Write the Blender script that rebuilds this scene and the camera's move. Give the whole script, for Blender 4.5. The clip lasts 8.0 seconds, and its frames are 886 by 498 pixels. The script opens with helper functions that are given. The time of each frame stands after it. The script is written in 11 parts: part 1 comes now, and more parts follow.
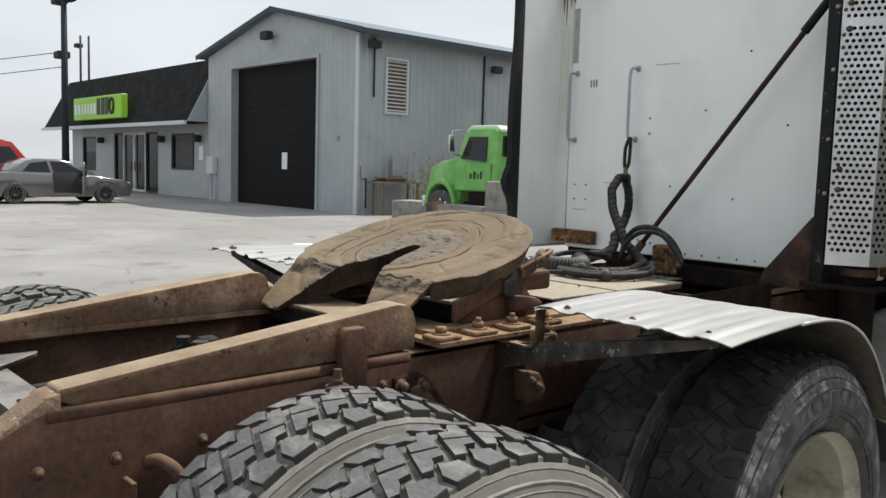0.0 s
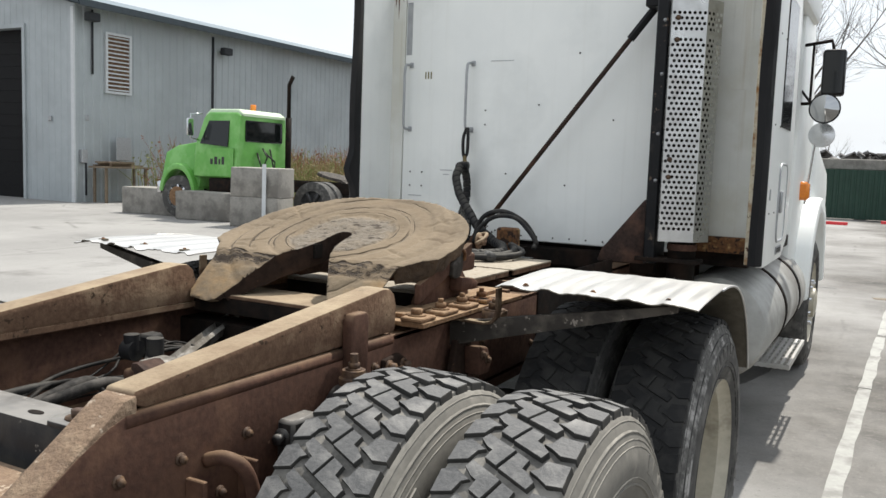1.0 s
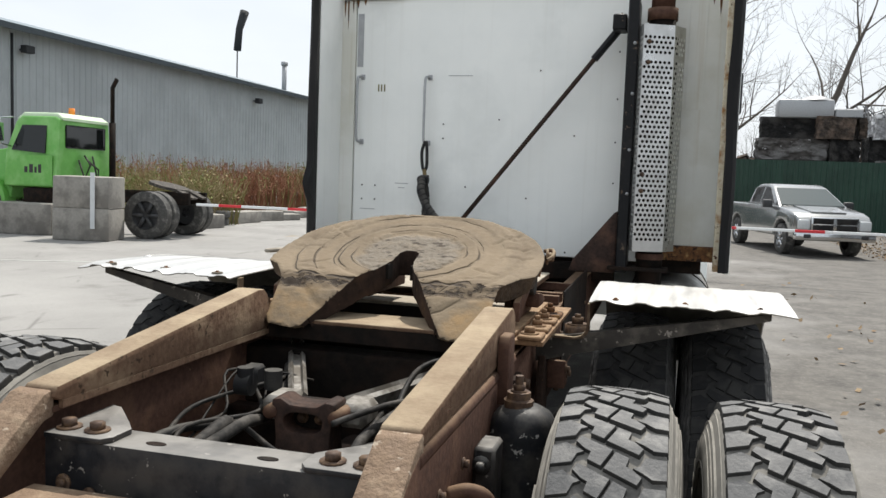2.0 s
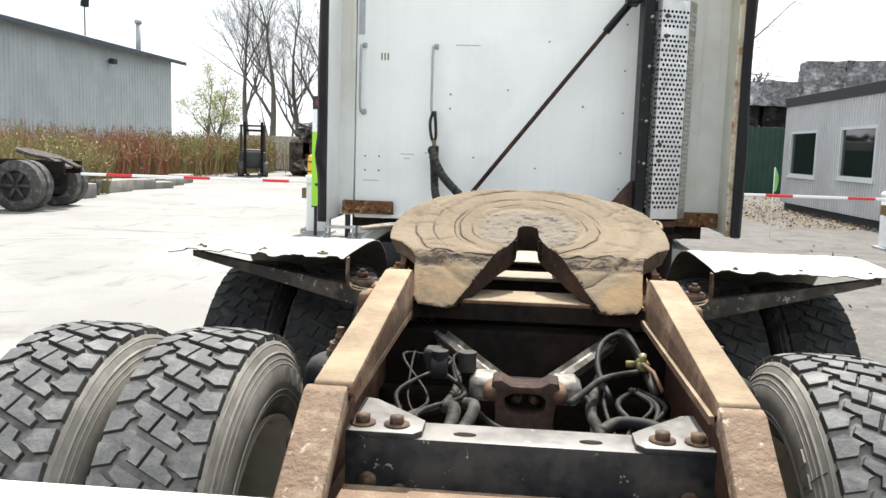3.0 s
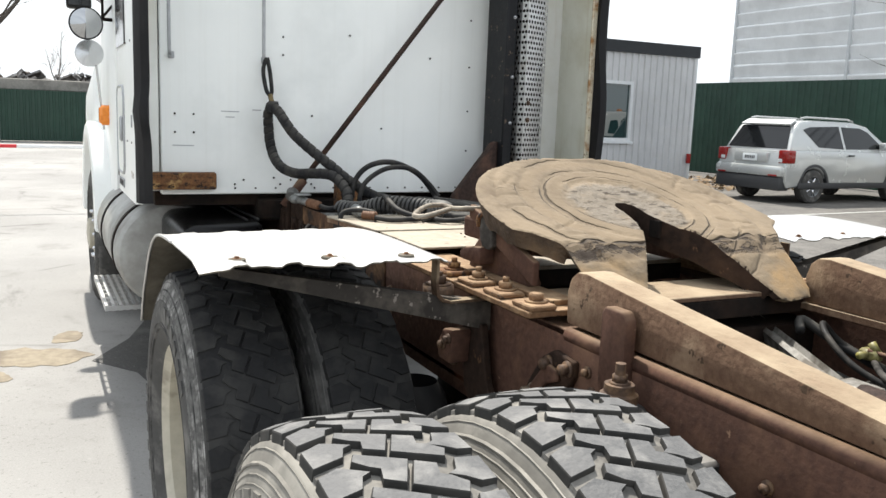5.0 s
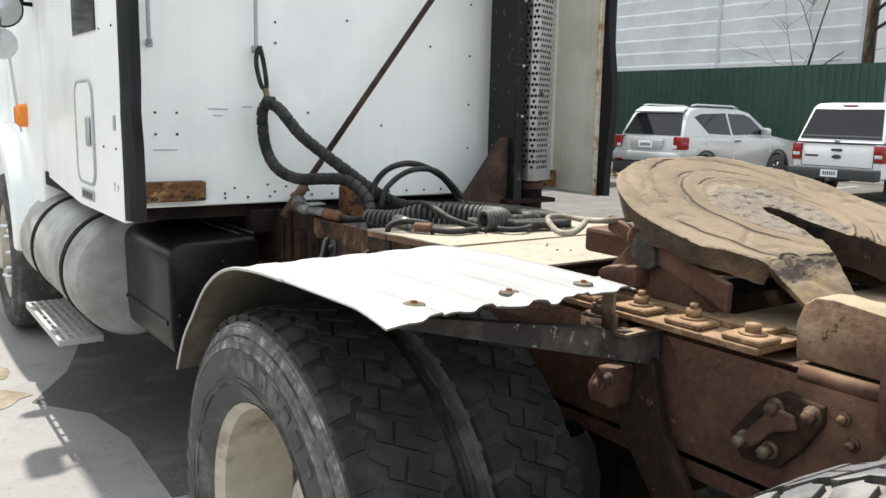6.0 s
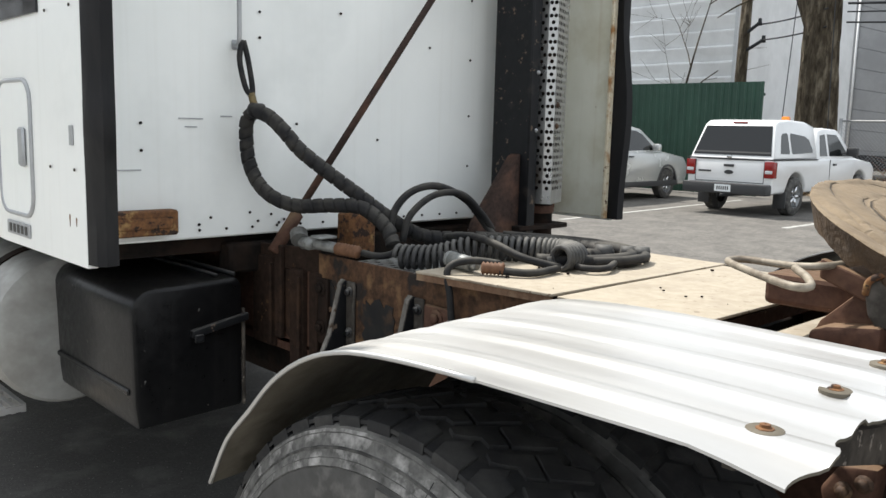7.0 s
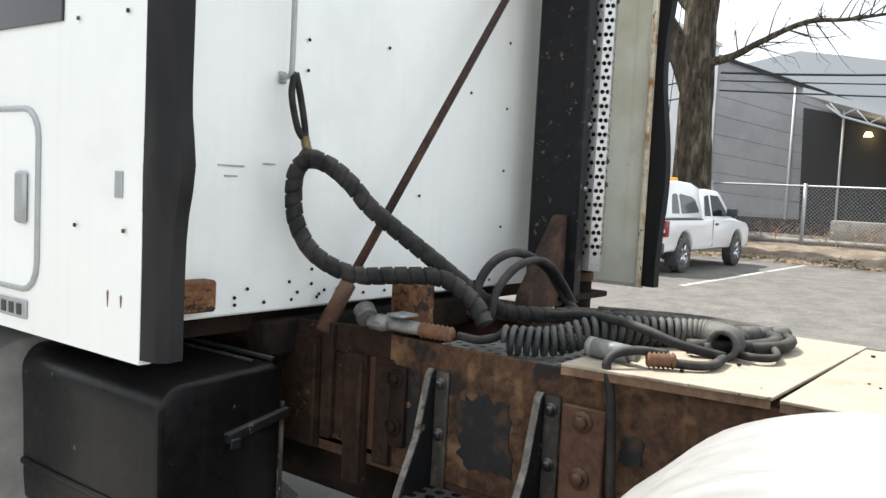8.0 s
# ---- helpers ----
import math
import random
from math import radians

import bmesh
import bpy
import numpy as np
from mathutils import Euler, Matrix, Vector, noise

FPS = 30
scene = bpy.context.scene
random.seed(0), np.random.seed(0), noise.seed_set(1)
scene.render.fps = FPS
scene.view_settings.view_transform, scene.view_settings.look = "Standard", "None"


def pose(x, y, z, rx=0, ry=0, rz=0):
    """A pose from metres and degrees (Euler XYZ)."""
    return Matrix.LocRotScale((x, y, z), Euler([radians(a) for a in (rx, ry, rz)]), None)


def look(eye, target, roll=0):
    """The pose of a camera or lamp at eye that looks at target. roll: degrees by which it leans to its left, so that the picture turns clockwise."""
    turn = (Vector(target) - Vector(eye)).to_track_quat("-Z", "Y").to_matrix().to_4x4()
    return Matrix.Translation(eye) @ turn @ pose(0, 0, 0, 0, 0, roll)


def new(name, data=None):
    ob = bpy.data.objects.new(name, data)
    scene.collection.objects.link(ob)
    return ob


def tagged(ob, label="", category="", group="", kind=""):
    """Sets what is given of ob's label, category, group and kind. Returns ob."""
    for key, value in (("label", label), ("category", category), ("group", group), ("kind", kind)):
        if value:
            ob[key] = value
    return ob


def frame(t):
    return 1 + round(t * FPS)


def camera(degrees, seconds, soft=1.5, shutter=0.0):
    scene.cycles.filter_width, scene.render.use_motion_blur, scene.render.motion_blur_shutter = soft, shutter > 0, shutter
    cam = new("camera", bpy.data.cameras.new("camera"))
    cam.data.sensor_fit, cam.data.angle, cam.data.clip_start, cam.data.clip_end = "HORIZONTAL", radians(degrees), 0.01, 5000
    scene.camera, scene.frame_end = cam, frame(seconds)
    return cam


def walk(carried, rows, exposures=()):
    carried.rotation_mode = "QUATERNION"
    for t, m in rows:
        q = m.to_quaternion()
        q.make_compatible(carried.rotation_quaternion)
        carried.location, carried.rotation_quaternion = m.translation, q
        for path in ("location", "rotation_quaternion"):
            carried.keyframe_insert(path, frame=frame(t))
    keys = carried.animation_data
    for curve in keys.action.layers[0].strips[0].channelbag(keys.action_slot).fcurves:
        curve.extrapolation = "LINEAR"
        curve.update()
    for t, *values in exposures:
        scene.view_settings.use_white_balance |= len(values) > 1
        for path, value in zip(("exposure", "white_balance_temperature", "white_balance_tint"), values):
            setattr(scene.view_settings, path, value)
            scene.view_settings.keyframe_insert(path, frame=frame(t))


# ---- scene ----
cam = camera(55.9, 8.0)
PATH = [
    (0, (2.102, -1.801, 1.501), (0.63, -0.461, 1.312), 1.7),
    (0.5, (1.91, -2.086, 1.477), (0.718, -0.492, 1.28), 1.8),
    (1, (1.627, -2.332, 1.488), (0.683, -0.581, 1.287), 2.1),
    (1.2, (1.471, -2.429, 1.486), (0.637, -0.618, 1.338), 2.7),
    (2.3, (0.58, -2.781, 1.503), (0.187, -0.829, 1.315), 2.1),
    (2.5, (0.418, -2.86, 1.527), (0.116, -0.893, 1.32), 2.3),
    (3, (-0.037, -2.81, 1.503), (-0.211, -0.833, 1.261), 1.8),
    (3.5, (-0.47, -2.676, 1.502), (-0.309, -0.702, 1.223), 2.7),
    (4, (-0.842, -2.48, 1.501), (-0.447, -0.532, 1.276), 2.3),
    (4.5, (-1.175, -2.184, 1.489), (-0.577, -0.294, 1.226), 1.8),
    (4.7, (-1.315, -2.071, 1.477), (-0.586, -0.234, 1.169), 2.1),
    (5.8, (-1.779, -1.359, 1.467), (-0.701, 0.299, 1.167), 1.2),
    (6, (-1.832, -1.227, 1.464), (-0.699, 0.389, 1.14), 1.2),
    (6.5, (-1.847, -0.818, 1.448), (-0.547, 0.681, 1.195), 1.1),
    (7, (-1.899, -0.455, 1.442), (-0.53, 0.976, 1.16), 1.5),
    (7.5, (-1.958, -0.078, 1.445), (-0.435, 1.205, 1.263), 2.3),
    (8, (-1.99, 0.291, 1.429), (-0.402, 1.498, 1.283), 2.9),
]
walk(cam, [(t, look(eye, target, roll)) for t, eye, target, roll in PATH], [(0.0, 0.05), (0.5, 0.12), (1.0, 0.32), (1.2, 0.0), (2.3, 0.45), (3.0, 0.88), (4.0, 0.7), (4.7, 0.72), (5.8, 0.75), (6.0, 0.75), (6.5, 0.15), (7.0, 0.6), (7.5, 1.02), (8.0, 0.95)])

# ---- light ----
world = bpy.data.worlds.new("sky")
scene.world = world
world.use_nodes = True
_nt = world.node_tree
_nt.nodes.clear()
_out = _nt.nodes.new("ShaderNodeOutputWorld")
_bg = _nt.nodes.new("ShaderNodeBackground")
_sky = _nt.nodes.new("ShaderNodeTexSky")
_sky.sky_type = "NISHITA"
_sky.sun_disc = False
SUN_EL, SUN_AZ = 58.0, 4.0          # degrees; azimuth from the truck's nose, to the right
_sky.sun_elevation, _sky.sun_rotation = radians(SUN_EL), radians(SUN_AZ)
_sky.air_density, _sky.dust_density, _sky.ozone_density = 1.0, 4.0, 1.0
# a thin veil of cloud over the blue
_tc = _nt.nodes.new("ShaderNodeTexCoord")
_nz = _nt.nodes.new("ShaderNodeTexNoise")
_nz.inputs["Scale"].default_value, _nz.inputs["Detail"].default_value = 3.0, 6.0
_mp = _nt.nodes.new("ShaderNodeMapping")
_mp.inputs["Scale"].default_value = (1, 1, 3)
_rp = _nt.nodes.new("ShaderNodeMapRange")
_rp.inputs["From Min"].default_value, _rp.inputs["From Max"].default_value = 0.3, 0.7
_rp.inputs["To Min"].default_value, _rp.inputs["To Max"].default_value = 0.70, 0.95
_mx = _nt.nodes.new("ShaderNodeMix")
_mx.data_type = "RGBA"
_mx.inputs["B"].default_value = (8.4, 8.9, 9.4, 1)
_nt.links.new(_tc.outputs["Generated"], _mp.inputs["Vector"])
_nt.links.new(_mp.outputs["Vector"], _nz.inputs["Vector"])
_nt.links.new(_nz.outputs["Fac"], _rp.inputs["Value"])
_nt.links.new(_rp.outputs["Result"], _mx.inputs["Factor"])
_nt.links.new(_sky.outputs["Color"], _mx.inputs["A"])
_nt.links.new(_mx.outputs["Result"], _bg.inputs["Color"])
_bg.inputs["Strength"].default_value = 0.10
_nt.links.new(_bg.outputs["Background"], _out.inputs["Surface"])

_sd = bpy.data.lights.new("sun", "SUN")
_sd.energy, _sd.angle, _sd.color = 4.2, radians(0.9), (1.0, 0.955, 0.88)
_so = new("sun", _sd)
_so.matrix_world = look((0, 0, 0), (-math.cos(radians(SUN_EL)) * math.sin(radians(SUN_AZ)), -math.cos(radians(SUN_EL)) * math.cos(radians(SUN_AZ)), -math.sin(radians(SUN_EL))))
_so.location = (4, 30, 40)

# ---- materials ----


def mat(name, c1, c2, c3=None, rough=(0.5, 0.8), metal=0.0, fine=40.0, coarse=3.0, bump=0.2, depth=0.004, stain=0.45, dust=None, speck=None, coat=0.0, stretch=(1, 1, 1), vary=0.0, streak=None, spec=0.5):
    """c1/c2: grain; c3: patches; dust: (colour, amount) on faces that look up; speck: (colour, scale, threshold) chips; streak: (colour, amount) run-down marks."""
    m = bpy.data.materials.new(name)
    m.use_nodes = True
    nt = m.node_tree
    b = nt.nodes["Principled BSDF"]
    N, L = nt.nodes.new, nt.links.new
    tc = N("ShaderNodeTexCoord")
    mp = N("ShaderNodeMapping")
    mp.inputs["Scale"].default_value = stretch
    L(tc.outputs["Object"], mp.inputs["Vector"])
    vec = mp.outputs["Vector"]
    if vary:
        oi = N("ShaderNodeObjectInfo")
        ad = N("ShaderNodeVectorMath")
        ad.operation = "MULTIPLY_ADD"
        cm = N("ShaderNodeCombineXYZ")
        for k in range(3):
            L(oi.outputs["Random"], cm.inputs[k])
        ad.inputs[1].default_value = (37.0, 23.0, 51.0)
        L(cm.outputs["Vector"], ad.inputs[0])
        L(vec, ad.inputs[2])
        vec = ad.outputs["Vector"]

    def nz(scale, detail=5.0, rgh=0.6, v=None):
        n = N("ShaderNodeTexNoise")
        n.inputs["Scale"].default_value, n.inputs["Detail"].default_value, n.inputs["Roughness"].default_value = scale, detail, rgh
        L(v or vec, n.inputs["Vector"])
        return n.outputs["Fac"]

    def rng(fac, a, z, lo=0.0, hi=1.0):
        r = N("ShaderNodeMapRange")
        r.inputs["From Min"].default_value, r.inputs["From Max"].default_value = a, z
        r.inputs["To Min"].default_value, r.inputs["To Max"].default_value = lo, hi
        L(fac, r.inputs["Value"])
        return r.outputs["Result"]

    def mix(fac, a, z):
        x = N("ShaderNodeMix")
        x.data_type = "RGBA"
        L(fac, x.inputs["Factor"])
        for sock, val in (("A", a), ("B", z)):
            if isinstance(val, tuple):
                x.inputs[sock].default_value = (*val, 1)
            else:
                L(val, x.inputs[sock])
        return x.outputs["Result"]
    f1, f2 = nz(fine), nz(coarse)
    col = mix(rng(f1, 0.3, 0.7), c1, c2)
    if c3:
        col = mix(rng(f2, stain, stain + 0.16), col, c3)
    if streak:
        sv = N("ShaderNodeMapping")
        sv.inputs["Scale"].default_value = (26, 26, 0.7)
        L(tc.outputs["Object"], sv.inputs["Vector"])
        f4 = nz(1.0, 4.0, 0.6, sv.outputs["Vector"])
        col = mix(rng(f4, 0.55, 0.85, 0.0, streak[1]), col, streak[0])
    if speck:
        f3 = nz(speck[1], 3.0, 0.7)
        col = mix(rng(f3, speck[2], speck[2] + 0.04), col, speck[0])
    if vary:
        hs = N("ShaderNodeHueSaturation")
        L(rng(oi.outputs["Random"], 0, 1, 1 - vary, 1 + vary), hs.inputs["Value"])
        L(col, hs.inputs["Color"])
        col = hs.outputs["Color"]
    if dust:
        g = N("ShaderNodeNewGeometry")
        sx = N("ShaderNodeSeparateXYZ")
        L(g.outputs["Normal"], sx.inputs["Vector"])
        up = rng(sx.outputs["Z"], 0.35, 0.9, 0.0, dust[1])
        mu = N("ShaderNodeMath")
        mu.operation = "MULTIPLY"
        L(up, mu.inputs[0])
        L(rng(f2, 0.25, 0.6, 0.35, 1.0), mu.inputs[1])
        col = mix(mu.outputs["Value"], col, dust[0])
    L(col, b.inputs["Base Color"])
    L(rng(f1, 0.25, 0.75, rough[0], rough[1]), b.inputs["Roughness"])
    b.inputs["Metallic"].default_value = metal
    b.inputs["Specular IOR Level"].default_value = spec
    if coat:
        b.inputs["Coat Weight"].default_value, b.inputs["Coat Roughness"].default_value = coat, 0.12
    if bump:
        bp = N("ShaderNodeBump")
        bp.inputs["Strength"].default_value, bp.inputs["Distance"].default_value = bump, depth
        ad = N("ShaderNodeMath")
        ad.operation = "ADD"
        L(f1, ad.inputs[0])
        L(f2, ad.inputs[1])
        L(ad.outputs["Value"], bp.inputs["Height"])
        L(bp.outputs["Normal"], b.inputs["Normal"])
    return m


def glass_mat(name, tint=(0.02, 0.025, 0.025), rough=0.04, spec=0.45):
    m = bpy.data.materials.new(name)
    m.use_nodes = True
    b = m.node_tree.nodes["Principled BSDF"]
    b.inputs["Base Color"].default_value = (*tint, 1)
    b.inputs["Roughness"].default_value = rough
    b.inputs["IOR"].default_value = 1.5
    b.inputs["Specular IOR Level"].default_value = spec
    return m


def glow_mat(name, col, strength):
    m = bpy.data.materials.new(name)
    m.use_nodes = True
    b = m.node_tree.nodes["Principled BSDF"]
    b.inputs["Base Color"].default_value = (*col, 1)
    b.inputs["Emission Color"].default_value = (*col, 1)
    b.inputs["Emission Strength"].default_value = strength
    return m


M = dict(
    rust=mat("rusted_frame_steel", (0.098, 0.050, 0.034), (0.060, 0.032, 0.023), (0.135, 0.074, 0.047), rough=(0.6, 0.88), fine=60, coarse=6, bump=0.35, stain=0.52, dust=((0.30, 0.21, 0.125), 0.4), speck=((0.23, 0.14, 0.09), 34, 0.715), spec=0.2),
    ramp=mat("dusty_ramp_steel", (0.165, 0.102, 0.064), (0.105, 0.060, 0.039), (0.255, 0.178, 0.115), rough=(0.75, 0.97), fine=60, coarse=7, bump=0.6, depth=0.005, stain=0.52, dust=((0.37, 0.298, 0.203), 0.82), speck=((0.06, 0.038, 0.024), 22, 0.63), spec=0.2),
    tail=mat("scraped_tail_steel", (0.14, 0.088, 0.055), (0.185, 0.128, 0.084), (0.27, 0.205, 0.138), rough=(0.65, 0.95), fine=60, coarse=16, bump=1.0, depth=0.006, stain=0.52, dust=((0.30, 0.20, 0.125), 0.4), speck=((0.42, 0.35, 0.27), 19, 0.61)),
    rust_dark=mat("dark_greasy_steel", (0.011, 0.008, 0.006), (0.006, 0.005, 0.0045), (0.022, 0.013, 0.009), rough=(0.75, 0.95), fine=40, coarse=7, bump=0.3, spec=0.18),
    rust_bright=mat("orange_rust", (0.20, 0.09, 0.03), (0.07, 0.03, 0.015), (0.40, 0.25, 0.10), rough=(0.8, 0.95), fine=60, coarse=24, bump=0.8, stain=0.55, speck=((0.03, 0.016, 0.010), 30, 0.56)),
    rust_tan=mat("dusty_bolt_plate", (0.24, 0.135, 0.065), (0.12, 0.062, 0.030), (0.31, 0.20, 0.105), rough=(0.75, 0.95), fine=50, coarse=22, bump=0.8, depth=0.007, stain=0.52, dust=((0.40, 0.28, 0.165), 0.5), speck=((0.05, 0.03, 0.018), 30, 0.62)),
    bolt=mat("rusty_bolt", (0.085, 0.046, 0.026), (0.042, 0.024, 0.015), (0.13, 0.075, 0.038), rough=(0.6, 0.85), fine=120, coarse=40, bump=0.3),
    grease=mat("dried_grease_and_sand", (0.34, 0.255, 0.155), (0.26, 0.19, 0.112), (0.40, 0.31, 0.195), rough=(0.75, 0.95), fine=38, coarse=7, bump=0.5, depth=0.005, speck=((0.10, 0.07, 0.042), 16, 0.69)),
    grease_dark=mat("packed_grease", (0.215, 0.165, 0.115), (0.14, 0.105, 0.07), (0.29, 0.225, 0.155), rough=(0.5, 0.85), fine=48, coarse=12, bump=1.0, depth=0.012, speck=((0.045, 0.03, 0.02), 20, 0.62)),
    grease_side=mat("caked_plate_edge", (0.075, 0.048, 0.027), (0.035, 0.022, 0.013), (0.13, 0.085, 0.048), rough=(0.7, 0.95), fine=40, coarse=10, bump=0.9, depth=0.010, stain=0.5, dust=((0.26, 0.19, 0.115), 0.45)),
    black=mat("chipped_black_paint", (0.008, 0.0085, 0.0095), (0.014, 0.0145, 0.016), (0.038, 0.034, 0.03), rough=(0.35, 0.6), fine=30, coarse=8, bump=0.15, stain=0.6, dust=((0.16, 0.15, 0.14), 0.45), speck=((0.13, 0.095, 0.07), 26, 0.635), spec=0.18),
    black_dusty=mat("black_member_dust_topped", (0.010, 0.011, 0.013), (0.018, 0.019, 0.022), (0.04, 0.036, 0.033), rough=(0.3, 0.55), fine=36, coarse=9, bump=0.2, dust=((0.34, 0.325, 0.30), 0.7), speck=((0.22, 0.20, 0.18), 34, 0.66), spec=0.25),
    canister=mat("chipped_black_canister", (0.010, 0.011, 0.013), (0.018, 0.019, 0.022), (0.05, 0.046, 0.042), rough=(0.4, 0.65), fine=36, coarse=12, bump=0.3, dust=((0.12, 0.117, 0.11), 0.4), speck=((0.36, 0.345, 0.32), 30, 0.63), spec=0.2),
    brace=mat("dark_rusted_brace", (0.050, 0.029, 0.022), (0.022, 0.016, 0.014), (0.085, 0.046, 0.032), rough=(0.65, 0.9), fine=60, coarse=8, bump=0.35, stain=0.5, spec=0.2),
    plastic=mat("matte_black_plastic", (0.0035, 0.0035, 0.004), (0.006, 0.006, 0.0065), (0.016, 0.0155, 0.015), rough=(0.25, 0.45), fine=40, coarse=5, bump=0.2, stain=0.58, dust=((0.025, 0.024, 0.022), 0.4), speck=((0.13, 0.125, 0.118), 17, 0.70), streak=((0.028, 0.027, 0.025), 0.3), spec=0.3),
    rubber=mat("flap_rubber", (0.010, 0.010, 0.011), (0.017, 0.017, 0.018), (0.028, 0.027, 0.026), rough=(0.55, 0.8), fine=40, coarse=4, bump=0.15, stretch=(1, 1, 0.25), spec=0.18),
    tyre=mat("tyre_sidewall_rubber", (0.165, 0.157, 0.14), (0.225, 0.213, 0.188), (0.33, 0.312, 0.275), rough=(0.7, 0.9), fine=30, coarse=6, bump=0.15, stain=0.5, vary=0.12, spec=0.18),
    tyre_scuffed=mat("chalky_scuffed_rubber", (0.16, 0.155, 0.145), (0.09, 0.088, 0.083), (0.3, 0.29, 0.27), rough=(0.8, 0.95), fine=45, coarse=16, bump=0.3, stain=0.52, vary=0.1),
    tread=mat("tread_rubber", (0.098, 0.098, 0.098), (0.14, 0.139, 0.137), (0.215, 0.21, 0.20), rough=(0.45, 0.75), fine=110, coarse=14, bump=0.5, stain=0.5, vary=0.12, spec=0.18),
    groove=mat("shade_and_seam_rubber", (0.03, 0.03, 0.029), (0.05, 0.049, 0.046), (0.06, 0.057, 0.052), rough=(0.8, 0.95), fine=60, coarse=10, bump=0.2, spec=0.18),
    groove_dust=mat("dusty_groove_floor", (0.16, 0.152, 0.138), (0.09, 0.086, 0.08), (0.24, 0.228, 0.205), rough=(0.85, 0.97), fine=60, coarse=12, bump=0.3, spec=0.15),
    tyre_black=mat("black_or_shaded_rubber", (0.05, 0.049, 0.047), (0.085, 0.083, 0.079), (0.155, 0.150, 0.14), rough=(0.6, 0.85), fine=24, coarse=9, bump=0.25, stain=0.5, vary=0.1, spec=0.18),
    tread_black=mat("shaded_tread_rubber", (0.016, 0.016, 0.0165), (0.025, 0.025, 0.0255), (0.042, 0.041, 0.039), rough=(0.6, 0.85), fine=90, coarse=9, bump=0.15, vary=0.1, spec=0.18),
    tyre_rib=mat("scuffed_black_rubber", (0.05, 0.049, 0.047), (0.035, 0.034, 0.033), (0.12, 0.117, 0.11), rough=(0.7, 0.9), fine=45, coarse=16, bump=0.2, spec=0.2),
    arm=mat("chipped_grey_black_arm", (0.03, 0.026, 0.022), (0.05, 0.044, 0.038), (0.095, 0.082, 0.068), rough=(0.6, 0.85), fine=24, coarse=11, bump=0.25, stain=0.47, speck=((0.24, 0.21, 0.18), 30, 0.62), spec=0.18),
    rust_plate=mat("flaking_rust_side_plate", (0.10, 0.052, 0.028), (0.028, 0.018, 0.013), (0.21, 0.125, 0.065), rough=(0.7, 0.95), fine=40, coarse=9, bump=0.6, stain=0.54, speck=((0.022, 0.018, 0.016), 6, 0.57), streak=((0.20, 0.105, 0.05), 0.5), spec=0.2),
    coil=mat("dusty_coiled_nylon", (0.024, 0.0245, 0.026), (0.04, 0.04, 0.04), (0.07, 0.067, 0.06), rough=(0.55, 0.8), fine=50, coarse=10, bump=0.1, dust=((0.16, 0.155, 0.14), 0.4)),
    rim=mat("dirty_cream_wheel_paint", (0.50, 0.465, 0.375), (0.38, 0.35, 0.28), (0.2, 0.175, 0.135), rough=(0.4, 0.65), fine=20, coarse=5, bump=0.1, stain=0.6),
    cab=mat("white_cab_paint", (0.84, 0.855, 0.83), (0.795, 0.815, 0.795), (0.725, 0.745, 0.725), rough=(0.28, 0.45), fine=4, coarse=1.6, bump=0.02, stain=0.55, speck=((0.16, 0.14, 0.12), 24, 0.775), streak=((0.68, 0.68, 0.64), 0.35)),
    cab_yellowed=mat("yellowed_extender_paint", (0.72, 0.72, 0.63), (0.66, 0.66, 0.56), (0.56, 0.54, 0.42), rough=(0.4, 0.6), fine=8, coarse=2.4, bump=0.05, speck=((0.2, 0.12, 0.06), 24, 0.74), streak=((0.4, 0.3, 0.16), 0.65)),
    cab_stained=mat("yellowed_cab_paint", (0.76, 0.765, 0.73), (0.71, 0.715, 0.675), (0.64, 0.635, 0.57), rough=(0.4, 0.6), fine=8, coarse=2.4, bump=0.05, speck=((0.2, 0.12, 0.06), 24, 0.76), streak=((0.4, 0.3, 0.16), 0.6)),
    alu=mat("brushed_aluminium_sheet", (0.60, 0.60, 0.59), (0.53, 0.53, 0.52), (0.46, 0.45, 0.43), rough=(0.3, 0.48), metal=0.65, fine=26, coarse=3, bump=0.08, stretch=(1, 0.12, 1), speck=((0.42, 0.36, 0.28), 30, 0.76)),
    alu_cast=mat("cast_aluminium_rod", (0.30, 0.285, 0.26), (0.2, 0.19, 0.17), (0.10, 0.088, 0.072), rough=(0.5, 0.7), metal=0.4, fine=40, coarse=10, bump=0.2),
    tank=mat("weathered_tank_aluminium", (0.42, 0.42, 0.40), (0.34, 0.34, 0.32), (0.24, 0.23, 0.21), rough=(0.45, 0.65), metal=0.35, fine=14, coarse=2.5, bump=0.06),
    steel=mat("stained_stainless_guard", (0.60, 0.60, 0.59), (0.48, 0.48, 0.47), (0.30, 0.26, 0.22), rough=(0.22, 0.42), metal=0.85, fine=14, coarse=3.5, bump=0.05, stain=0.56, speck=((0.2, 0.11, 0.05), 22, 0.74)),
    deck=mat("weathered_deck_plate", (0.345, 0.30, 0.232), (0.245, 0.205, 0.15), (0.13, 0.097, 0.066), rough=(0.6, 0.85), fine=34, coarse=5, bump=0.3, stain=0.52, dust=((0.42, 0.37, 0.29), 0.5), speck=((0.11, 0.075, 0.045), 30, 0.63)),
    brown_grey=mat("shade_brown_grey", (0.13, 0.115, 0.09), (0.085, 0.075, 0.058), (0.19, 0.17, 0.135), rough=(0.75, 0.92), fine=22, coarse=5, bump=0.3, stain=0.5, spec=0.2),
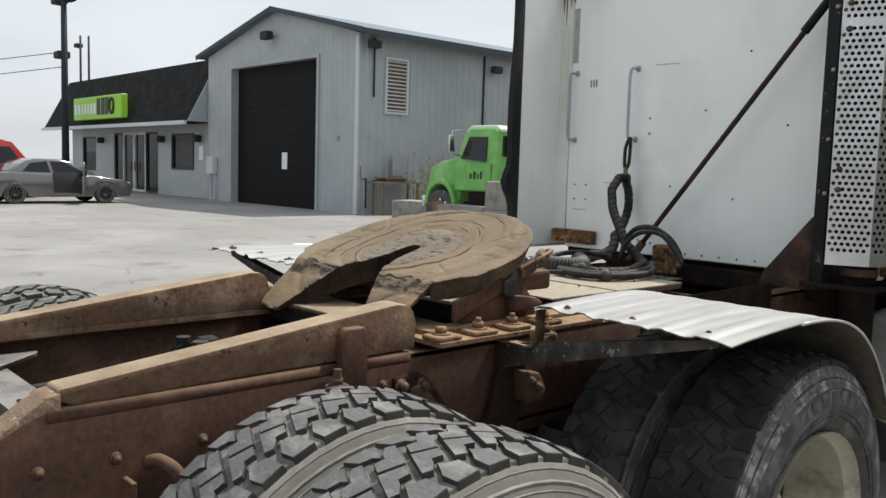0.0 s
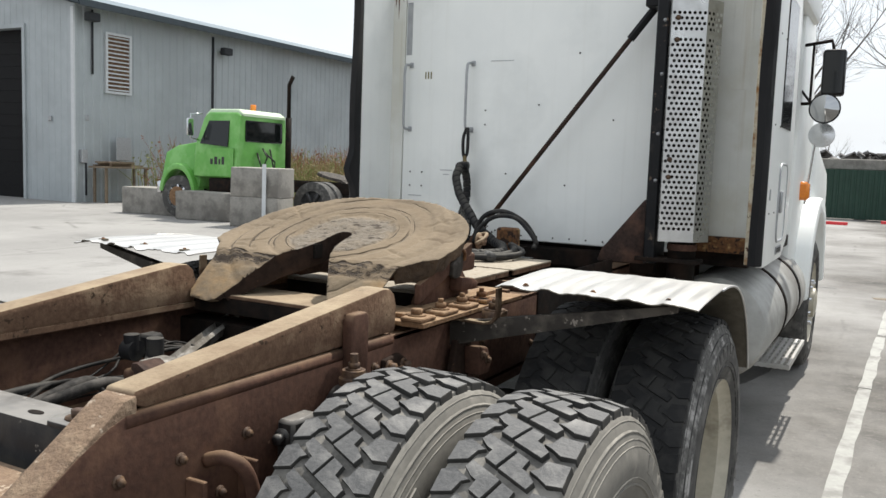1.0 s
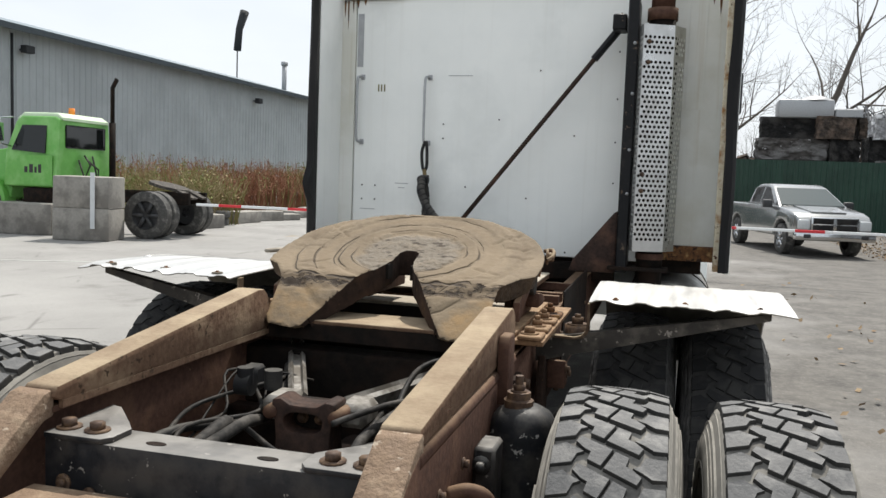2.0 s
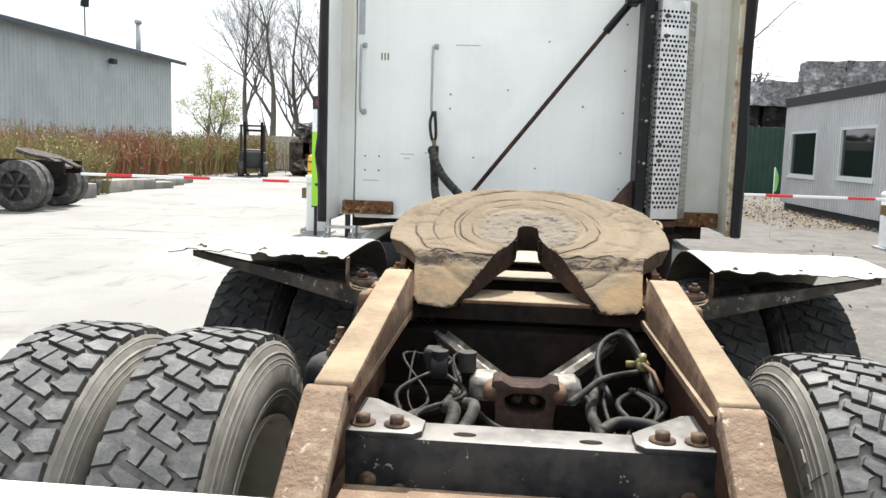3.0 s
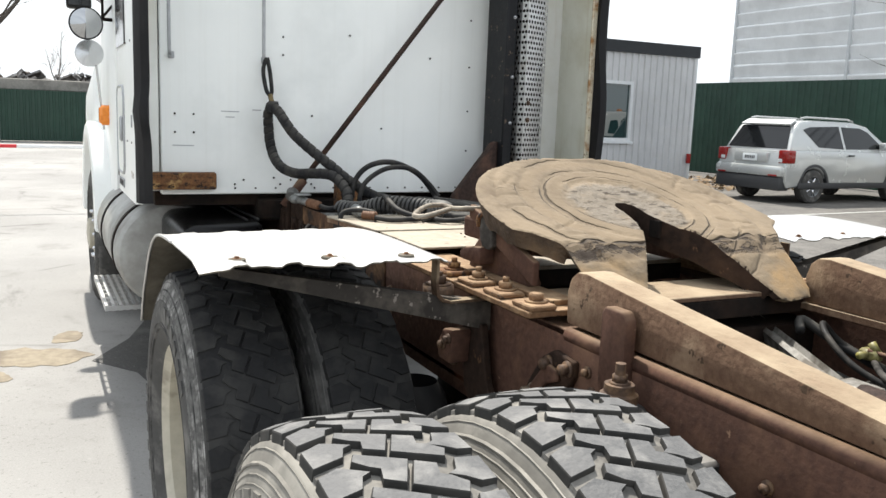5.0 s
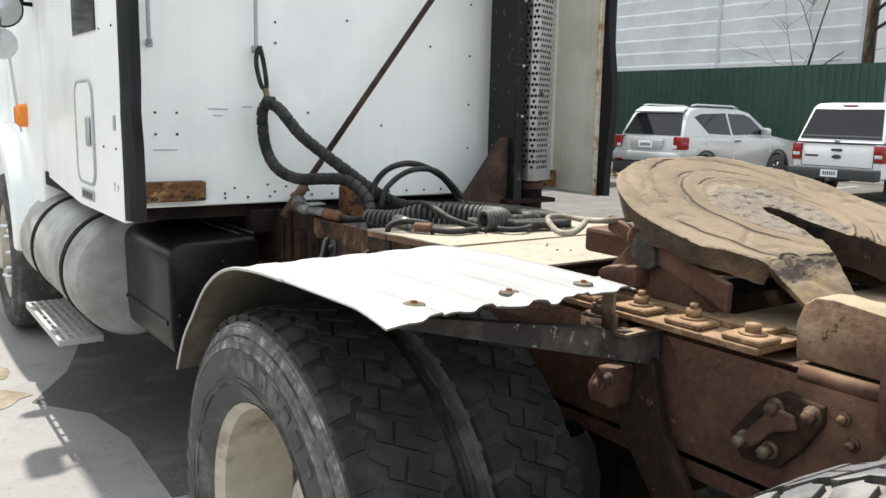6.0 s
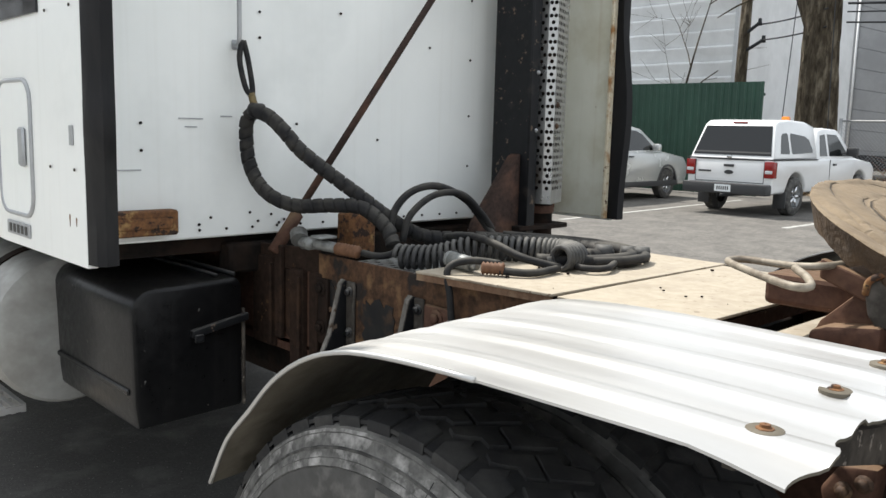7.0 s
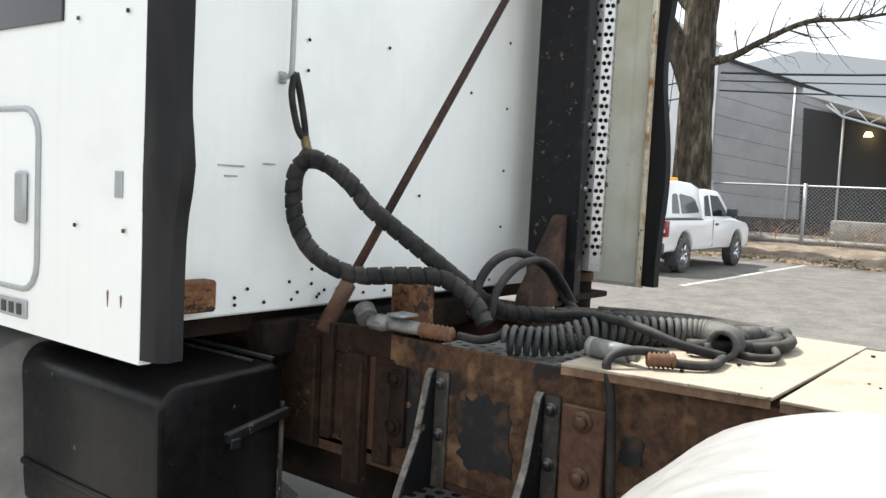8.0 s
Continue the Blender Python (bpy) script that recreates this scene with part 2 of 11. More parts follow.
    oil=mat("painted_shade_asphalt", (0.085, 0.082, 0.077), (0.055, 0.053, 0.05), (0.13, 0.125, 0.117), rough=(0.7, 0.92), fine=60, coarse=3, bump=0.3, stain=0.52, speck=((0.2, 0.195, 0.185), 60, 0.63)),
    keeper=mat("scuffed_grey_casting", (0.16, 0.15, 0.135), (0.085, 0.077, 0.068), (0.26, 0.245, 0.22), rough=(0.6, 0.85), fine=50, coarse=18, bump=0.3, stain=0.5, speck=((0.06, 0.04, 0.025), 26, 0.62), spec=0.25),
    flange=mat("dusty_grey_flange", (0.055, 0.049, 0.042), (0.03, 0.026, 0.022), (0.11, 0.10, 0.088), rough=(0.7, 0.9), fine=40, coarse=12, bump=0.3, stain=0.5, spec=0.2),
    bolt_pale=mat("worn_bright_bolt", (0.22, 0.185, 0.14), (0.12, 0.09, 0.062), (0.11, 0.07, 0.04), rough=(0.5, 0.75), metal=0.3, fine=80, coarse=30, bump=0.3),
    kerbed=mat("kerb_scuffed_sidewall", (0.17, 0.166, 0.157), (0.065, 0.064, 0.061), (0.36, 0.35, 0.335), rough=(0.8, 0.95), fine=42, coarse=20, bump=0.4, stain=0.5, spec=0.15),
    strap=mat("dusty_rust_strap", (0.10, 0.062, 0.038), (0.05, 0.032, 0.022), (0.20, 0.15, 0.10), rough=(0.7, 0.92), fine=50, coarse=14, bump=0.3, stain=0.5, dust=((0.38, 0.30, 0.2), 0.8), spec=0.2),
    handle=mat("dusty_bent_rod", (0.30, 0.265, 0.21), (0.20, 0.17, 0.13), (0.12, 0.095, 0.07), rough=(0.5, 0.75), metal=0.2, fine=50, coarse=14, bump=0.2),
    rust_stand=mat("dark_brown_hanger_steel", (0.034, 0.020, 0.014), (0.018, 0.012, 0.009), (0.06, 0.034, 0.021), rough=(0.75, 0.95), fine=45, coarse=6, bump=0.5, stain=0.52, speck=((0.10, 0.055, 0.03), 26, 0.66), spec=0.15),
    hose=mat("dusty_air_hose", (0.013, 0.013, 0.014), (0.021, 0.021, 0.022), (0.038, 0.036, 0.033), rough=(0.55, 0.8), fine=60, coarse=14, bump=0.2, dust=((0.15, 0.14, 0.12), 0.35), spec=0.18),
    hose_grey=mat("dusty_grey_conduit", (0.032, 0.030, 0.028), (0.017, 0.016, 0.015), (0.085, 0.078, 0.07), rough=(0.6, 0.85), fine=60, coarse=14, bump=0.2, spec=0.18),
    wire=mat("greasy_black_wire", (0.010, 0.010, 0.010), (0.017, 0.016, 0.015), (0.045, 0.04, 0.034), rough=(0.5, 0.75), fine=60, coarse=20, bump=0.1, spec=0.18),
    plug=mat("cast_plug_metal", (0.30, 0.31, 0.30), (0.17, 0.175, 0.17), (0.09, 0.085, 0.078), rough=(0.4, 0.6), metal=0.4, fine=60, bump=0.1),
    brass=mat("tarnished_brass", (0.22, 0.165, 0.08), (0.12, 0.09, 0.045), None, rough=(0.35, 0.6), metal=0.7, fine=60, bump=0.1),
    edge=mat("flaking_yellowed_edge", (0.66, 0.62, 0.50), (0.55, 0.48, 0.33), (0.30, 0.15, 0.05), rough=(0.6, 0.9), fine=40, coarse=14, bump=0.3, stain=0.5, speck=((0.09, 0.04, 0.018), 30, 0.62)),
    spring=mat("brown_relief_spring", (0.16, 0.075, 0.035), (0.10, 0.045, 0.022), None, rough=(0.6, 0.85), fine=50, bump=0.1),
    patch=mat("worn_black_paint_patch", (0.012, 0.0125, 0.014), (0.022, 0.021, 0.02), (0.055, 0.035, 0.024), rough=(0.5, 0.75), fine=40, coarse=16, bump=0.2, stain=0.53, spec=0.18),
    chrome=mat("dull_chrome", (0.62, 0.63, 0.64), (0.52, 0.53, 0.54), None, rough=(0.1, 0.22), metal=1.0, fine=20, bump=0.02),
    amber=mat("amber_lens", (0.85, 0.28, 0.03), (0.7, 0.2, 0.02), None, rough=(0.15, 0.25), fine=50, bump=0.1),
    red_lens=mat("red_lens", (0.26, 0.010, 0.008), (0.2, 0.008, 0.007), None, rough=(0.1, 0.2), fine=50, bump=0.1),
    clear_lens=mat("clear_headlight_lens", (0.6, 0.62, 0.63), (0.5, 0.52, 0.53), None, rough=(0.08, 0.2), fine=30, bump=0.1),
    yellow_valve=mat("yellow_valve_paint", (0.36, 0.33, 0.09), (0.25, 0.22, 0.07), (0.10, 0.085, 0.05), rough=(0.4, 0.6), fine=40, bump=0.1),
    asphalt=None,
    line=mat("worn_white_line_paint", (0.40, 0.40, 0.375), (0.34, 0.34, 0.32), (0.235, 0.23, 0.215), rough=(0.7, 0.9), fine=22, coarse=5, bump=0.1, stain=0.5),
    concrete=mat("weathered_block_concrete", (0.30, 0.285, 0.255), (0.23, 0.22, 0.2), (0.17, 0.16, 0.145), rough=(0.85, 0.95), fine=18, coarse=2.6, bump=0.5, depth=0.01, dust=((0.42, 0.40, 0.35), 0.4)),
    siding_grey=mat("plain_grey_wall_panel", (0.30, 0.305, 0.31), (0.27, 0.275, 0.28), (0.245, 0.25, 0.255), rough=(0.45, 0.65), fine=3, coarse=0.5, bump=0.03),
    siding=mat("grey_blue_wall_sheet", (0.385, 0.418, 0.43), (0.355, 0.388, 0.40), (0.325, 0.355, 0.365), rough=(0.45, 0.6), metal=0.0, fine=3, coarse=0.6, bump=0.03),
    siding_light=mat("light_grey_wall_sheet", (0.75, 0.76, 0.76), (0.71, 0.72, 0.72), (0.65, 0.66, 0.66), rough=(0.45, 0.6), fine=4, coarse=0.8, bump=0.03, streak=((0.44, 0.45, 0.455), 0.3)),
    cabin_sheet=mat("pale_grey_cabin_sheet", (0.50, 0.505, 0.51), (0.46, 0.465, 0.47), (0.42, 0.425, 0.43), rough=(0.4, 0.55), fine=4, coarse=0.8, bump=0.03, streak=((0.33, 0.335, 0.34), 0.35)),
    roof_dark=mat("dark_roof_trim", (0.028, 0.03, 0.033), (0.038, 0.041, 0.044), None, rough=(0.6, 0.8), fine=8, bump=0.05, spec=0.2),
    fascia=mat("slate_roof_trim", (0.055, 0.07, 0.08), (0.045, 0.058, 0.068), None, rough=(0.5, 0.7), fine=8, bump=0.05, spec=0.25),
    roof_metal=mat("blue_grey_metal_roof", (0.14, 0.19, 0.22), (0.12, 0.165, 0.195), None, rough=(0.4, 0.55), fine=6, bump=0.05),
    shingle=mat("black_shingle", (0.012, 0.012, 0.0125), (0.02, 0.02, 0.0205), (0.026, 0.026, 0.027), rough=(0.85, 0.97), fine=14, coarse=2, bump=0.3, spec=0.12),
    door_dark=mat("near_black_shutter", (0.009, 0.009, 0.0095), (0.013, 0.013, 0.0135), None, rough=(0.6, 0.8), fine=6, bump=0.05, spec=0.12),
    trim=mat("light_grey_trim", (0.58, 0.60, 0.61), (0.52, 0.54, 0.55), None, rough=(0.45, 0.6), fine=10, bump=0.03),
    white=mat("white_plastic", (0.78, 0.79, 0.79), (0.72, 0.73, 0.73), None, rough=(0.4, 0.55), fine=10, bump=0.02),
    carwhite=mat("white_car_paint", (0.75, 0.76, 0.76), (0.72, 0.73, 0.73), None, rough=(0.18, 0.28), fine=4, bump=0.0, coat=0.6),
    carpewter=mat("pewter_car_paint", (0.30, 0.31, 0.31), (0.26, 0.27, 0.27), None, rough=(0.15, 0.25), metal=0.6, fine=4, bump=0.0, coat=0.7),
    carsilver=mat("silver_car_paint", (0.50, 0.515, 0.505), (0.47, 0.485, 0.475), None, rough=(0.2, 0.3), metal=0.35, fine=4, bump=0.0, coat=0.6),
    cargrey=mat("grey_car_paint", (0.17, 0.17, 0.173), (0.15, 0.15, 0.153), None, rough=(0.12, 0.2), metal=0.6, fine=4, bump=0.0, coat=0.6),
    carred=mat("red_car_paint", (0.42, 0.03, 0.025), (0.38, 0.025, 0.02), None, rough=(0.2, 0.3), fine=4, bump=0.0, coat=0.6),
    carblack=mat("black_car_paint", (0.02, 0.021, 0.023), (0.026, 0.027, 0.029), None, rough=(0.2, 0.3), fine=4, bump=0.0, coat=0.6),
    carplastic=mat("dark_bumper_plastic", (0.03, 0.031, 0.033), (0.042, 0.043, 0.045), None, rough=(0.5, 0.7), fine=30, bump=0.05),
    green=mat("faded_lime_truck_paint", (0.135, 0.40, 0.075), (0.115, 0.35, 0.062), (0.20, 0.46, 0.13), rough=(0.3, 0.5), fine=6, coarse=2, bump=0.03, speck=((0.05, 0.07, 0.03), 14, 0.74)),
    green_roof=mat("chalky_pale_green_roof", (0.55, 0.68, 0.48), (0.48, 0.62, 0.42), None, rough=(0.5, 0.7), fine=6, bump=0.05),
    fence=mat("dark_green_fence_sheet", (0.010, 0.043, 0.027), (0.008, 0.035, 0.022), (0.014, 0.05, 0.032), rough=(0.45, 0.6), fine=6, coarse=1.2, bump=0.04, vary=0.12),
    sign_green=mat("lime_sign_face", (0.30, 0.62, 0.035), (0.28, 0.59, 0.03), None, rough=(0.4, 0.5), fine=5, bump=0.0),
    sign_white=mat("white_sign_face", (0.76, 0.79, 0.80), (0.73, 0.76, 0.77), None, rough=(0.4, 0.5), fine=5, bump=0.0),
    sign_black=mat("black_sign_ink", (0.02, 0.02, 0.02), (0.026, 0.026, 0.026), None, rough=(0.45, 0.55), fine=8, bump=0.0),
    sign_red=mat("red_sign_ink", (0.62, 0.03, 0.04), (0.58, 0.025, 0.035), None, rough=(0.4, 0.5), fine=8, bump=0.0),
    yellow=mat("yellow_bollard_sleeve", (0.80, 0.50, 0.015), (0.74, 0.45, 0.012), (0.66, 0.40, 0.02), rough=(0.4, 0.55), fine=8, coarse=3, bump=0.03),
    bark=mat("furrowed_grey_bark", (0.092, 0.076, 0.054), (0.026, 0.021, 0.015), (0.165, 0.142, 0.106), rough=(0.88, 0.98), fine=13, coarse=6, bump=1.0, depth=0.09, stretch=(1, 1, 0.27), stain=0.5, spec=0.1),
    bark_far=mat("grey_brown_branches", (0.13, 0.112, 0.095), (0.09, 0.078, 0.066), None, rough=(0.85, 0.97), fine=6, bump=0.2),
    bud=mat("pale_spring_buds", (0.42, 0.44, 0.13), (0.34, 0.37, 0.10), None, rough=(0.7, 0.9), fine=5, bump=0.0, vary=0.1),
    straw=mat("dry_reed_stems", (0.33, 0.255, 0.135), (0.25, 0.205, 0.10), None, rough=(0.8, 0.95), fine=3, bump=0.0),
    reed_green=mat("fresh_green_stems", (0.22, 0.235, 0.075), (0.16, 0.18, 0.055), None, rough=(0.8, 0.95), fine=3, bump=0.0),
    redstem=mat("reddish_brown_stems", (0.30, 0.135, 0.075), (0.21, 0.095, 0.055), None, rough=(0.8, 0.95), fine=3, bump=0.0),
    leaf=mat("dead_leaf_litter", (0.23, 0.155, 0.085), (0.14, 0.09, 0.05), (0.3, 0.22, 0.13), rough=(0.85, 0.97), fine=9, coarse=3, bump=0.0),
    soil=mat("brown_verge_soil", (0.15, 0.115, 0.08), (0.095, 0.072, 0.05), (0.2, 0.165, 0.12), rough=(0.9, 0.98), fine=14, coarse=2, bump=0.8, depth=0.03),
    scrap=mat("crushed_scrap", (0.10, 0.092, 0.086), (0.025, 0.022, 0.02), (0.2, 0.195, 0.19), rough=(0.5, 0.85), metal=0.2, fine=7, coarse=2.4, bump=1.0, depth=0.06, speck=((0.5, 0.5, 0.5), 5, 0.66), vary=0.55, spec=0.18),
    scrap_dark=mat("blackened_crushed_scrap", (0.022, 0.021, 0.021), (0.007, 0.007, 0.007), (0.07, 0.066, 0.062), rough=(0.5, 0.85), fine=7, coarse=2.0, bump=1.0, depth=0.07, speck=((0.3, 0.3, 0.3), 5, 0.70), vary=0.5, spec=0.2),
    scrap_pale=mat("pale_crushed_sheet", (0.34, 0.34, 0.345), (0.12, 0.12, 0.125), (0.6, 0.6, 0.61), rough=(0.4, 0.75), metal=0.2, fine=8, coarse=2.6, bump=1.0, depth=0.07, stain=0.5, speck=((0.03, 0.03, 0.03), 6, 0.62), vary=0.4, spec=0.3),
    scrap_rust=mat("rusty_crushed_scrap", (0.075, 0.06, 0.05), (0.02, 0.017, 0.015), (0.15, 0.11, 0.085), rough=(0.6, 0.9), fine=7, coarse=2.4, bump=1.0, depth=0.06, vary=0.5, spec=0.18),
    wood=mat("weathered_board", (0.22, 0.17, 0.12), (0.15, 0.115, 0.08), None, rough=(0.8, 0.95), fine=12, bump=0.3, stretch=(0.2, 1, 1)),
    galv=mat("galvanised_pipe", (0.42, 0.43, 0.44), (0.34, 0.35, 0.36), None, rough=(0.4, 0.6), metal=0.5, fine=20, bump=0.05),
    glass=glass_mat("tinted_window_glass", (0.008, 0.01, 0.01)),
    shop_pane=glass_mat("dim_shop_glass", (0.006, 0.007, 0.007), 0.12),
    glass_dark=glass_mat("smoked_glass", (0.008, 0.009, 0.01), 0.05),
    glass_teal=glass_mat("teal_office_glass", (0.010, 0.03, 0.03), 0.01, 1.0),
    mirror=glass_mat("mirror_face", (0.42, 0.43, 0.44), 0.03),
    interior=mat("dark_interior", (0.03, 0.03, 0.031), (0.045, 0.044, 0.043), None, rough=(0.7, 0.9), fine=10, bump=0.1),
    lampglow=glow_mat("lit_lamp", (1.0, 0.72, 0.3), 6.0),
)
M["shop_pane"].node_tree.nodes["Principled BSDF"].inputs["Specular IOR Level"].default_value = 0.15
M["mirror"].node_tree.nodes["Principled BSDF"].inputs["Metallic"].default_value = 1.0


def asphalt_mat():
    """Sun-bleached yard asphalt: aggregate, broad pale and dark patches, tyre scuffs, fine cracks, damp stains."""
    m = bpy.data.materials.new("worn_yard_asphalt")
    m.use_nodes = True
    nt = m.node_tree
    b = nt.nodes["Principled BSDF"]
    N, L = nt.nodes.new, nt.links.new
    tc = N("ShaderNodeTexCoord")

    def nz(scale, detail=6.0, rgh=0.6, st=(1, 1, 1)):
        mp = N("ShaderNodeMapping")
        mp.inputs["Scale"].default_value = st
        L(tc.outputs["Object"], mp.inputs["Vector"])
        n = N("ShaderNodeTexNoise")
        n.inputs["Scale"].default_value, n.inputs["Detail"].default_value, n.inputs["Roughness"].default_value = scale, detail, rgh
        L(mp.outputs["Vector"], n.inputs["Vector"])
        return n.outputs["Fac"]

    def rng(fac, a, z, lo=0.0, hi=1.0):
        r = N("ShaderNodeMapRange")
        r.inputs["From Min"].default_value, r.inputs["From Max"].default_value = a, z
        r.inputs["To Min"].default_value, r.inputs["To Max"].default_value = lo, hi
        L(fac, r.inputs["Value"])
        return r.outputs["Result"]

    def mix(fac, a, z):
        x = N("ShaderNodeMix")
        x.data_type = "RGBA"
        L(fac, x.inputs["Factor"])
        for sock, val in (("A", a), ("B", z)):
            if isinstance(val, tuple):
                x.inputs[sock].default_value = (*val, 1)
            else:
                L(val, x.inputs[sock])
        return x.outputs["Result"]
    grain = nz(120, 3, 0.7)
    chips = nz(34, 5, 0.8)
    col = mix(rng(grain, 0.3, 0.7), (0.19, 0.185, 0.176), (0.29, 0.282, 0.268))
    col = mix(rng(nz(0.35, 5), 0.42, 0.62, 0, 0.65), col, (0.34, 0.331, 0.314))
    col = mix(rng(nz(1.1, 6, 0.65), 0.56, 0.70, 0, 0.6), col, (0.13, 0.123, 0.113))
    col = mix(rng(nz(0.8, 5, 0.6, (1, 0.12, 1)), 0.6, 0.75, 0, 0.35), col, (0.33, 0.32, 0.305))
    col = mix(rng(nz(0.55, 4, 0.5), 0.70, 0.74, 0, 0.6), col, (0.30, 0.235, 0.145))
    sxa = N("ShaderNodeSeparateXYZ")
    L(tc.outputs["Object"], sxa.inputs["Vector"])
    east = N("ShaderNodeMath")
    east.operation = "ADD"
    L(sxa.outputs["X"], east.inputs[0])
    L(rng(nz(0.25, 5), 0.3, 0.7, -2.0, 2.0), east.inputs[1])
    older = mix(rng(nz(1.9, 9, 0.78), 0.38, 0.62), (0.055, 0.051, 0.046), (0.135, 0.126, 0.112))
    older = mix(rng(nz(14, 8, 0.85), 0.5, 0.66, 0, 0.8), older, (0.20, 0.188, 0.168))
    col = mix(rng(east.outputs["Value"], 0.4, 2.2, 0, 0.95), col, older)
    col = mix(rng(nz(2.6, 6, 0.7, (1, 0.25, 1)), 0.60, 0.68, 0, 0.5), col, (0.10, 0.095, 0.088))
    vo = N("ShaderNodeTexVoronoi")
    vo.feature = "DISTANCE_TO_EDGE"
    vo.inputs["Scale"].default_value = 0.42
    L(tc.outputs["Object"], vo.inputs["Vector"])
    crack = rng(vo.outputs["Distance"], 0.0, 0.012, 0.55, 0.0)
    cm = N("ShaderNodeMath")
    cm.operation = "MULTIPLY"
    L(crack, cm.inputs[0])
    L(rng(nz(0.9, 3), 0.5, 0.6), cm.inputs[1])
    col = mix(cm.outputs["Value"], col, (0.075, 0.07, 0.065))
    col = mix(rng(nz(4.2, 10, 0.82), 0.40, 0.30, 0, 0.5), col, (0.11, 0.106, 0.098))
    col = mix(rng(nz(5.3, 10, 0.82), 0.62, 0.72, 0, 0.45), col, (0.40, 0.39, 0.37))
    col = mix(rng(chips, 0.60, 0.68, 0, 0.6), col, (0.35, 0.342, 0.325))
    col = mix(rng(chips, 0.42, 0.33, 0, 0.7), col, (0.075, 0.072, 0.067))
    L(col, b.inputs["Base Color"])
    L(rng(grain, 0.3, 0.7, 0.82, 0.96), b.inputs["Roughness"])
    bp = N("ShaderNodeBump")
    bp.inputs["Strength"].default_value, bp.inputs["Distance"].default_value = 0.35, 0.006
    L(grain, bp.inputs["Height"])
    L(bp.outputs["Normal"], b.inputs["Normal"])
    return m


M["asphalt"] = asphalt_mat()
M["damp"] = mat("dried_mud_stain", (0.27, 0.225, 0.155), (0.20, 0.165, 0.115), (0.14, 0.11, 0.075), rough=(0.7, 0.9), fine=20, coarse=3, bump=0.1)



def plate_mat():
    """Dry grease and sand on the coupling plate: scraped rings, dark scoring, a chewed grey patch round the slot."""
    m = bpy.data.materials.new("scored_grease_and_sand")
    m.use_nodes = True
    nt = m.node_tree
    b = nt.nodes["Principled BSDF"]
    N, L = nt.nodes.new, nt.links.new
    tc = N("ShaderNodeTexCoord")

    def nz(scale, detail=5.0, rgh=0.6, st=(1, 1, 1)):
        mp = N("ShaderNodeMapping")
        mp.inputs["Scale"].default_value = st
        L(tc.outputs["Object"], mp.inputs["Vector"])
        n = N("ShaderNodeTexNoise")
        n.inputs["Scale"].default_value, n.inputs["Detail"].default_value, n.inputs["Roughness"].default_value = scale, detail, rgh
        L(mp.outputs["Vector"], n.inputs["Vector"])
        return n.outputs["Fac"]

    def rng(fac, a, z, lo=0.0, hi=1.0):
        r = N("ShaderNodeMapRange")
        r.inputs["From Min"].default_value, r.inputs["From Max"].default_value = a, z
        r.inputs["To Min"].default_value, r.inputs["To Max"].default_value = lo, hi
        L(fac, r.inputs["Value"])
        return r.outputs["Result"]

    def op(kind, a, z):
        n = N("ShaderNodeMath")
        n.operation = kind
        for i, v in ((0, a), (1, z)):
            if isinstance(v, (int, float)):
                n.inputs[i].default_value = v
            else:
                L(v, n.inputs[i])
        return n.outputs["Value"]

    def mix(fac, a, z):
        x = N("ShaderNodeMix")
        x.data_type = "RGBA"
        L(fac, x.inputs["Factor"])
        for sock, val in (("A", a), ("B", z)):
            if isinstance(val, tuple):
                x.inputs[sock].default_value = (*val, 1)
            else:
                L(val, x.inputs[sock])
        return x.outputs["Result"]
    sx = N("ShaderNodeSeparateXYZ")
    L(tc.outputs["Object"], sx.inputs["Vector"])
    yy = op("MULTIPLY", op("ADD", sx.outputs["Y"], 0.03), 1.05)
    rad = op("POWER", op("ADD", op("MULTIPLY", sx.outputs["X"], sx.outputs["X"]), op("MULTIPLY", yy, yy)), 0.5)
    rad = op("ADD", rad, rng(nz(6.0, 3), 0.3, 0.7, -0.006, 0.006))
    fine, mid, big = nz(55), nz(14, 6, 0.65), nz(4.5)
    col = mix(rng(fine, 0.3, 0.7), (0.188, 0.142, 0.091), (0.130, 0.097, 0.061))
    col = mix(rng(big, 0.42, 0.62, 0, 0.8), col, (0.218, 0.165, 0.105))
    col = mix(rng(nz(7.0, 4), 0.58, 0.72, 0, 0.7), col, (0.125, 0.089, 0.054))
    height = op("MULTIPLY", fine, 0.35)
    # rings: radius, half width, darkness, noise threshold
    for rr, w, amt, lo, sc in ((0.190, 0.004, 0.7, 0.46, 6.0), (0.231, 0.004, 0.8, 0.46, 5.0), (0.246, 0.0025, 0.5, 0.50, 6.0), (0.312, 0.004, 0.6, 0.50, 4.5), (0.372, 0.004, 0.5, 0.50, 4.0)):
        line = rng(op("ABSOLUTE", op("SUBTRACT", rad, rr), 0.0), 0.0, w, 1.0, 0.0)
        line = op("MULTIPLY", line, rng(nz(sc, 2, 0.5, (1, 1, 0.3 + rr)), lo, lo + 0.10))
        col = mix(op("MULTIPLY", line, amt * 0.6), col, (0.068, 0.047, 0.029))
        height = op("SUBTRACT", height, op("MULTIPLY", line, 1.0))
    # broad smeared bands and the chewed grey centre
    for rr, c_ in ((0.207, (0.150, 0.110, 0.066)), (0.282, (0.178, 0.130, 0.078))):
        col = mix(op("MULTIPLY", rng(op("ABSOLUTE", op("SUBTRACT", rad, rr), 0.0), 0.008, 0.022, 1.0, 0.0), 0.55), col, c_)
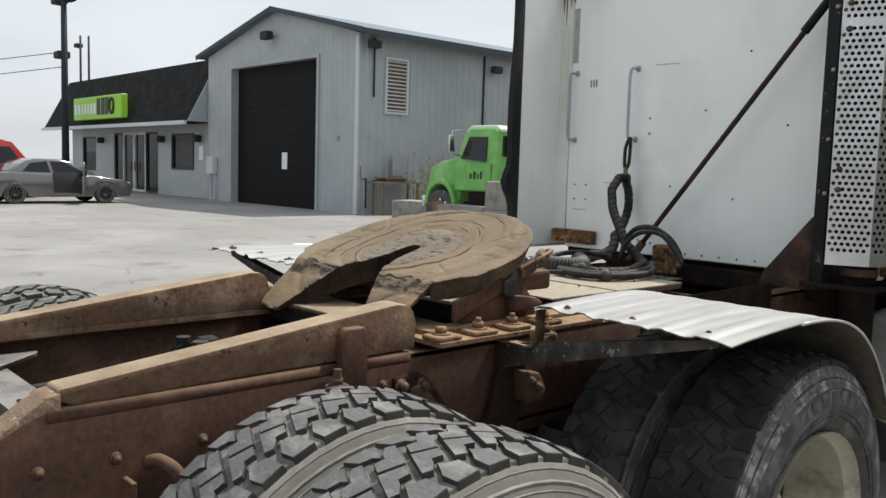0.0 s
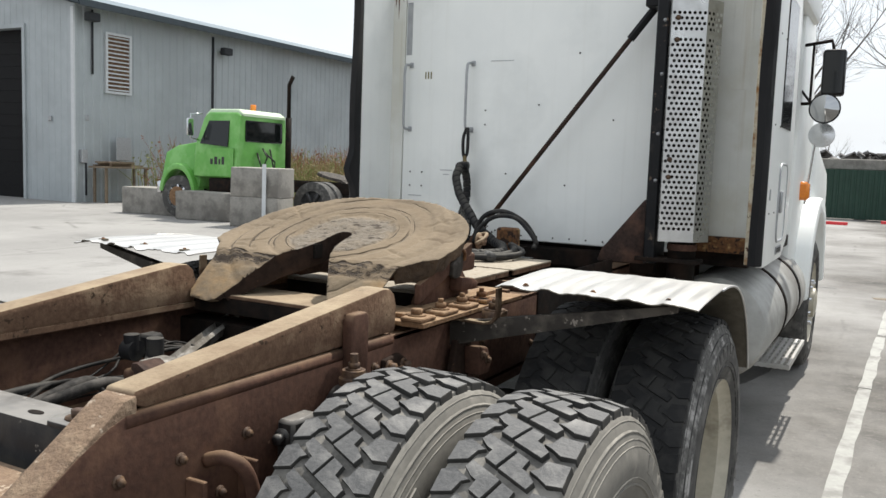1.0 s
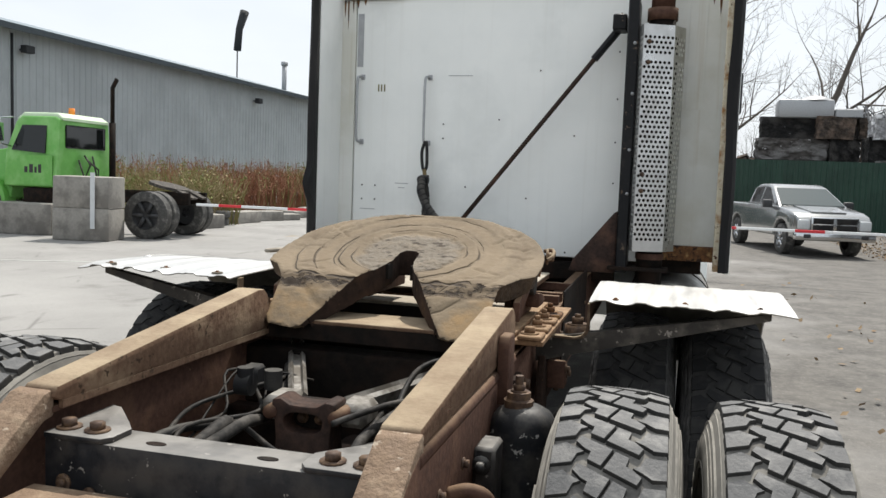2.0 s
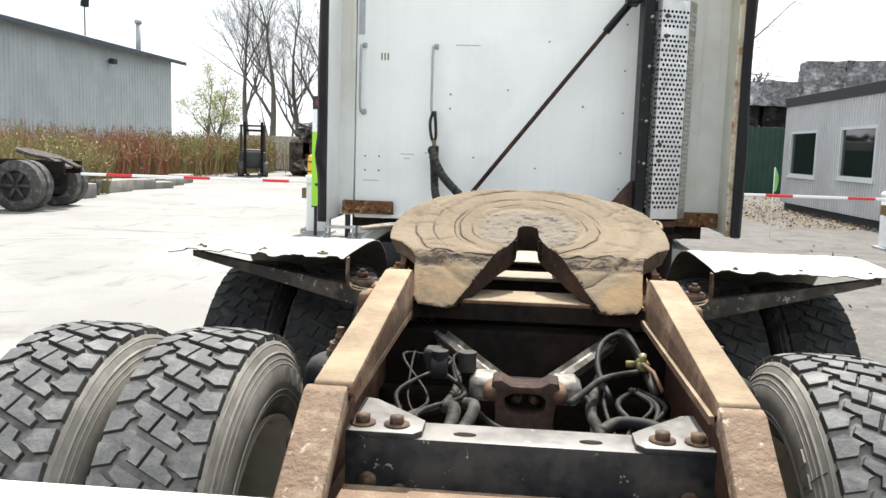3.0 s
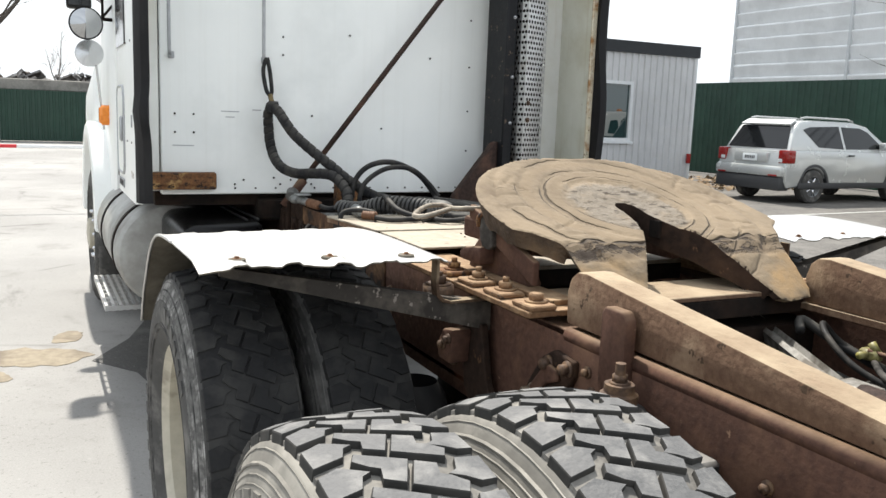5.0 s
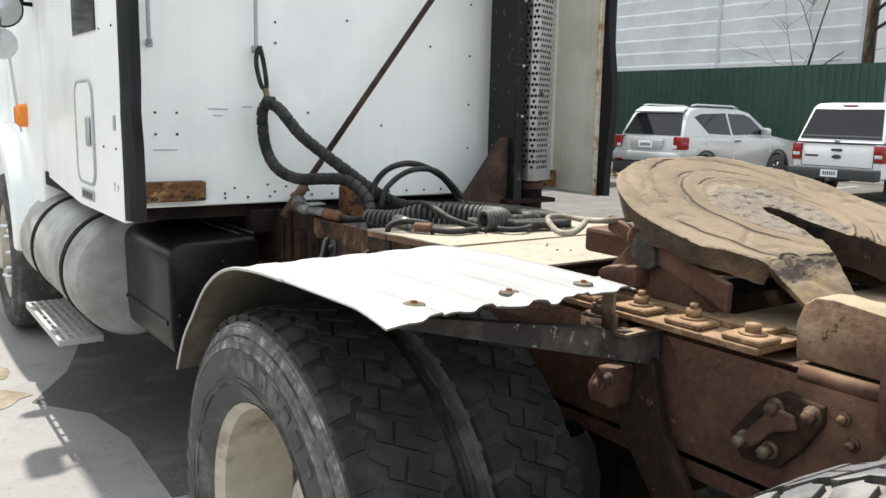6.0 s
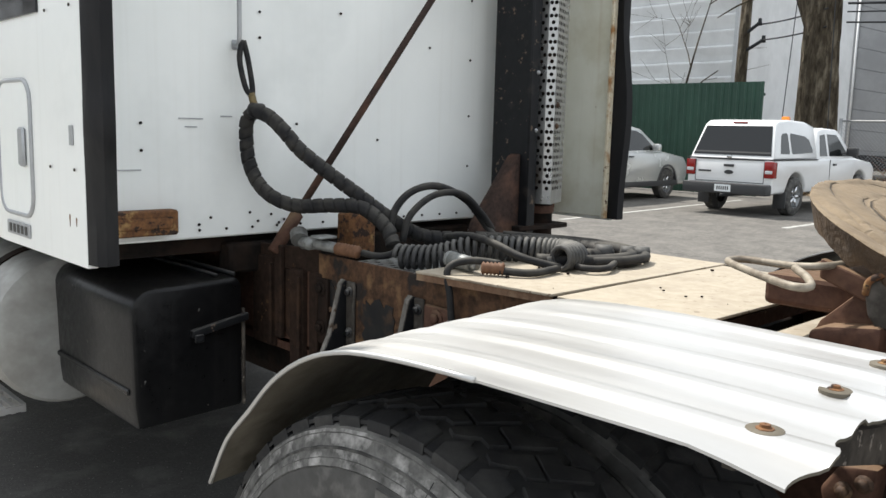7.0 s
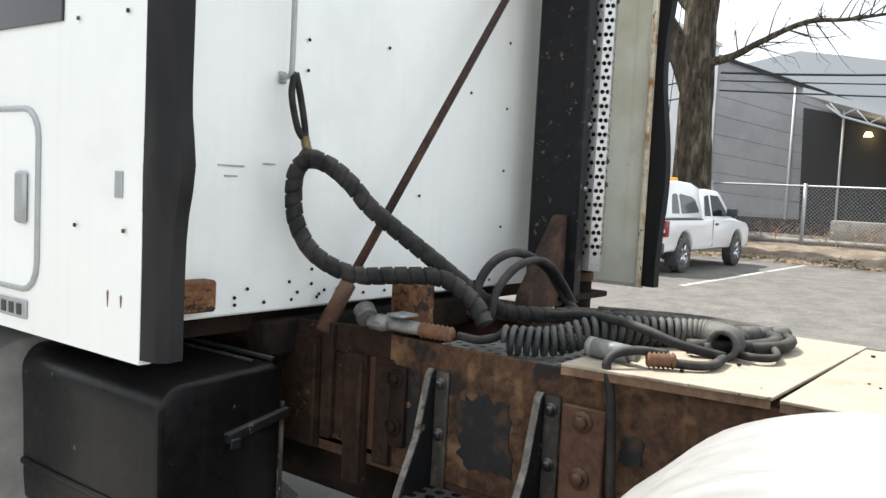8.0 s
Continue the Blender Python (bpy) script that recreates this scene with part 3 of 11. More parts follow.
    core = rng(op("ADD", rad, rng(nz(12, 4), 0.3, 0.7, -0.02, 0.02)), 0.150, 0.182, 1.0, 0.0)
    chew = mix(rng(nz(30, 5, 0.7), 0.35, 0.65), (0.132, 0.110, 0.083), (0.196, 0.167, 0.131))
    chew = mix(rng(nz(20, 4, 0.6, (1, 2.3, 1)), 0.585, 0.62), chew, (0.05, 0.037, 0.026))
    col = mix(op("MULTIPLY", core, rng(mid, 0.3, 0.5, 0.45, 0.95)), col, chew)
    height = op("ADD", height, op("MULTIPLY", core, op("MULTIPLY", nz(26, 5, 0.65), 1.5)))
    # torn crust along the break, orange stain on the rear ramps
    tear = rng(op("ABSOLUTE", op("ADD", sx.outputs["Y"], rng(nz(9, 3), 0.3, 0.7, 0.240, 0.252)), 0.0), 0.0, 0.006, 1.0, 0.0)
    tear = op("MULTIPLY", tear, rng(nz(6, 3), 0.40, 0.5))
    band = rng(op("ABSOLUTE", op("ADD", sx.outputs["Y"], 0.266), 0.0), 0.018, 0.028, 1.0, 0.0)
    crumb = op("MULTIPLY", band, rng(nz(24, 5, 0.7, (0.6, 1.5, 1)), 0.50, 0.58))
    col = mix(op("MULTIPLY", band, 0.5), col, (0.118, 0.082, 0.050))
    col = mix(op("MAXIMUM", tear, crumb), col, (0.042, 0.028, 0.018))
    height = op("SUBTRACT", height, op("MULTIPLY", op("MAXIMUM", tear, op("MULTIPLY", crumb, 0.7)), 2.0))
    ramp = op("MULTIPLY", rng(sx.outputs["Y"], -0.28, -0.31), rng(nz(7, 4), 0.42, 0.62, 0, 0.75))
    col = mix(ramp, col, (0.34, 0.215, 0.095))
    # short scored marks
    mark = rng(nz(13, 2, 0.5, (0.35, 1.6, 1)), 0.72, 0.74)
    col = mix(op("MULTIPLY", mark, 0.35), col, (0.07, 0.05, 0.034))
    height = op("SUBTRACT", height, op("MULTIPLY", mark, 0.5))
    L(col, b.inputs["Base Color"])
    b.inputs["Roughness"].default_value = 0.88
    bp = N("ShaderNodeBump")
    bp.inputs["Strength"].default_value, bp.inputs["Distance"].default_value = 1.0, 0.008
    L(height, bp.inputs["Height"])
    L(bp.outputs["Normal"], b.inputs["Normal"])
    return m


M["plate"] = plate_mat()

# ---- mesh helpers ----


def link(name, bm, material, parent=None, label="", smooth=False, angle=40):
    me = bpy.data.meshes.new(name)
    if smooth:
        for f in bm.faces:
            f.smooth = True
        for e in bm.edges:
            if len(e.link_faces) == 2 and e.calc_face_angle(0) > radians(angle):
                e.smooth = False
    bm.to_mesh(me)
    bm.free()
    me.materials.append(material)
    ob = new(name, me)
    if parent:
        ob.parent = parent
    if label:
        ob["label"] = label
    return ob


def part(name, bm, material, parent, label="", smooth=True, angle=40):
    return link(name, bm, material, parent, label, smooth, angle)


def thing(name, label, category, m=None, group="", kind=""):
    e = new(name)
    e.empty_display_size = 0.2
    if m is not None:
        e.matrix_world = m
    return tagged(e, label, category, group, kind)


def B():
    return bmesh.new()


def box(bm, x0, x1, y0, y1, z0, z1, bevel=0.0, m=None, seg=1):
    r = bmesh.ops.create_cube(bm, size=1.0)
    vs = r["verts"]
    for v in vs:
        v.co = Vector((x0 + (v.co.x + 0.5) * (x1 - x0), y0 + (v.co.y + 0.5) * (y1 - y0), z0 + (v.co.z + 0.5) * (z1 - z0)))
    if m is not None:
        bmesh.ops.transform(bm, matrix=m, verts=vs)
    if bevel:
        es = list({e for v in vs for e in v.link_edges})
        bmesh.ops.bevel(bm, geom=es, offset=bevel, segments=seg, affect="EDGES", profile=0.5)
    return bm


def frame_of(d):
    d = Vector(d).normalized()
    up = Vector((0, 0, 1)) if abs(d.z) < 0.95 else Vector((1, 0, 0))
    s = d.cross(up).normalized()
    return s, s.cross(d).normalized()


def tube(bm, pts, r, seg=8, caps=True, closed=False):
    """A round tube along points; r: a radius or one for each point."""
    pts = [Vector(p) for p in pts]
    n = len(pts)
    rs = r if isinstance(r, (list, tuple)) else [r] * n
    rings, s = [], None
    for i, p in enumerate(pts):
        if closed:
            d = pts[(i + 1) % n] - pts[i - 1]
        else:
            d = pts[min(i + 1, n - 1)] - pts[max(i - 1, 0)]
        d.normalize()
        if s is None:
            s, u = frame_of(d)
        else:
            s = (s - d * s.dot(d)).normalized()
            u = s.cross(d).normalized()
        rings.append([bm.verts.new(p + rs[i] * (math.cos(a) * s + math.sin(a) * u)) for a in (2 * math.pi * k / seg for k in range(seg))])
    for i in range(n if closed else n - 1):
        a, b = rings[i], rings[(i + 1) % n]
        for k in range(seg):
            bm.faces.new((a[k], a[(k + 1) % seg], b[(k + 1) % seg], b[k]))
    if caps and not closed:
        bm.faces.new(rings[0][::-1])
        bm.faces.new(rings[-1])
    return bm


def cyl(bm, p0, p1, r0, r1=None, seg=16):
    return tube(bm, [p0, p1], [r0, r0 if r1 is None else r1], seg)


def spline(pts, n=6):
    """Catmull-Rom through the points."""
    P = [Vector(p) for p in pts]
    P = [2 * P[0] - P[1]] + P + [2 * P[-1] - P[-2]]
    out = []
    for i in range(1, len(P) - 2):
        for k in range(n):
            t = k / n
            a, b, c, d = P[i - 1], P[i], P[i + 1], P[i + 2]
            out.append(0.5 * ((2 * b) + (c - a) * t + (2 * a - 5 * b + 4 * c - d) * t * t + (3 * b - a - 3 * c + d) * t ** 3))
    out.append(P[-2])
    return out


def prism(bm, poly, axis, a, b, bevel=0.0):
    """A polygon (two coordinates, in the order of the two other axes) drawn out along axis from a to b."""
    def at(p, w):
        return {"x": (w, p[0], p[1]), "y": (p[0], w, p[1]), "z": (p[0], p[1], w)}[axis]
    va = [bm.verts.new(at(p, a)) for p in poly]
    vb = [bm.verts.new(at(p, b)) for p in poly]
    fs = [bm.faces.new(va), bm.faces.new(vb[::-1])]
    n = len(poly)
    for i in range(n):
        fs.append(bm.faces.new((va[i], vb[i], vb[(i + 1) % n], va[(i + 1) % n])))
    bmesh.ops.recalc_face_normals(bm, faces=fs)
    if bevel:
        es = list({e for f in fs for e in f.edges if e.calc_face_angle(0) > 0.35})
        bmesh.ops.bevel(bm, geom=es, offset=bevel, segments=2, affect="EDGES", profile=0.5)
    return bm


def lathe(bm, prof, seg=48, axis="x", centre=(0, 0, 0), close=False):
    """prof: (along the axis, radius)."""
    c = Vector(centre)
    rings = []
    for k in range(seg):
        a = 2 * math.pi * k / seg
        ca, sa = math.cos(a), math.sin(a)
        ring = []
        for w, r in prof:
            p = {"x": (w, r * ca, r * sa), "y": (r * ca, w, r * sa), "z": (r * ca, r * sa, w)}[axis]
            ring.append(bm.verts.new(c + Vector(p)))
        rings.append(ring)
    n = len(prof)
    fs = []
    for k in range(seg):
        a, b = rings[k], rings[(k + 1) % seg]
        for i in range(n if close else n - 1):
            fs.append(bm.faces.new((a[i], a[(i + 1) % n], b[(i + 1) % n], b[i])))
    bmesh.ops.recalc_face_normals(bm, faces=fs)
    return bm


def hexbolt(bm, p, d=(0, 0, 1), r=0.014, h=0.012, washer=1.7, stud=0.0):
    """A hexagon head on a washer, standing at p along d."""
    p, d = Vector(p), Vector(d).normalized()
    if washer:
        tube(bm, [p, p + d * 0.004], r * washer, 12)
    tube(bm, [p + d * 0.004, p + d * (0.004 + h)], r, 6)
    if stud:
        tube(bm, [p + d * (0.004 + h), p + d * (0.004 + h + stud)], r * 0.5, 8)
    return bm


def bolts(name, places, material, parent, r=0.0105, h=0.010, washer=1.5, stud=0.0, label=""):
    """One part for each bolt; places: (point, direction)."""
    for p, d in places:
        bm = B()
        hexbolt(bm, p, d, r, h, washer, stud)
        part(name, bm, material, parent, label)


def corrugated(bm, p0, p1, z0, z1, pitch=0.2, depth=0.025, flat=0.55, top=None):
    """A sheet wall from p0 to p1 (x, y), ribbed; top: a function of the share along the wall that gives the upper edge."""
    p0, p1 = Vector((*p0, 0)), Vector((*p1, 0))
    d = p1 - p0
    ln = d.length
    d.normalize()
    nrm = Vector((d.y, -d.x, 0))
    n = max(1, round(ln / pitch))
    pitch = ln / n
    prof = []
    for i in range(n):
        s = i * pitch
        prof += [(s, 0), (s + pitch * flat, 0), (s + pitch * (flat + 0.1), depth), (s + pitch * 0.9, depth)]
    prof.append((ln, 0))
    lo = [bm.verts.new(p0 + d * s + nrm * o + Vector((0, 0, z0))) for s, o in prof]
    hi = [bm.verts.new(p0 + d * s + nrm * o + Vector((0, 0, top(s / ln) if top else z1))) for s, o in prof]
    for i in range(len(prof) - 1):
        bm.faces.new((lo[i], lo[i + 1], hi[i + 1], hi[i]))
    return bm


def quad(bm, *ps):
    bm.faces.new([bm.verts.new(p) for p in ps])
    return bm


def shell(bm, poly, half, lean=None):
    """A vehicle body from its side outline (x along, z up), half its width wide; lean(z) draws the sides in."""
    lean = lean or (lambda x, z: 0.0)
    L_ = [bm.verts.new((x, half - lean(x, z), z)) for x, z in poly]
    R_ = [bm.verts.new((x, -half + lean(x, z), z)) for x, z in poly]
    n = len(poly)
    fs = [bm.faces.new(L_), bm.faces.new(R_[::-1])]
    for i in range(n):
        fs.append(bm.faces.new((L_[i], R_[i], R_[(i + 1) % n], L_[(i + 1) % n])))
    bmesh.ops.recalc_face_normals(bm, faces=fs)
    es = [e for e in bm.edges if len(e.link_faces) == 2 and (e.link_faces[0] in fs[:2]) != (e.link_faces[1] in fs[:2])]
    bmesh.ops.bevel(bm, geom=es, offset=0.05, segments=3, affect="EDGES", profile=0.5)
    bmesh.ops.triangulate(bm, faces=[f for f in bm.faces if len(f.verts) > 4])
    return bm


def arc(cx, cz, r, a0, a1, n=8):
    return [(cx + r * math.cos(radians(a0 + (a1 - a0) * i / n)), cz + r * math.sin(radians(a0 + (a1 - a0) * i / n))) for i in range(n + 1)]


def letters(name, text, size, m, material, parent):
    """Built-in lettering as a thin mesh."""
    cu = bpy.data.curves.new(name, "FONT")
    cu.body, cu.size, cu.align_x, cu.align_y, cu.extrude = text, size, "CENTER", "CENTER", 0.002
    ob = bpy.data.objects.new(name, cu)
    scene.collection.objects.link(ob)
    bpy.context.view_layer.update()
    me = bpy.data.meshes.new_from_object(ob.evaluated_get(bpy.context.evaluated_depsgraph_get()))
    bpy.data.objects.remove(ob)
    bpy.data.curves.remove(cu)
    me.materials.clear()
    me.materials.append(material)
    o = new(name, me)
    o.parent = parent
    o.matrix_local = m
    return o

# ---- ground ----
bm = B()
quad(bm, (-2500, -2500, 0), (2500, -2500, 0), (2500, 2500, 0), (-2500, 2500, 0))
tagged(link("ground", bm, M["asphalt"]), "sun-bleached grey yard asphalt with patches and cracks", "ground", kind="structure")


def paint_line(x0, y0, x1, y1, w=0.11, breaks=0.25, seed=1):
    """A worn painted line, in uneven lengths, as a thin layer of paint."""
    rnd = random.Random(seed)
    a, b = Vector((x0, y0)), Vector((x1, y1))
    d = (b - a)
    ln = d.length
    d.normalize()
    n = Vector((-d.y, d.x))
    bm = B()
    s = 0.0
    while s < ln:
        e = min(ln, s + rnd.uniform(0.5, 1.6))
        k = 5
        pts0, pts1 = [], []
        for i in range(k + 1):
            q = a + d * (s + (e - s) * i / k)
            pts0.append(q + n * (w / 2 + rnd.uniform(-0.012, 0.006)))
            pts1.append(q - n * (w / 2 + rnd.uniform(-0.012, 0.006)))
        loop = pts0 + pts1[::-1]
        prism(bm, [(p.x, p.y) for p in loop], "z", 0.0, 0.004)
        s = e + (rnd.uniform(0.02, breaks) if rnd.random() < 0.2 else -0.004)
    return tagged(link("painted_line", bm, M["line"]), "worn white parking line painted on the asphalt", "road marking", kind="structure")


paint_line(1.375, -1.5, 1.67, 9.0, 0.085, 0.12, 1)
paint_line(9.2, 8.3, 16.6, 8.85, 0.1, 0.2, 2)
paint_line(11.5, 5.5, 21.4, 5.5, 0.12, 0.15, 3)
paint_line(-11.5, 15.6, -9.5, 20.5, 0.15, 0.3, 4)
paint_line(-10.0, 7.5, -5.0, 9.5, 0.1, 0.5, 5)


def stain(x, y, rx, ry, rot, seed, material):
    rnd = random.Random(seed)
    bm = B()
    pts = []
    for k in range(28):
        a = 2 * math.pi * k / 28
        r = 1 + 0.25 * math.sin(2 * a + seed) + rnd.uniform(-0.14, 0.14)
        px, py = rx * r * math.cos(a), ry * r * math.sin(a)
        pts.append((x + px * math.cos(rot) - py * math.sin(rot), y + px * math.sin(rot) + py * math.cos(rot)))
    prism(bm, pts, "z", 0.0, 0.003)
    return tagged(link("ground_stain", bm, material), "dried tan puddle stain on the asphalt", "stain", kind="structure")


# shade below the truck, painted as a dark patch on the asphalt
stain(-0.1, 3.6, 1.0, 1.7, 0.0, 31, M["oil"])["label"] = "asphalt patch painted dark as shade below the truck"
stain(-1.52, 3.35, 0.26, 0.22, 0.2, 3, M["damp"])
stain(-1.33, 3.75, 0.12, 0.10, 0.9, 13, M["damp"])
stain(-1.72, 3.05, 0.07, 0.12, 0.4, 23, M["damp"])
stain(-2.5, 8.7, 0.35, 0.18, 0.1, 5, M["damp"])
stain(1.9, 9.6, 0.4, 0.15, 0.2, 7, M["damp"])
stain(1.75, 7.2, 0.12, 0.2, 0.2, 9, M["damp"])

# ---- warehouse ----
YARD = pose(0.05, 0.4, 0)
WX, WY0, WY1, WXL, EAVE, APEX, AX = -19.5, 13.6, 42.3, -29.6, 5.7, 6.95, -24.4
wh = thing("warehouse", "grey-blue ribbed metal warehouse with a low gable and dark roller door", "building", YARD, kind="structure")
bm = B()
corrugated(bm, (WX, WY1), (WX, WY0), 0, EAVE, 0.3, -0.03)
part("side_wall", bm, M["siding"], wh, "ribbed grey-blue sheet wall", smooth=False)


def gable_top(x):
    return EAVE + (APEX - EAVE) * (1 - abs(x - AX) / (AX - WXL if x < AX else WX - AX))


DX0, DX1, DZ = -27.6, -21.75, 5.1
bm = B()
for a, b, z0 in ((WXL, DX0, 0.0), (DX0, DX1, DZ), (DX1, WX, 0.0)):
    n = max(1, round((b - a) / 0.3))
    for i in range(n):
        x0, x1 = a + (b - a) * i / n, a + (b - a) * (i + 1) / n
        xs = [x0, AX, x1] if x0 < AX < x1 else [x0, x1]
        for p, q in zip(xs, xs[1:]):
            quad(bm, (p, WY0, z0), (q, WY0, z0), (q, WY0, gable_top(q)), (p, WY0, gable_top(p)))
        tube(bm, [(x0, WY0, z0), (x0, WY0, gable_top(x0))], 0.008, 4, False)
part("gable_wall", bm, M["siding"], wh, smooth=False)
bm = B()
quad(bm, (WXL, WY0, 0), (WXL, WY1, 0), (WXL, WY1, EAVE), (WXL, WY0, EAVE))
quad(bm, (WXL, WY1, 0), (WX, WY1, 0), (WX, WY1, EAVE), (WXL, WY1, EAVE))
quad(bm, (WXL, WY1, EAVE), (WX, WY1, EAVE), (AX, WY1, APEX), (AX, WY1, APEX + 0.01))
part("rear_wall", bm, M["siding"], wh, smooth=False)
bm = B()
for xo, s in ((WX, 1), (WXL, -1)):
    o = 0.55 * s
    zo = EAVE - 0.02
    prism(bm, [(AX, APEX + 0.09), (xo + o, zo + 0.09), (xo + o, zo - 0.03), (AX, APEX - 0.03)], "y", WY0 - 0.25, WY1 + 0.7)
part("roof", bm, M["roof_metal"], wh, "blue-grey metal roof with a dark fascia", smooth=False)
for xo, s in ((WX, 1), (WXL, -1)):
    bm = B()
    prism(bm, [(AX, APEX + 0.10), (xo + 0.57 * s, EAVE + 0.08), (xo + 0.57 * s, EAVE - 0.09), (AX, APEX - 0.07)], "y", WY0 - 0.29, WY0 - 0.252)
    part("fascia", bm, M["fascia"], wh, "dark slate roof edge trim", smooth=False)
bm = B()
box(bm, WX + 0.552, WX + 0.59, WY0 - 0.25, WY1 + 0.7, EAVE - 0.13, EAVE + 0.06)
part("fascia", bm, M["fascia"], wh, "dark slate roof edge trim", smooth=False)
bm = B()
box(bm, DX0, DX1, WY0 + 0.292, WY0 + 0.31, 0.0, DZ)
rd_ = part("roller_door", bm, M["door_dark"], wh, "closed near-black sectional door", smooth=False)
n = 14
for i in range(n):
    bm = B()
    box(bm, DX0, DX1, WY0 + 0.25, WY0 + 0.29, i * DZ / n + 0.002, (i + 1) * DZ / n - 0.002, 0.003)
    part("door_panel", bm, M["door_dark"], rd_, smooth=False)
bm = B()
box(bm, DX0 - 0.16, DX0, WY0 - 0.06, WY0 + 0.3, 0, DZ + 0.12)
box(bm, DX1, DX1 + 0.12, WY0 - 0.06, WY0 + 0.3, 0, DZ + 0.12)
box(bm, DX0, DX1, WY0 - 0.06, WY0 + 0.3, DZ, DZ + 0.12)
part("door_frame", bm, M["siding"], wh, "grey metal door frame", smooth=False)
bm = B()
box(bm, -24.35, -24.0, WY0 + 0.235, WY0 + 0.245, 1.35, 1.95)
part("door_notice", bm, M["sign_white"], wh, "small white notice on the door", smooth=False)
bm = B()
box(bm, WX - 0.10, WX + 0.025, WY0 - 0.03, WY0 + 0.1, 0, EAVE - 0.1)
part("corner_trim", bm, M["trim"], wh, smooth=False)
bm = B()
VY0, VY1, VZ0, VZ1 = 14.65, 15.6, 3.25, 5.05
for y0, y1, z0, z1 in ((VY0, VY0 + 0.07, VZ0, VZ1), (VY1 - 0.07, VY1, VZ0, VZ1), (VY0 + 0.07, VY1 - 0.07, VZ0, VZ0 + 0.07), (VY0 + 0.07, VY1 - 0.07, VZ1 - 0.07, VZ1)):
    box(bm, WX + 0.003, WX + 0.09, y0, y1, z0, z1)
vent = part("wall_vent", bm, M["trim"], wh, "louvred vent in a pale frame", smooth=False)
bm = B()
box(bm, WX + 0.033, WX + 0.045, VY0 + 0.05, VY1 - 0.05, VZ0 + 0.05, VZ1 - 0.05)
part("vent_backing", bm, M["ramp"], vent, smooth=False)
nslat = 14
for i in range(nslat):
    z = VZ0 + 0.12 + i * (VZ1 - VZ0 - 0.24) / (nslat - 1)
    bm = B()
    box(bm, -0.03, 0.03, VY0 + 0.07, VY1 - 0.07, -0.008, 0.008, m=pose(0, 0, 0, 0, 42, 0))
    s = part("slat", bm, M["trim"], vent, smooth=False)
    s.location = (WX + 0.06, 0, z)
for y, z0, z1, r in ((14.2, 5.6, 3.75, 0.03), (19.1, 5.55, 1.9, 0.045), (13.95, 1.2, 0.2, 0.03)):
    bm = B()
    tube(bm, [(WX + 0.05, y, z0), (WX + 0.05, y, z1)], r, 8)
    part("downpipe", bm, M["roof_dark"], wh, "dark pipe down the wall")


def wall_lamp(parent, p, nrm, w=0.45):
    """A boxy floodlight on a short arm."""
    s, u = frame_of(nrm)
    p, nrm = Vector(p), Vector(nrm)
    bm = B()
    tube(bm, [p, p + nrm * 0.25], 0.03, 6)
    mm = Matrix((s.to_4d(), nrm.to_4d(), Vector((0, 0, 1, 0)), (0, 0, 0, 1))).transposed()
    mm.translation = p + nrm * 0.3
    mm[3][0] = mm[3][1] = mm[3][2] = 0
    box(bm, -w / 2, w / 2, -0.3 * w, 0.3 * w, -0.3 * w, 0.3 * w, 0.06 * w, m=mm)
    return part("flood_lamp", bm, M["roof_dark"], parent, "dark boxy floodlight")


wall_lamp(wh, (-24.6, WY0, 6.05), (0, -1, 0), 0.48)
wall_lamp(wh, (WX, 14.0, 5.35), (1, 0, 0), 0.4)
wall_lamp(wh, (WX, 19.5, 5.1), (1, 0, 0), 0.4)
wall_lamp(wh, (WX, 35.0, 5.0), (1, 0, 0), 0.4)
bm = B()
box(bm, WX, WX + 0.14, 13.75, 13.95, 1.15, 1.55, 0.02)
box(bm, WX, WX + 0.07, 13.95, 14.07, 2.4, 2.55, 0.02)
box(bm, WX - 1.1, WX - 0.95, WY0 - 0.07, WY0, 2.35, 2.5, 0.02)
part("junction_box", bm, M["galv"], wh, "small grey electric box", smooth=False)
bm = B()
box(bm, -29.3, -28.8, WY0 - 0.25, WY0, 1.05, 1.75, 0.03)
tube(bm, [(-29.2, WY0 - 0.1, 1.05), (-29.2, WY0 - 0.1, 0.1), (-28.9, WY0 - 0.1, 0.05), (-28.85, WY0 - 0.1, 1.05)], 0.03, 6)
part("meter_box", bm, M["trim"], wh, "pale meter box with conduits", smooth=False)
bm = B()
tube(bm, [(-20.3, 40.0, 5.6), (-20.3, 40.0, 7.5)], 0.13, 10)
tube(bm, [(-20.3, 40.0, 7.42), (-20.3, 40.0, 7.62)], 0.19, 10)
tube(bm, [(-20.3, 40.0, 5.7), (-20.3, 40.0, 5.95)], [0.34, 0.14], 10)
part("flue", bm, M["galv"], wh, "grey roof flue")
bm = B()
tube(bm, [(-23, 39.6, 6.0), (-23, 39.6, 9.1)], 0.035, 6)
tube(bm, [(-23, 39.6, 8.2), (-22.95, 39.7, 9.4), (-22.8, 40.0, 10.4)], [0.22, 0.2, 0.26], 8)
part("roof_floodlight", bm, M["roof_dark"], wh, "black floodlights on a mast")

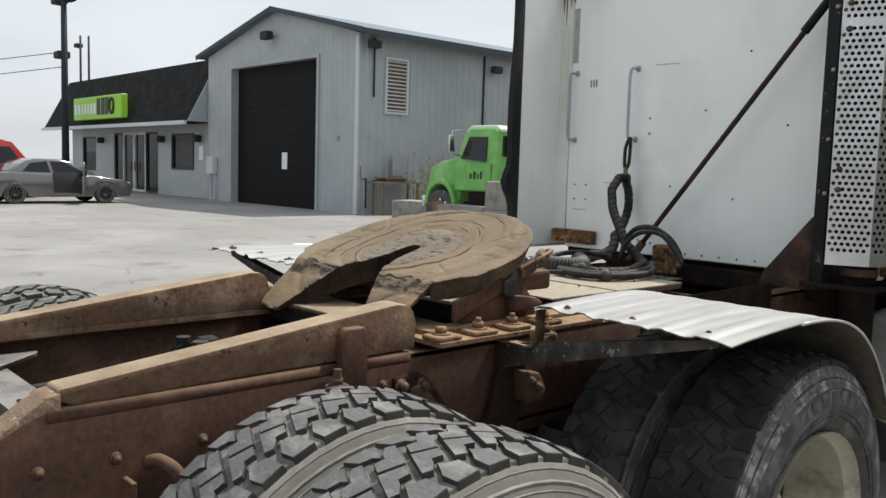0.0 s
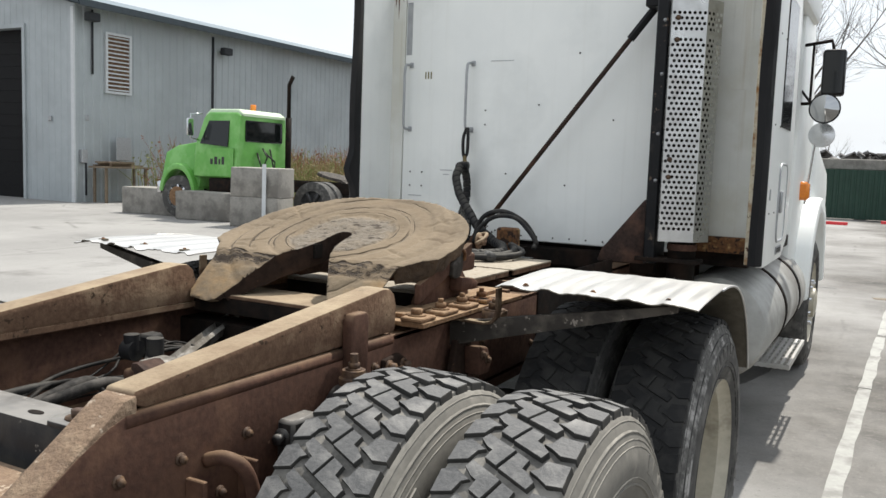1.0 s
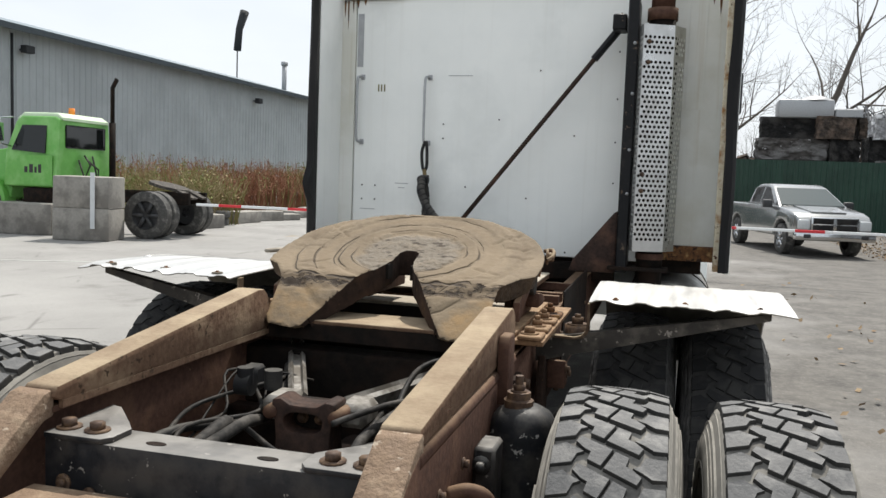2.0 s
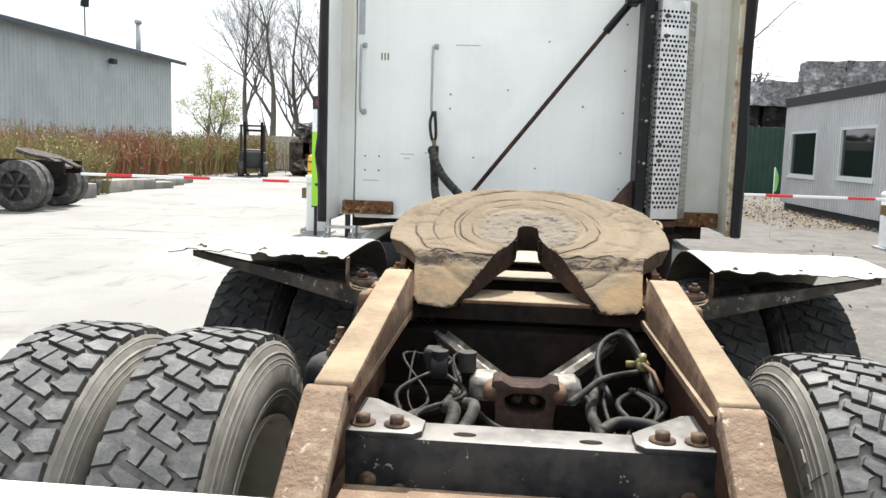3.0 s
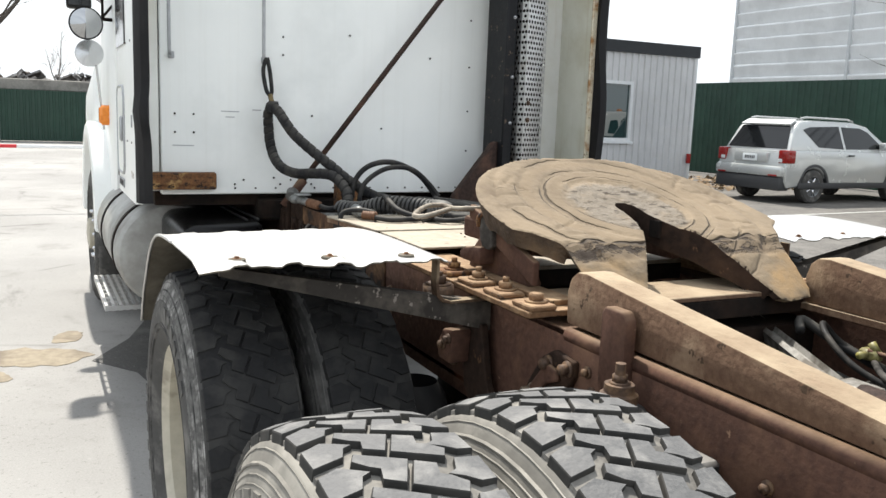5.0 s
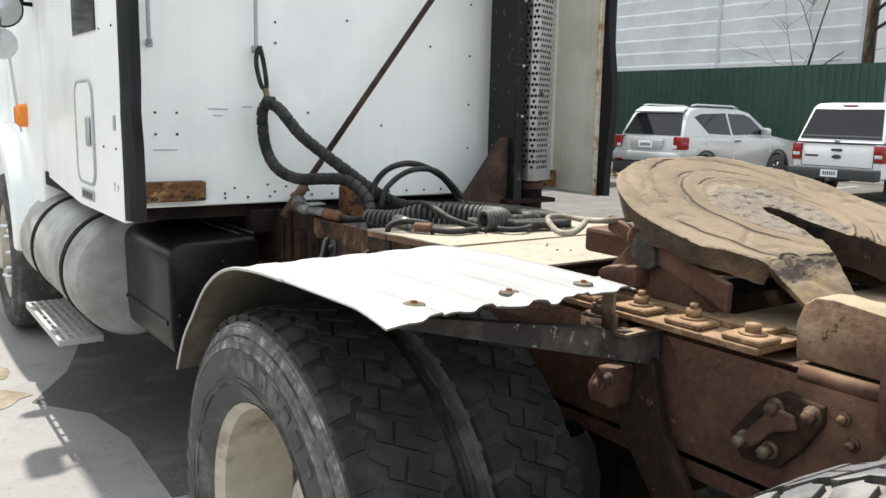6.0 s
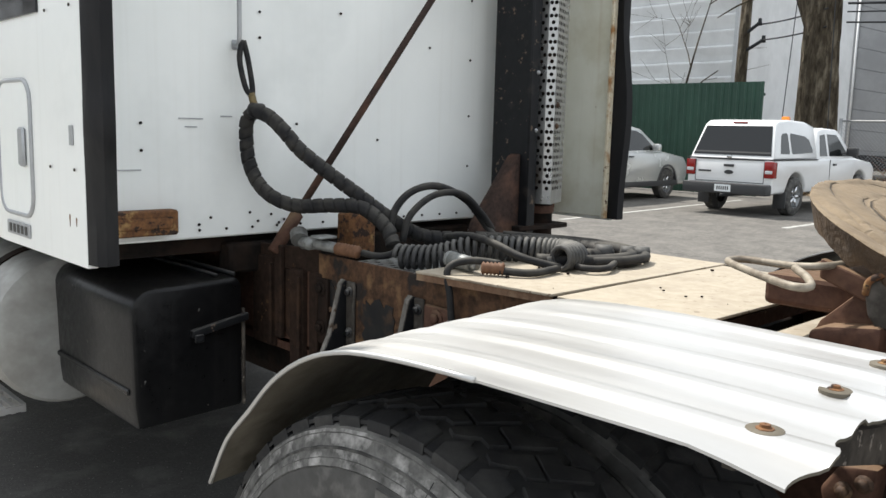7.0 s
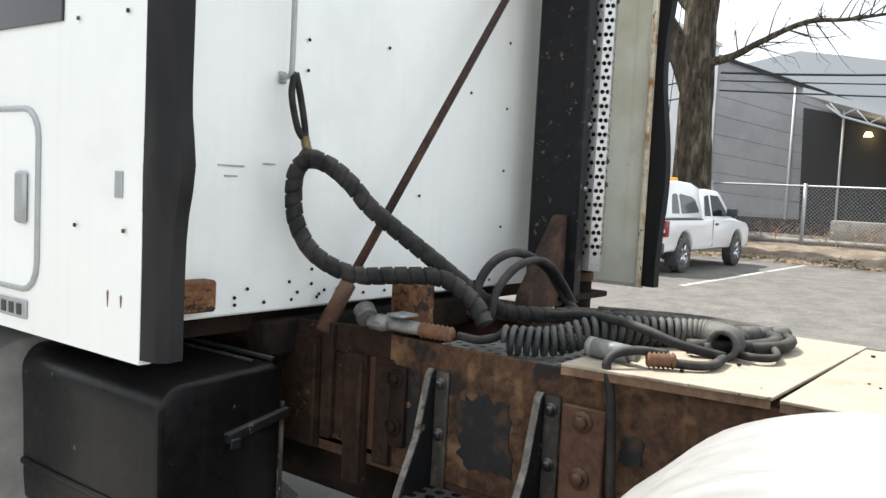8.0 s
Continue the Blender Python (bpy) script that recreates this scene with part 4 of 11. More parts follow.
# workbench with boards beside the wall
bench = thing("workbench", "rough bench stacked with boards beside the ribbed wall", "workbench", YARD)
bm = B()
box(bm, WX + 0.15, WX + 0.85, 13.95, 15.7, 1.02, 1.07)
part("bench_top", bm, M["wood"], bench, smooth=False)
for y in (14.1, 15.55):
    bm = B()
    box(bm, WX + 0.2, WX + 0.27, y - 0.03, y + 0.03, 0, 1.02)
    box(bm, WX + 0.7, WX + 0.77, y - 0.03, y + 0.03, 0, 1.02)
    part("leg", bm, M["wood"], bench, smooth=False)
bm = B()
rnd = random.Random(4)
for k in range(6):
    y0 = 13.95 + rnd.uniform(0, 0.5)
    box(bm, WX + 0.2 + 0.1 * k, WX + 0.29 + 0.1 * k, y0, y0 + rnd.uniform(0.7, 1.3), 1.07 + 0.05 * (k % 3), 1.12 + 0.05 * (k % 3))
tagged(link("board_stack", bm, M["wood"]), "loose grey boards stacked on the bench", "boards", kind="stuff").matrix_world = YARD
bm = B()
box(bm, WX + 0.25, WX + 0.29, 14.85, 15.4, 1.25, 1.95, 0.01)
tagged(link("metal_panel", bm, M["galv"]), "small grey metal panel leaning on the wall above a bench", "panel").matrix_world = YARD

# ---- shop ----
shop = thing("shop", "low grey shop with a black mansard roof and glass doors", "building", YARD, kind="structure")
SX0, SX1, SY = -46.6, -29.75, 14.0
bm = B()
DOX0, DOX1 = -40.7, -35.4
for a, b, z0, z1 in ((SX0, -45.2, 0, 3.2), (-45.2, -43.2, 0, 0.9), (-45.2, -43.2, 2.7, 3.2), (-43.2, DOX0, 0, 3.2), (DOX0, DOX1, 2.85, 3.2), (DOX1, -34.0, 0, 3.2), (-34.0, -31.7, 0, 1.15), (-34.0, -31.7, 2.75, 3.2), (-31.7, SX1, 0, 3.2)):
    box(bm, a, b, SY, SY + 0.25, z0, z1)
part("front_wall", bm, M["siding"], shop, smooth=False)
bm = B()
box(bm, SX0, SX1, SY + 8, SY + 8.2, 0, 3.2)
box(bm, SX0 - 0.2, SX0, SY, SY + 8.2, 0, 3.2)
part("rear_wall", bm, M["siding"], shop, smooth=False)
bm = B()
prism(bm, [(12.75, 3.12), (14.15, 5.75), (21.5, 5.75), (22.4, 3.12)], "x", SX0 - 1.0, SX1 - 0.02)
part("mansard_roof", bm, M["shingle"], shop, "steep black mansard roof", smooth=False)
bm = B()
prism(bm, [(12.75, 3.14), (14.15, 5.77), (21.5, 5.77), (22.4, 3.14)], "x", SX1 - 0.015, SX1 + 0.04)
part("mansard_end", bm, M["siding"], shop, "grey ribbed roof end", smooth=False)
bm = B()
box(bm, SX0 - 1.05, SX1, 12.62, 12.74, 3.0, 3.16)
part("gutter", bm, M["trim"], shop, "pale gutter", smooth=False)
bm = B()
box(bm, -42.2, -36.0, 12.55, 12.85, 3.42, 4.50, 0.03)
sg = part("shop_sign", bm, M["sign_green"], shop, "lime green box sign", smooth=False)
x = -41.9
rnd = random.Random(8)
while x < -39.2:
    w = rnd.uniform(0.26, 0.38)
    bm = B()
    box(bm, x, x + w * 0.75, 12.525, 12.547, 3.68, 4.18)
    part("sign_bar", bm, M["sign_white"], sg, "pale bar", smooth=False)
    x += w + 0.11
for x in (-38.95, -38.4, -37.9):
    bm = B()
    box(bm, x, x + 0.38, 12.525, 12.547, 3.62, 4.40)
    part("sign_bar", bm, M["sign_black"], sg, "black bar", smooth=False)
bm = B()
tube(bm, [(-37.1 + 0.25 * math.cos(a), 12.53, 4.0 + 0.34 * math.sin(a)) for a in [k * math.pi / 8 for k in range(16)]], 0.07, 6, closed=True)
part("sign_ring", bm, M["sign_black"], sg)
def shop_opening(name, x0, x1, z0, z1, w, material, label):
    """A framed pane in the shop front."""
    bm = B()
    for a, b, c, d in ((x0, x1, z0, z0 + w), (x0, x1, z1 - w, z1), (x0, x0 + w, z0 + w, z1 - w), (x1 - w, x1, z0 + w, z1 - w)):
        box(bm, a, b, SY + 0.02, SY + 0.16, c, d)
    f = part(name, bm, material, shop, label, smooth=False)
    bm = B()
    box(bm, x0 + w, x1 - w, SY + 0.1, SY + 0.13, z0 + w, z1 - w)
    part("pane", bm, M["shop_pane"], f, "dark shop glass", smooth=False)
    return f


for x0, x1, z0, z1 in ((-34.0, -31.7, 1.15, 2.75), (-45.2, -43.2, 0.9, 2.7)):
    shop_opening("shop_window", x0, x1, z0, z1, 0.08, M["carplastic"], "dark framed shop window")
for x0, x1 in ((DOX0, -39.6), (-36.85, DOX1)):
    shop_opening("side_light", x0, x1 - 0.003, 0.02, 2.85, 0.08, M["carplastic"], "dark framed side light")
for x0, x1 in ((-39.597, -38.23), (-38.22, -36.853)):
    dr_ = shop_opening("shop_door", x0, x1, 0.02, 2.85, 0.11, M["trim"], "glass shop door in a pale aluminium frame")
    bm = B()
    xh = x1 - 0.2 if x0 < -39 else x0 + 0.2
    tube(bm, [(xh, SY - 0.03, 1.0), (xh, SY - 0.03, 1.45)], 0.025, 6)
    part("pull_handle", bm, M["carplastic"], dr_)
bm = B()
box(bm, -33.7, -32.0, SY + 0.075, SY + 0.095, 1.35, 2.6)
part("window_poster", bm, M["sign_black"], shop, "dark poster in the window", smooth=False)
bm = B()
box(bm, -31.2, -30.8, SY - 0.04, SY, 1.6, 2.2)
part("wall_notice", bm, M["sign_white"], shop, smooth=False)
bm = B()
for x in (-42.3, -34.9, -31.3):
    box(bm, x, x + 0.3, SY - 0.3, SY, 2.35, 2.65, 0.05)
part("wall_lamps", bm, M["roof_dark"], shop, "small black wall lamps", smooth=False)

# ---- poles and lines ----


def pole(x, y, h, r, lamps, label):
    p = thing("light_pole", label, "pole")
    bm = B()
    tube(bm, [(x, y, 0), (x, y, h)], [r, r * 0.7], 10)
    part("mast", bm, M["roof_dark"], p)
    for dx, z in lamps:
        bm = B()
        box(bm, x + dx - 0.35, x + dx + 0.35, y - 0.3, y + 0.3, z, z + 0.35, 0.06)
        tube(bm, [(x, y, z - 0.1), (x + dx, y, z)], 0.06, 6)
        part("floodlight", bm, M["roof_dark"], p)
    return p


pole(-40.5, 12.0, 10.4, 0.19, ((-0.65, 8.9), (0.65, 8.9), (-0.35, 6.3)), "tall dark yard pole with box floodlights")
pole(-74.3, 24.3, 12.2, 0.13, ((-0.5, 11.2),), "thin grey utility pole behind the shop")
pole(-74.0, 24.9, 12.2, 0.13, (), "thin grey utility pole behind the shop")


def cable(name, a, b, sag, r=0.02):
    a, b = Vector(a), Vector(b)
    bm = B()
    tube(bm, [a.lerp(b, t) - Vector((0, 0, sag * 4 * t * (1 - t))) for t in (k / 14 for k in range(15))], r, 4)
    return tagged(link(name, bm, M["roof_dark"]), "thin black overhead cable" if sag else "thin black guy cable beside the stout tree", "cable")


cable("overhead_cable", (-40.5, 12.0, 6.6), (-120, -10, 9.5), 1.2)
cable("overhead_cable", (-40.5, 12.0, 5.9), (-120, -10, 8.0), 1.2)
cable("overhead_cable", (19.6, 8.0, 4.75), (34, -12, 8.2), 0.8, 0.03)
cable("overhead_cable", (19.6, 8.0, 4.55), (36, -14, 6.6), 0.4, 0.018)
cable("overhead_cable", (19.6, 8.0, 4.3), (36, -14, 5.6), 0.3, 0.022)
cable("guy_cable", (19.7, 9.55, 0.0), (19.75, 9.15, 8.4), 0.0, 0.013)
cable("guy_cable", (19.7, 8.22, 0.0), (19.75, 8.46, 8.4), 0.0, 0.013)

# ---- car building ----


def car_wheel(parent, x, y, r, w, spokes=6, rimmat="trim"):
    s = 1 if y > 0 else -1
    bm = B()
    lathe(bm, [(-w / 2, r * 0.6), (-w / 2, r * 0.9), (-w / 2 + 0.03, r), (w / 2 - 0.03, r), (w / 2, r * 0.9), (w / 2, r * 0.6)], 28, "y", (x, y, r))
    t = part("wheel", bm, M["tyre_black"], parent)
    bm = B()
    lathe(bm, [(s * (w / 2 - 0.03), r * 0.02), (s * (w / 2 - 0.03), r * 0.16), (s * (w / 2 - 0.09), r * 0.2), (s * (w / 2 - 0.09), r * 0.52), (s * (w / 2 - 0.01), r * 0.6), (s * (w / 2 - 0.01), r * 0.64)], 28, "y", (x, y, r))
    part("rim", bm, M["carplastic"] if rimmat == "dark" else M["galv"], t)
    bm = B()
    for k in range(spokes):
        a = 2 * math.pi * k / spokes
        tube(bm, [(x + r * 0.12 * math.cos(a), y + s * (w / 2 - 0.035), r + r * 0.12 * math.sin(a)), (x + r * 0.58 * math.cos(a), y + s * (w / 2 - 0.035), r + r * 0.58 * math.sin(a))], r * 0.09, 6)
    part("spokes", bm, M["carplastic"] if rimmat == "dark" else M["chrome"], t)
    return t


def side_glass(parent, name, poly, half, lean, material):
    for s in (1, -1):
        bm = B()
        out = [(x, s * (half - lean(x, z) + 0.006), z) for x, z in poly]
        inn = [(x, s * (half - lean(x, z) - 0.03), z) for x, z in poly]
        a = [bm.verts.new(p) for p in out]
        b = [bm.verts.new(p) for p in inn]
        fs = [bm.faces.new(a)]
        for i in range(len(a)):
            fs.append(bm.faces.new((a[i], b[i], b[(i + 1) % len(a)], a[(i + 1) % len(a)])))
        bmesh.ops.recalc_face_normals(bm, faces=fs)
        part(name, bm, material, parent, smooth=False)


def cross_panel(parent, name, x0, z0, h0, x1, z1, h1, material, lift=0.008, thick=0.02, label=""):
    """A panel across the vehicle from (x0, z0) to (x1, z1), h half wide at each end."""
    d = Vector((x1 - x0, 0, z1 - z0)).normalized()
    n = Vector((-d.z, 0, d.x)) * lift
    bm = B()
    o = [Vector((x0, -h0, z0)) + n, Vector((x0, h0, z0)) + n, Vector((x1, h1, z1)) + n, Vector((x1, -h1, z1)) + n]
    k = n.normalized() * -thick
    a = [bm.verts.new(p) for p in o]
    b = [bm.verts.new(p + k) for p in o]
    fs = [bm.faces.new(a), bm.faces.new(b[::-1])]
    for i in range(4):
        fs.append(bm.faces.new((a[i], b[i], b[(i + 1) % 4], a[(i + 1) % 4])))
    bmesh.ops.recalc_face_normals(bm, faces=fs)
    return part(name, bm, material, parent, label, smooth=False)


def block(parent, name, x0, x1, y0, y1, z0, z1, material, bevel=0.02, label=""):
    bm = B()
    box(bm, x0, x1, y0, y1, z0, z1, bevel, seg=2)
    return part(name, bm, material, parent, label)


def body_outline(length, ground, belt, arches, nose, tail):
    pts = [(tail[0][0], ground)]
    for cx, r in arches:
        pts += [(cx - r, ground)] + [(cx - r * math.cos(radians(a)), ground + r * 0.92 * math.sin(radians(a))) for a in range(20, 161, 20)] + [(cx + r, ground)]
    return pts + nose + tail[::-1]


def suv():
    c = thing("parked_suv", "silver compact estate car parked nose to the green fence", "car", pose(11.75, 10.8, 0, 0, 0, 2))
    half = 0.88

    def lean(x, z):
        return max(0.0, z - 0.95) * 0.24 + max(0, 0.5 - z) * 0.1
    pts = body_outline(4.45, 0.32, 1.05, ((0.86, 0.42), (3.52, 0.42)), [(4.36, 0.32), (4.45, 0.5), (4.44, 0.78), (4.25, 0.96), (3.35, 1.08)], [(0.1, 0.32), (0.02, 0.45), (0.0, 0.75), (0.07, 1.03), (0.25, 1.07)])
    bm = B()
    shell(bm, pts, half, lean)
    part("body", bm, M["carsilver"], c)
    bm = B()
    shell(bm, [(0.12, 1.03), (0.36, 1.5), (0.5, 1.62), (1.0, 1.66), (2.1, 1.655), (2.55, 1.58), (3.45, 1.03)], half - 0.02, lean)
    part("cabin", bm, M["carsilver"], c)
    side_glass(c, "side_window", [(0.98, 1.13), (0.56, 1.47), (0.78, 1.53), (1.64, 1.56), (1.74, 1.1)], half - 0.02, lean, M["glass_dark"])
    side_glass(c, "side_window", [(1.82, 1.1), (1.72, 1.55), (2.3, 1.54), (2.55, 1.46), (3.05, 1.12)], half - 0.02, lean, M["glass"])
    cross_panel(c, "rear_window", 0.14, 1.09, 0.74, 0.37, 1.53, 0.6, M["glass_dark"], 0.012)
    cross_panel(c, "roof_spoiler", 0.33, 1.55, 0.62, 0.52, 1.645, 0.6, M["carsilver"], 0.03, 0.035)
    cross_panel(c, "windscreen", 2.62, 1.54, 0.6, 3.36, 1.1, 0.72, M["glass"], 0.012)
    for s in (1, -1):
        tl_ = block(c, "tail_lamp", -0.012, 0.26, s * 0.785 - 0.105, s * 0.785 + 0.105, 0.80, 1.06, M["red_lens"], 0.025)
        block(tl_, "reverse_lens", -0.018, 0.1, s * 0.74 - 0.05, s * 0.74 + 0.05, 0.82, 0.89, M["clear_lens"], 0.008)
        block(c, "rear_reflector", -0.115, -0.07, s * 0.66 - 0.1, s * 0.66 + 0.1, 0.545, 0.575, M["red_lens"], 0.004)
        block(c, "sill_cladding", 0.4, 4.0, s * 0.86 - 0.03, s * 0.86 + 0.03, 0.30, 0.42, M["carplastic"], 0.01)
        for ax_ in (0.86, 3.52):
            bm = B()
            prism(bm, arc(ax_, 0.34, 0.455, 178, 2, 14) + arc(ax_, 0.34, 0.40, 2, 178, 14), "y", *sorted((s * 0.80, s * 0.888)), 0.006)
            part("arch_trim", bm, M["carplastic"], c, "dark plastic wheel arch")
        block(c, "head_lamp", 4.2, 4.43, s * 0.66 - 0.13, s * 0.66 + 0.13, 0.72, 0.88, M["clear_lens"], 0.03)
        block(c, "door_mirror", 2.82, 2.98, s * 0.93 - 0.09, s * 0.93 + 0.09, 1.1, 1.26, M["carsilver"], 0.04)
        block(c, "door_handle", 1.85, 2.02, s * 0.885 - 0.015, s * 0.885 + 0.015, 0.96, 0.99, M["carplastic"], 0.006)
        bm = B()
        tube(bm, [(0.6, s * 0.62, 1.69), (0.75, s * 0.63, 1.72), (2.0, s * 0.63, 1.71), (2.2, s * 0.62, 1.67)], 0.022, 6)
        part("roof_rail", bm, M["carsilver"], c)
    block(c, "rear_bumper", -0.1, 0.12, -0.85, 0.85, 0.53, 0.74, M["carsilver"], 0.05)
    block(c, "bumper_skirt", -0.09, 0.2, -0.83, 0.83, 0.26, 0.525, M["carplastic"], 0.03)
    block(c, "front_bumper", 4.3, 4.5, -0.82, 0.82, 0.3, 0.55, M["carplastic"], 0.05)
    p = block(c, "number_plate_panel", -0.03, 0.06, -0.42, 0.42, 0.80, 1.0, M["carsilver"], 0.015)
    block(p, "number_plate", -0.045, -0.03, -0.18, 0.18, 0.82, 0.96, M["sign_white"], 0.003)
    bm = B()
    for k in range(6):
        box(bm, -0.05, -0.0455, -0.13 + k * 0.045, -0.105 + k * 0.045, 0.86, 0.92)
    part("plate_bars", bm, M["sign_black"], p, smooth=False)
    bm = B()
    tube(bm, [(0.20, -0.02, 1.16), (0.22, -0.3, 1.2)], 0.014, 6)
    part("rear_wiper", bm, M["carplastic"], c)
    for x in (0.86, 3.52):
        for s in (1, -1):
            car_wheel(c, x, s * 0.77, 0.34, 0.22, 5)
    return c


suv()


def pickup():
    c = thing("parked_pickup", "white pickup truck with a white canopy over its bed", "pickup truck", pose(12.88, 7.28, 0, 0, 0, 0.5))
    half = 0.87

    def lean(x, z):
        return max(0.0, z - 1.0) * 0.2 + max(0, 0.6 - z) * 0.12
    pts = body_outline(5.1, 0.42, 1.05, ((1.02, 0.43), (4.22, 0.43)), [(4.95, 0.42), (5.06, 0.55), (5.05, 0.85), (4.85, 0.98), (3.95, 1.08)], [(0.06, 0.45), (0.03, 0.6), (0.03, 0.9), (0.06, 1.04), (0.12, 1.06)])
    bm = B()
    shell(bm, pts, half, lean)
    part("body", bm, M["carwhite"], c)
    bm = B()
    shell(bm, [(1.98, 1.03), (2.05, 1.3), (2.2, 1.62), (2.45, 1.68), (3.15, 1.66), (3.3, 1.6), (3.98, 1.05)], half - 0.03, lean)
    part("cabin", bm, M["carwhite"], c)
    bm = B()
    shell(bm, [(0.06, 1.06), (0.33, 1.70), (0.44, 1.77), (0.9, 1.80), (1.6, 1.78), (1.99, 1.70), (1.99, 1.06)], half - 0.015, lean)
    part("canopy", bm, M["carwhite"], c, "white fibreglass bed canopy")
    block(c, "canopy_seam", 0.05, 1.97, -0.872, 0.872, 1.045, 1.065, M["carplastic"], 0.004)
    side_glass(c, "canopy_window", [(0.36, 1.17), (0.42, 1.36), (0.47, 1.50), (0.53, 1.54), (0.69, 1.55), (0.74, 1.52), (0.75, 1.20), (0.72, 1.16)], half - 0.015, lean, M["glass"])
    side_glass(c, "canopy_window", [(0.85, 1.19), (0.84, 1.51), (0.88, 1.55), (1.5, 1.50), (1.66, 1.44), (1.80, 1.24), (1.77, 1.19), (0.88, 1.16)], half - 0.015, lean, M["glass"])
    side_glass(c, "side_window", [(2.15, 1.12), (2.25, 1.53), (2.5, 1.56), (2.52, 1.12)], half - 0.03, lean, M["glass"])
    side_glass(c, "side_window", [(2.62, 1.12), (2.62, 1.56), (3.1, 1.55), (3.62, 1.12)], half - 0.03, lean, M["glass"])
    cross_panel(c, "canopy_rear_window", 0.085, 1.12, 0.775, 0.315, 1.665, 0.655, M["glass_dark"], 0.012)
    cross_panel(c, "rear_window_bar", 0.10, 1.155, 0.765, 0.112, 1.185, 0.758, M["carplastic"], 0.018, 0.01)
    block(c, "brake_lamp", 0.33, 0.40, -0.14, 0.14, 1.715, 1.745, M["red_lens"], 0.006)
    for z_ in (0.615, 1.03):
        block(c, "tailgate_seam", 0.024, 0.034, -0.68, 0.68, z_, z_ + 0.012, M["carplastic"], 0.002)
    for s in (1, -1):
        block(c, "tailgate_seam", 0.024, 0.034, s * 0.685 - 0.006, s * 0.685 + 0.006, 0.62, 1.03, M["carplastic"], 0.002)
        block(c, "door_seam", 2.56, 2.572, s * 0.868 - 0.006, s * 0.868 + 0.006, 0.5, 1.05, M["carplastic"], 0.002)
    cross_panel(c, "windscreen", 3.35, 1.56, 0.62, 3.92, 1.12, 0.72, M["glass"], 0.012)
    for s in (1, -1):
        tl_ = block(c, "tail_lamp", 0.0, 0.16, s * 0.785 - 0.09, s * 0.785 + 0.09, 0.72, 1.02, M["red_lens"], 0.015)
        block(tl_, "reverse_lens", -0.006, 0.05, s * 0.785 - 0.07, s * 0.785 + 0.07, 0.80, 0.86, M["clear_lens"], 0.006)
        block(c, "head_lamp", 4.9, 5.05, s * 0.68 - 0.13, s * 0.68 + 0.13, 0.72, 0.9, M["clear_lens"], 0.02)
        block(c, "door_mirror", 3.32, 3.46, s * 0.98 - 0.11, s * 0.98 + 0.11, 1.12, 1.3, M["carplastic"], 0.03)
        block(c, "mud_flap", 0.55, 0.58, s * 0.77 - 0.12, s * 0.77 + 0.12, 0.15, 0.45, M["carplastic"], 0.005)
        block(c, "door_handle", 2.72, 2.86, s * 0.875 - 0.015, s * 0.875 + 0.015, 0.93, 0.97, M["carplastic"], 0.006)
    block(c, "rear_bumper", -0.17, 0.06, -0.84, 0.84, 0.40, 0.60, M["carplastic"], 0.025)
    block(c, "front_bumper", 4.95, 5.14, -0.82, 0.82, 0.42, 0.62, M["chrome"], 0.04)
    bm = B()
    box(bm, -0.185, -0.172, -0.16, 0.16, 0.44, 0.57)
    p = part("number_plate", bm, M["sign_white"], c, smooth=False)
    bm = B()
    for k in range(6):
        box(bm, -0.19, -0.186, -0.12 + k * 0.042, -0.098 + k * 0.042, 0.475, 0.54)
    part("plate_bars", bm, M["sign_black"], p, smooth=False)
    block(c, "tailgate_handle", 0.0, 0.03, -0.1, 0.1, 0.90, 0.95, M["carplastic"], 0.008)
    bm = B()
    lathe(bm, [(0.012, 0.001), (0.012, 0.085), (0.03, 0.09)], 20, "x", (0, 0, 0.80))
    bmesh.ops.scale(bm, vec=(1, 1, 0.45), verts=bm.verts, space=Matrix.Translation((0, 0, -0.80)))
    part("oval_badge", bm, M["carplastic"], c)
    block(c, "tailgate_bar", 0.02, 0.032, 0.36, 0.62, 0.79, 0.825, M["carplastic"], 0.002)
    block(c, "canopy_latch", 0.0, 0.03, -0.05, 0.05, 1.06, 1.12, M["chrome"], 0.01)
    bm = B()
    tube(bm, [(0.03, -0.3, 0.40), (-0.2, 0, 0.38), (-0.22, 0, 0.38)], 0.03, 8)
    part("tow_bar", bm, M["carplastic"], c)
    block(c, "roof_beacon", 1.52, 1.64, -0.40, -0.25, 1.78, 1.88, M["amber"], 0.03, "amber roof beacon")
    for x in (1.02, 4.22):
        for s in (1, -1):
            car_wheel(c, x, s * 0.76, 0.36, 0.24, 5)
    return c


pickup()


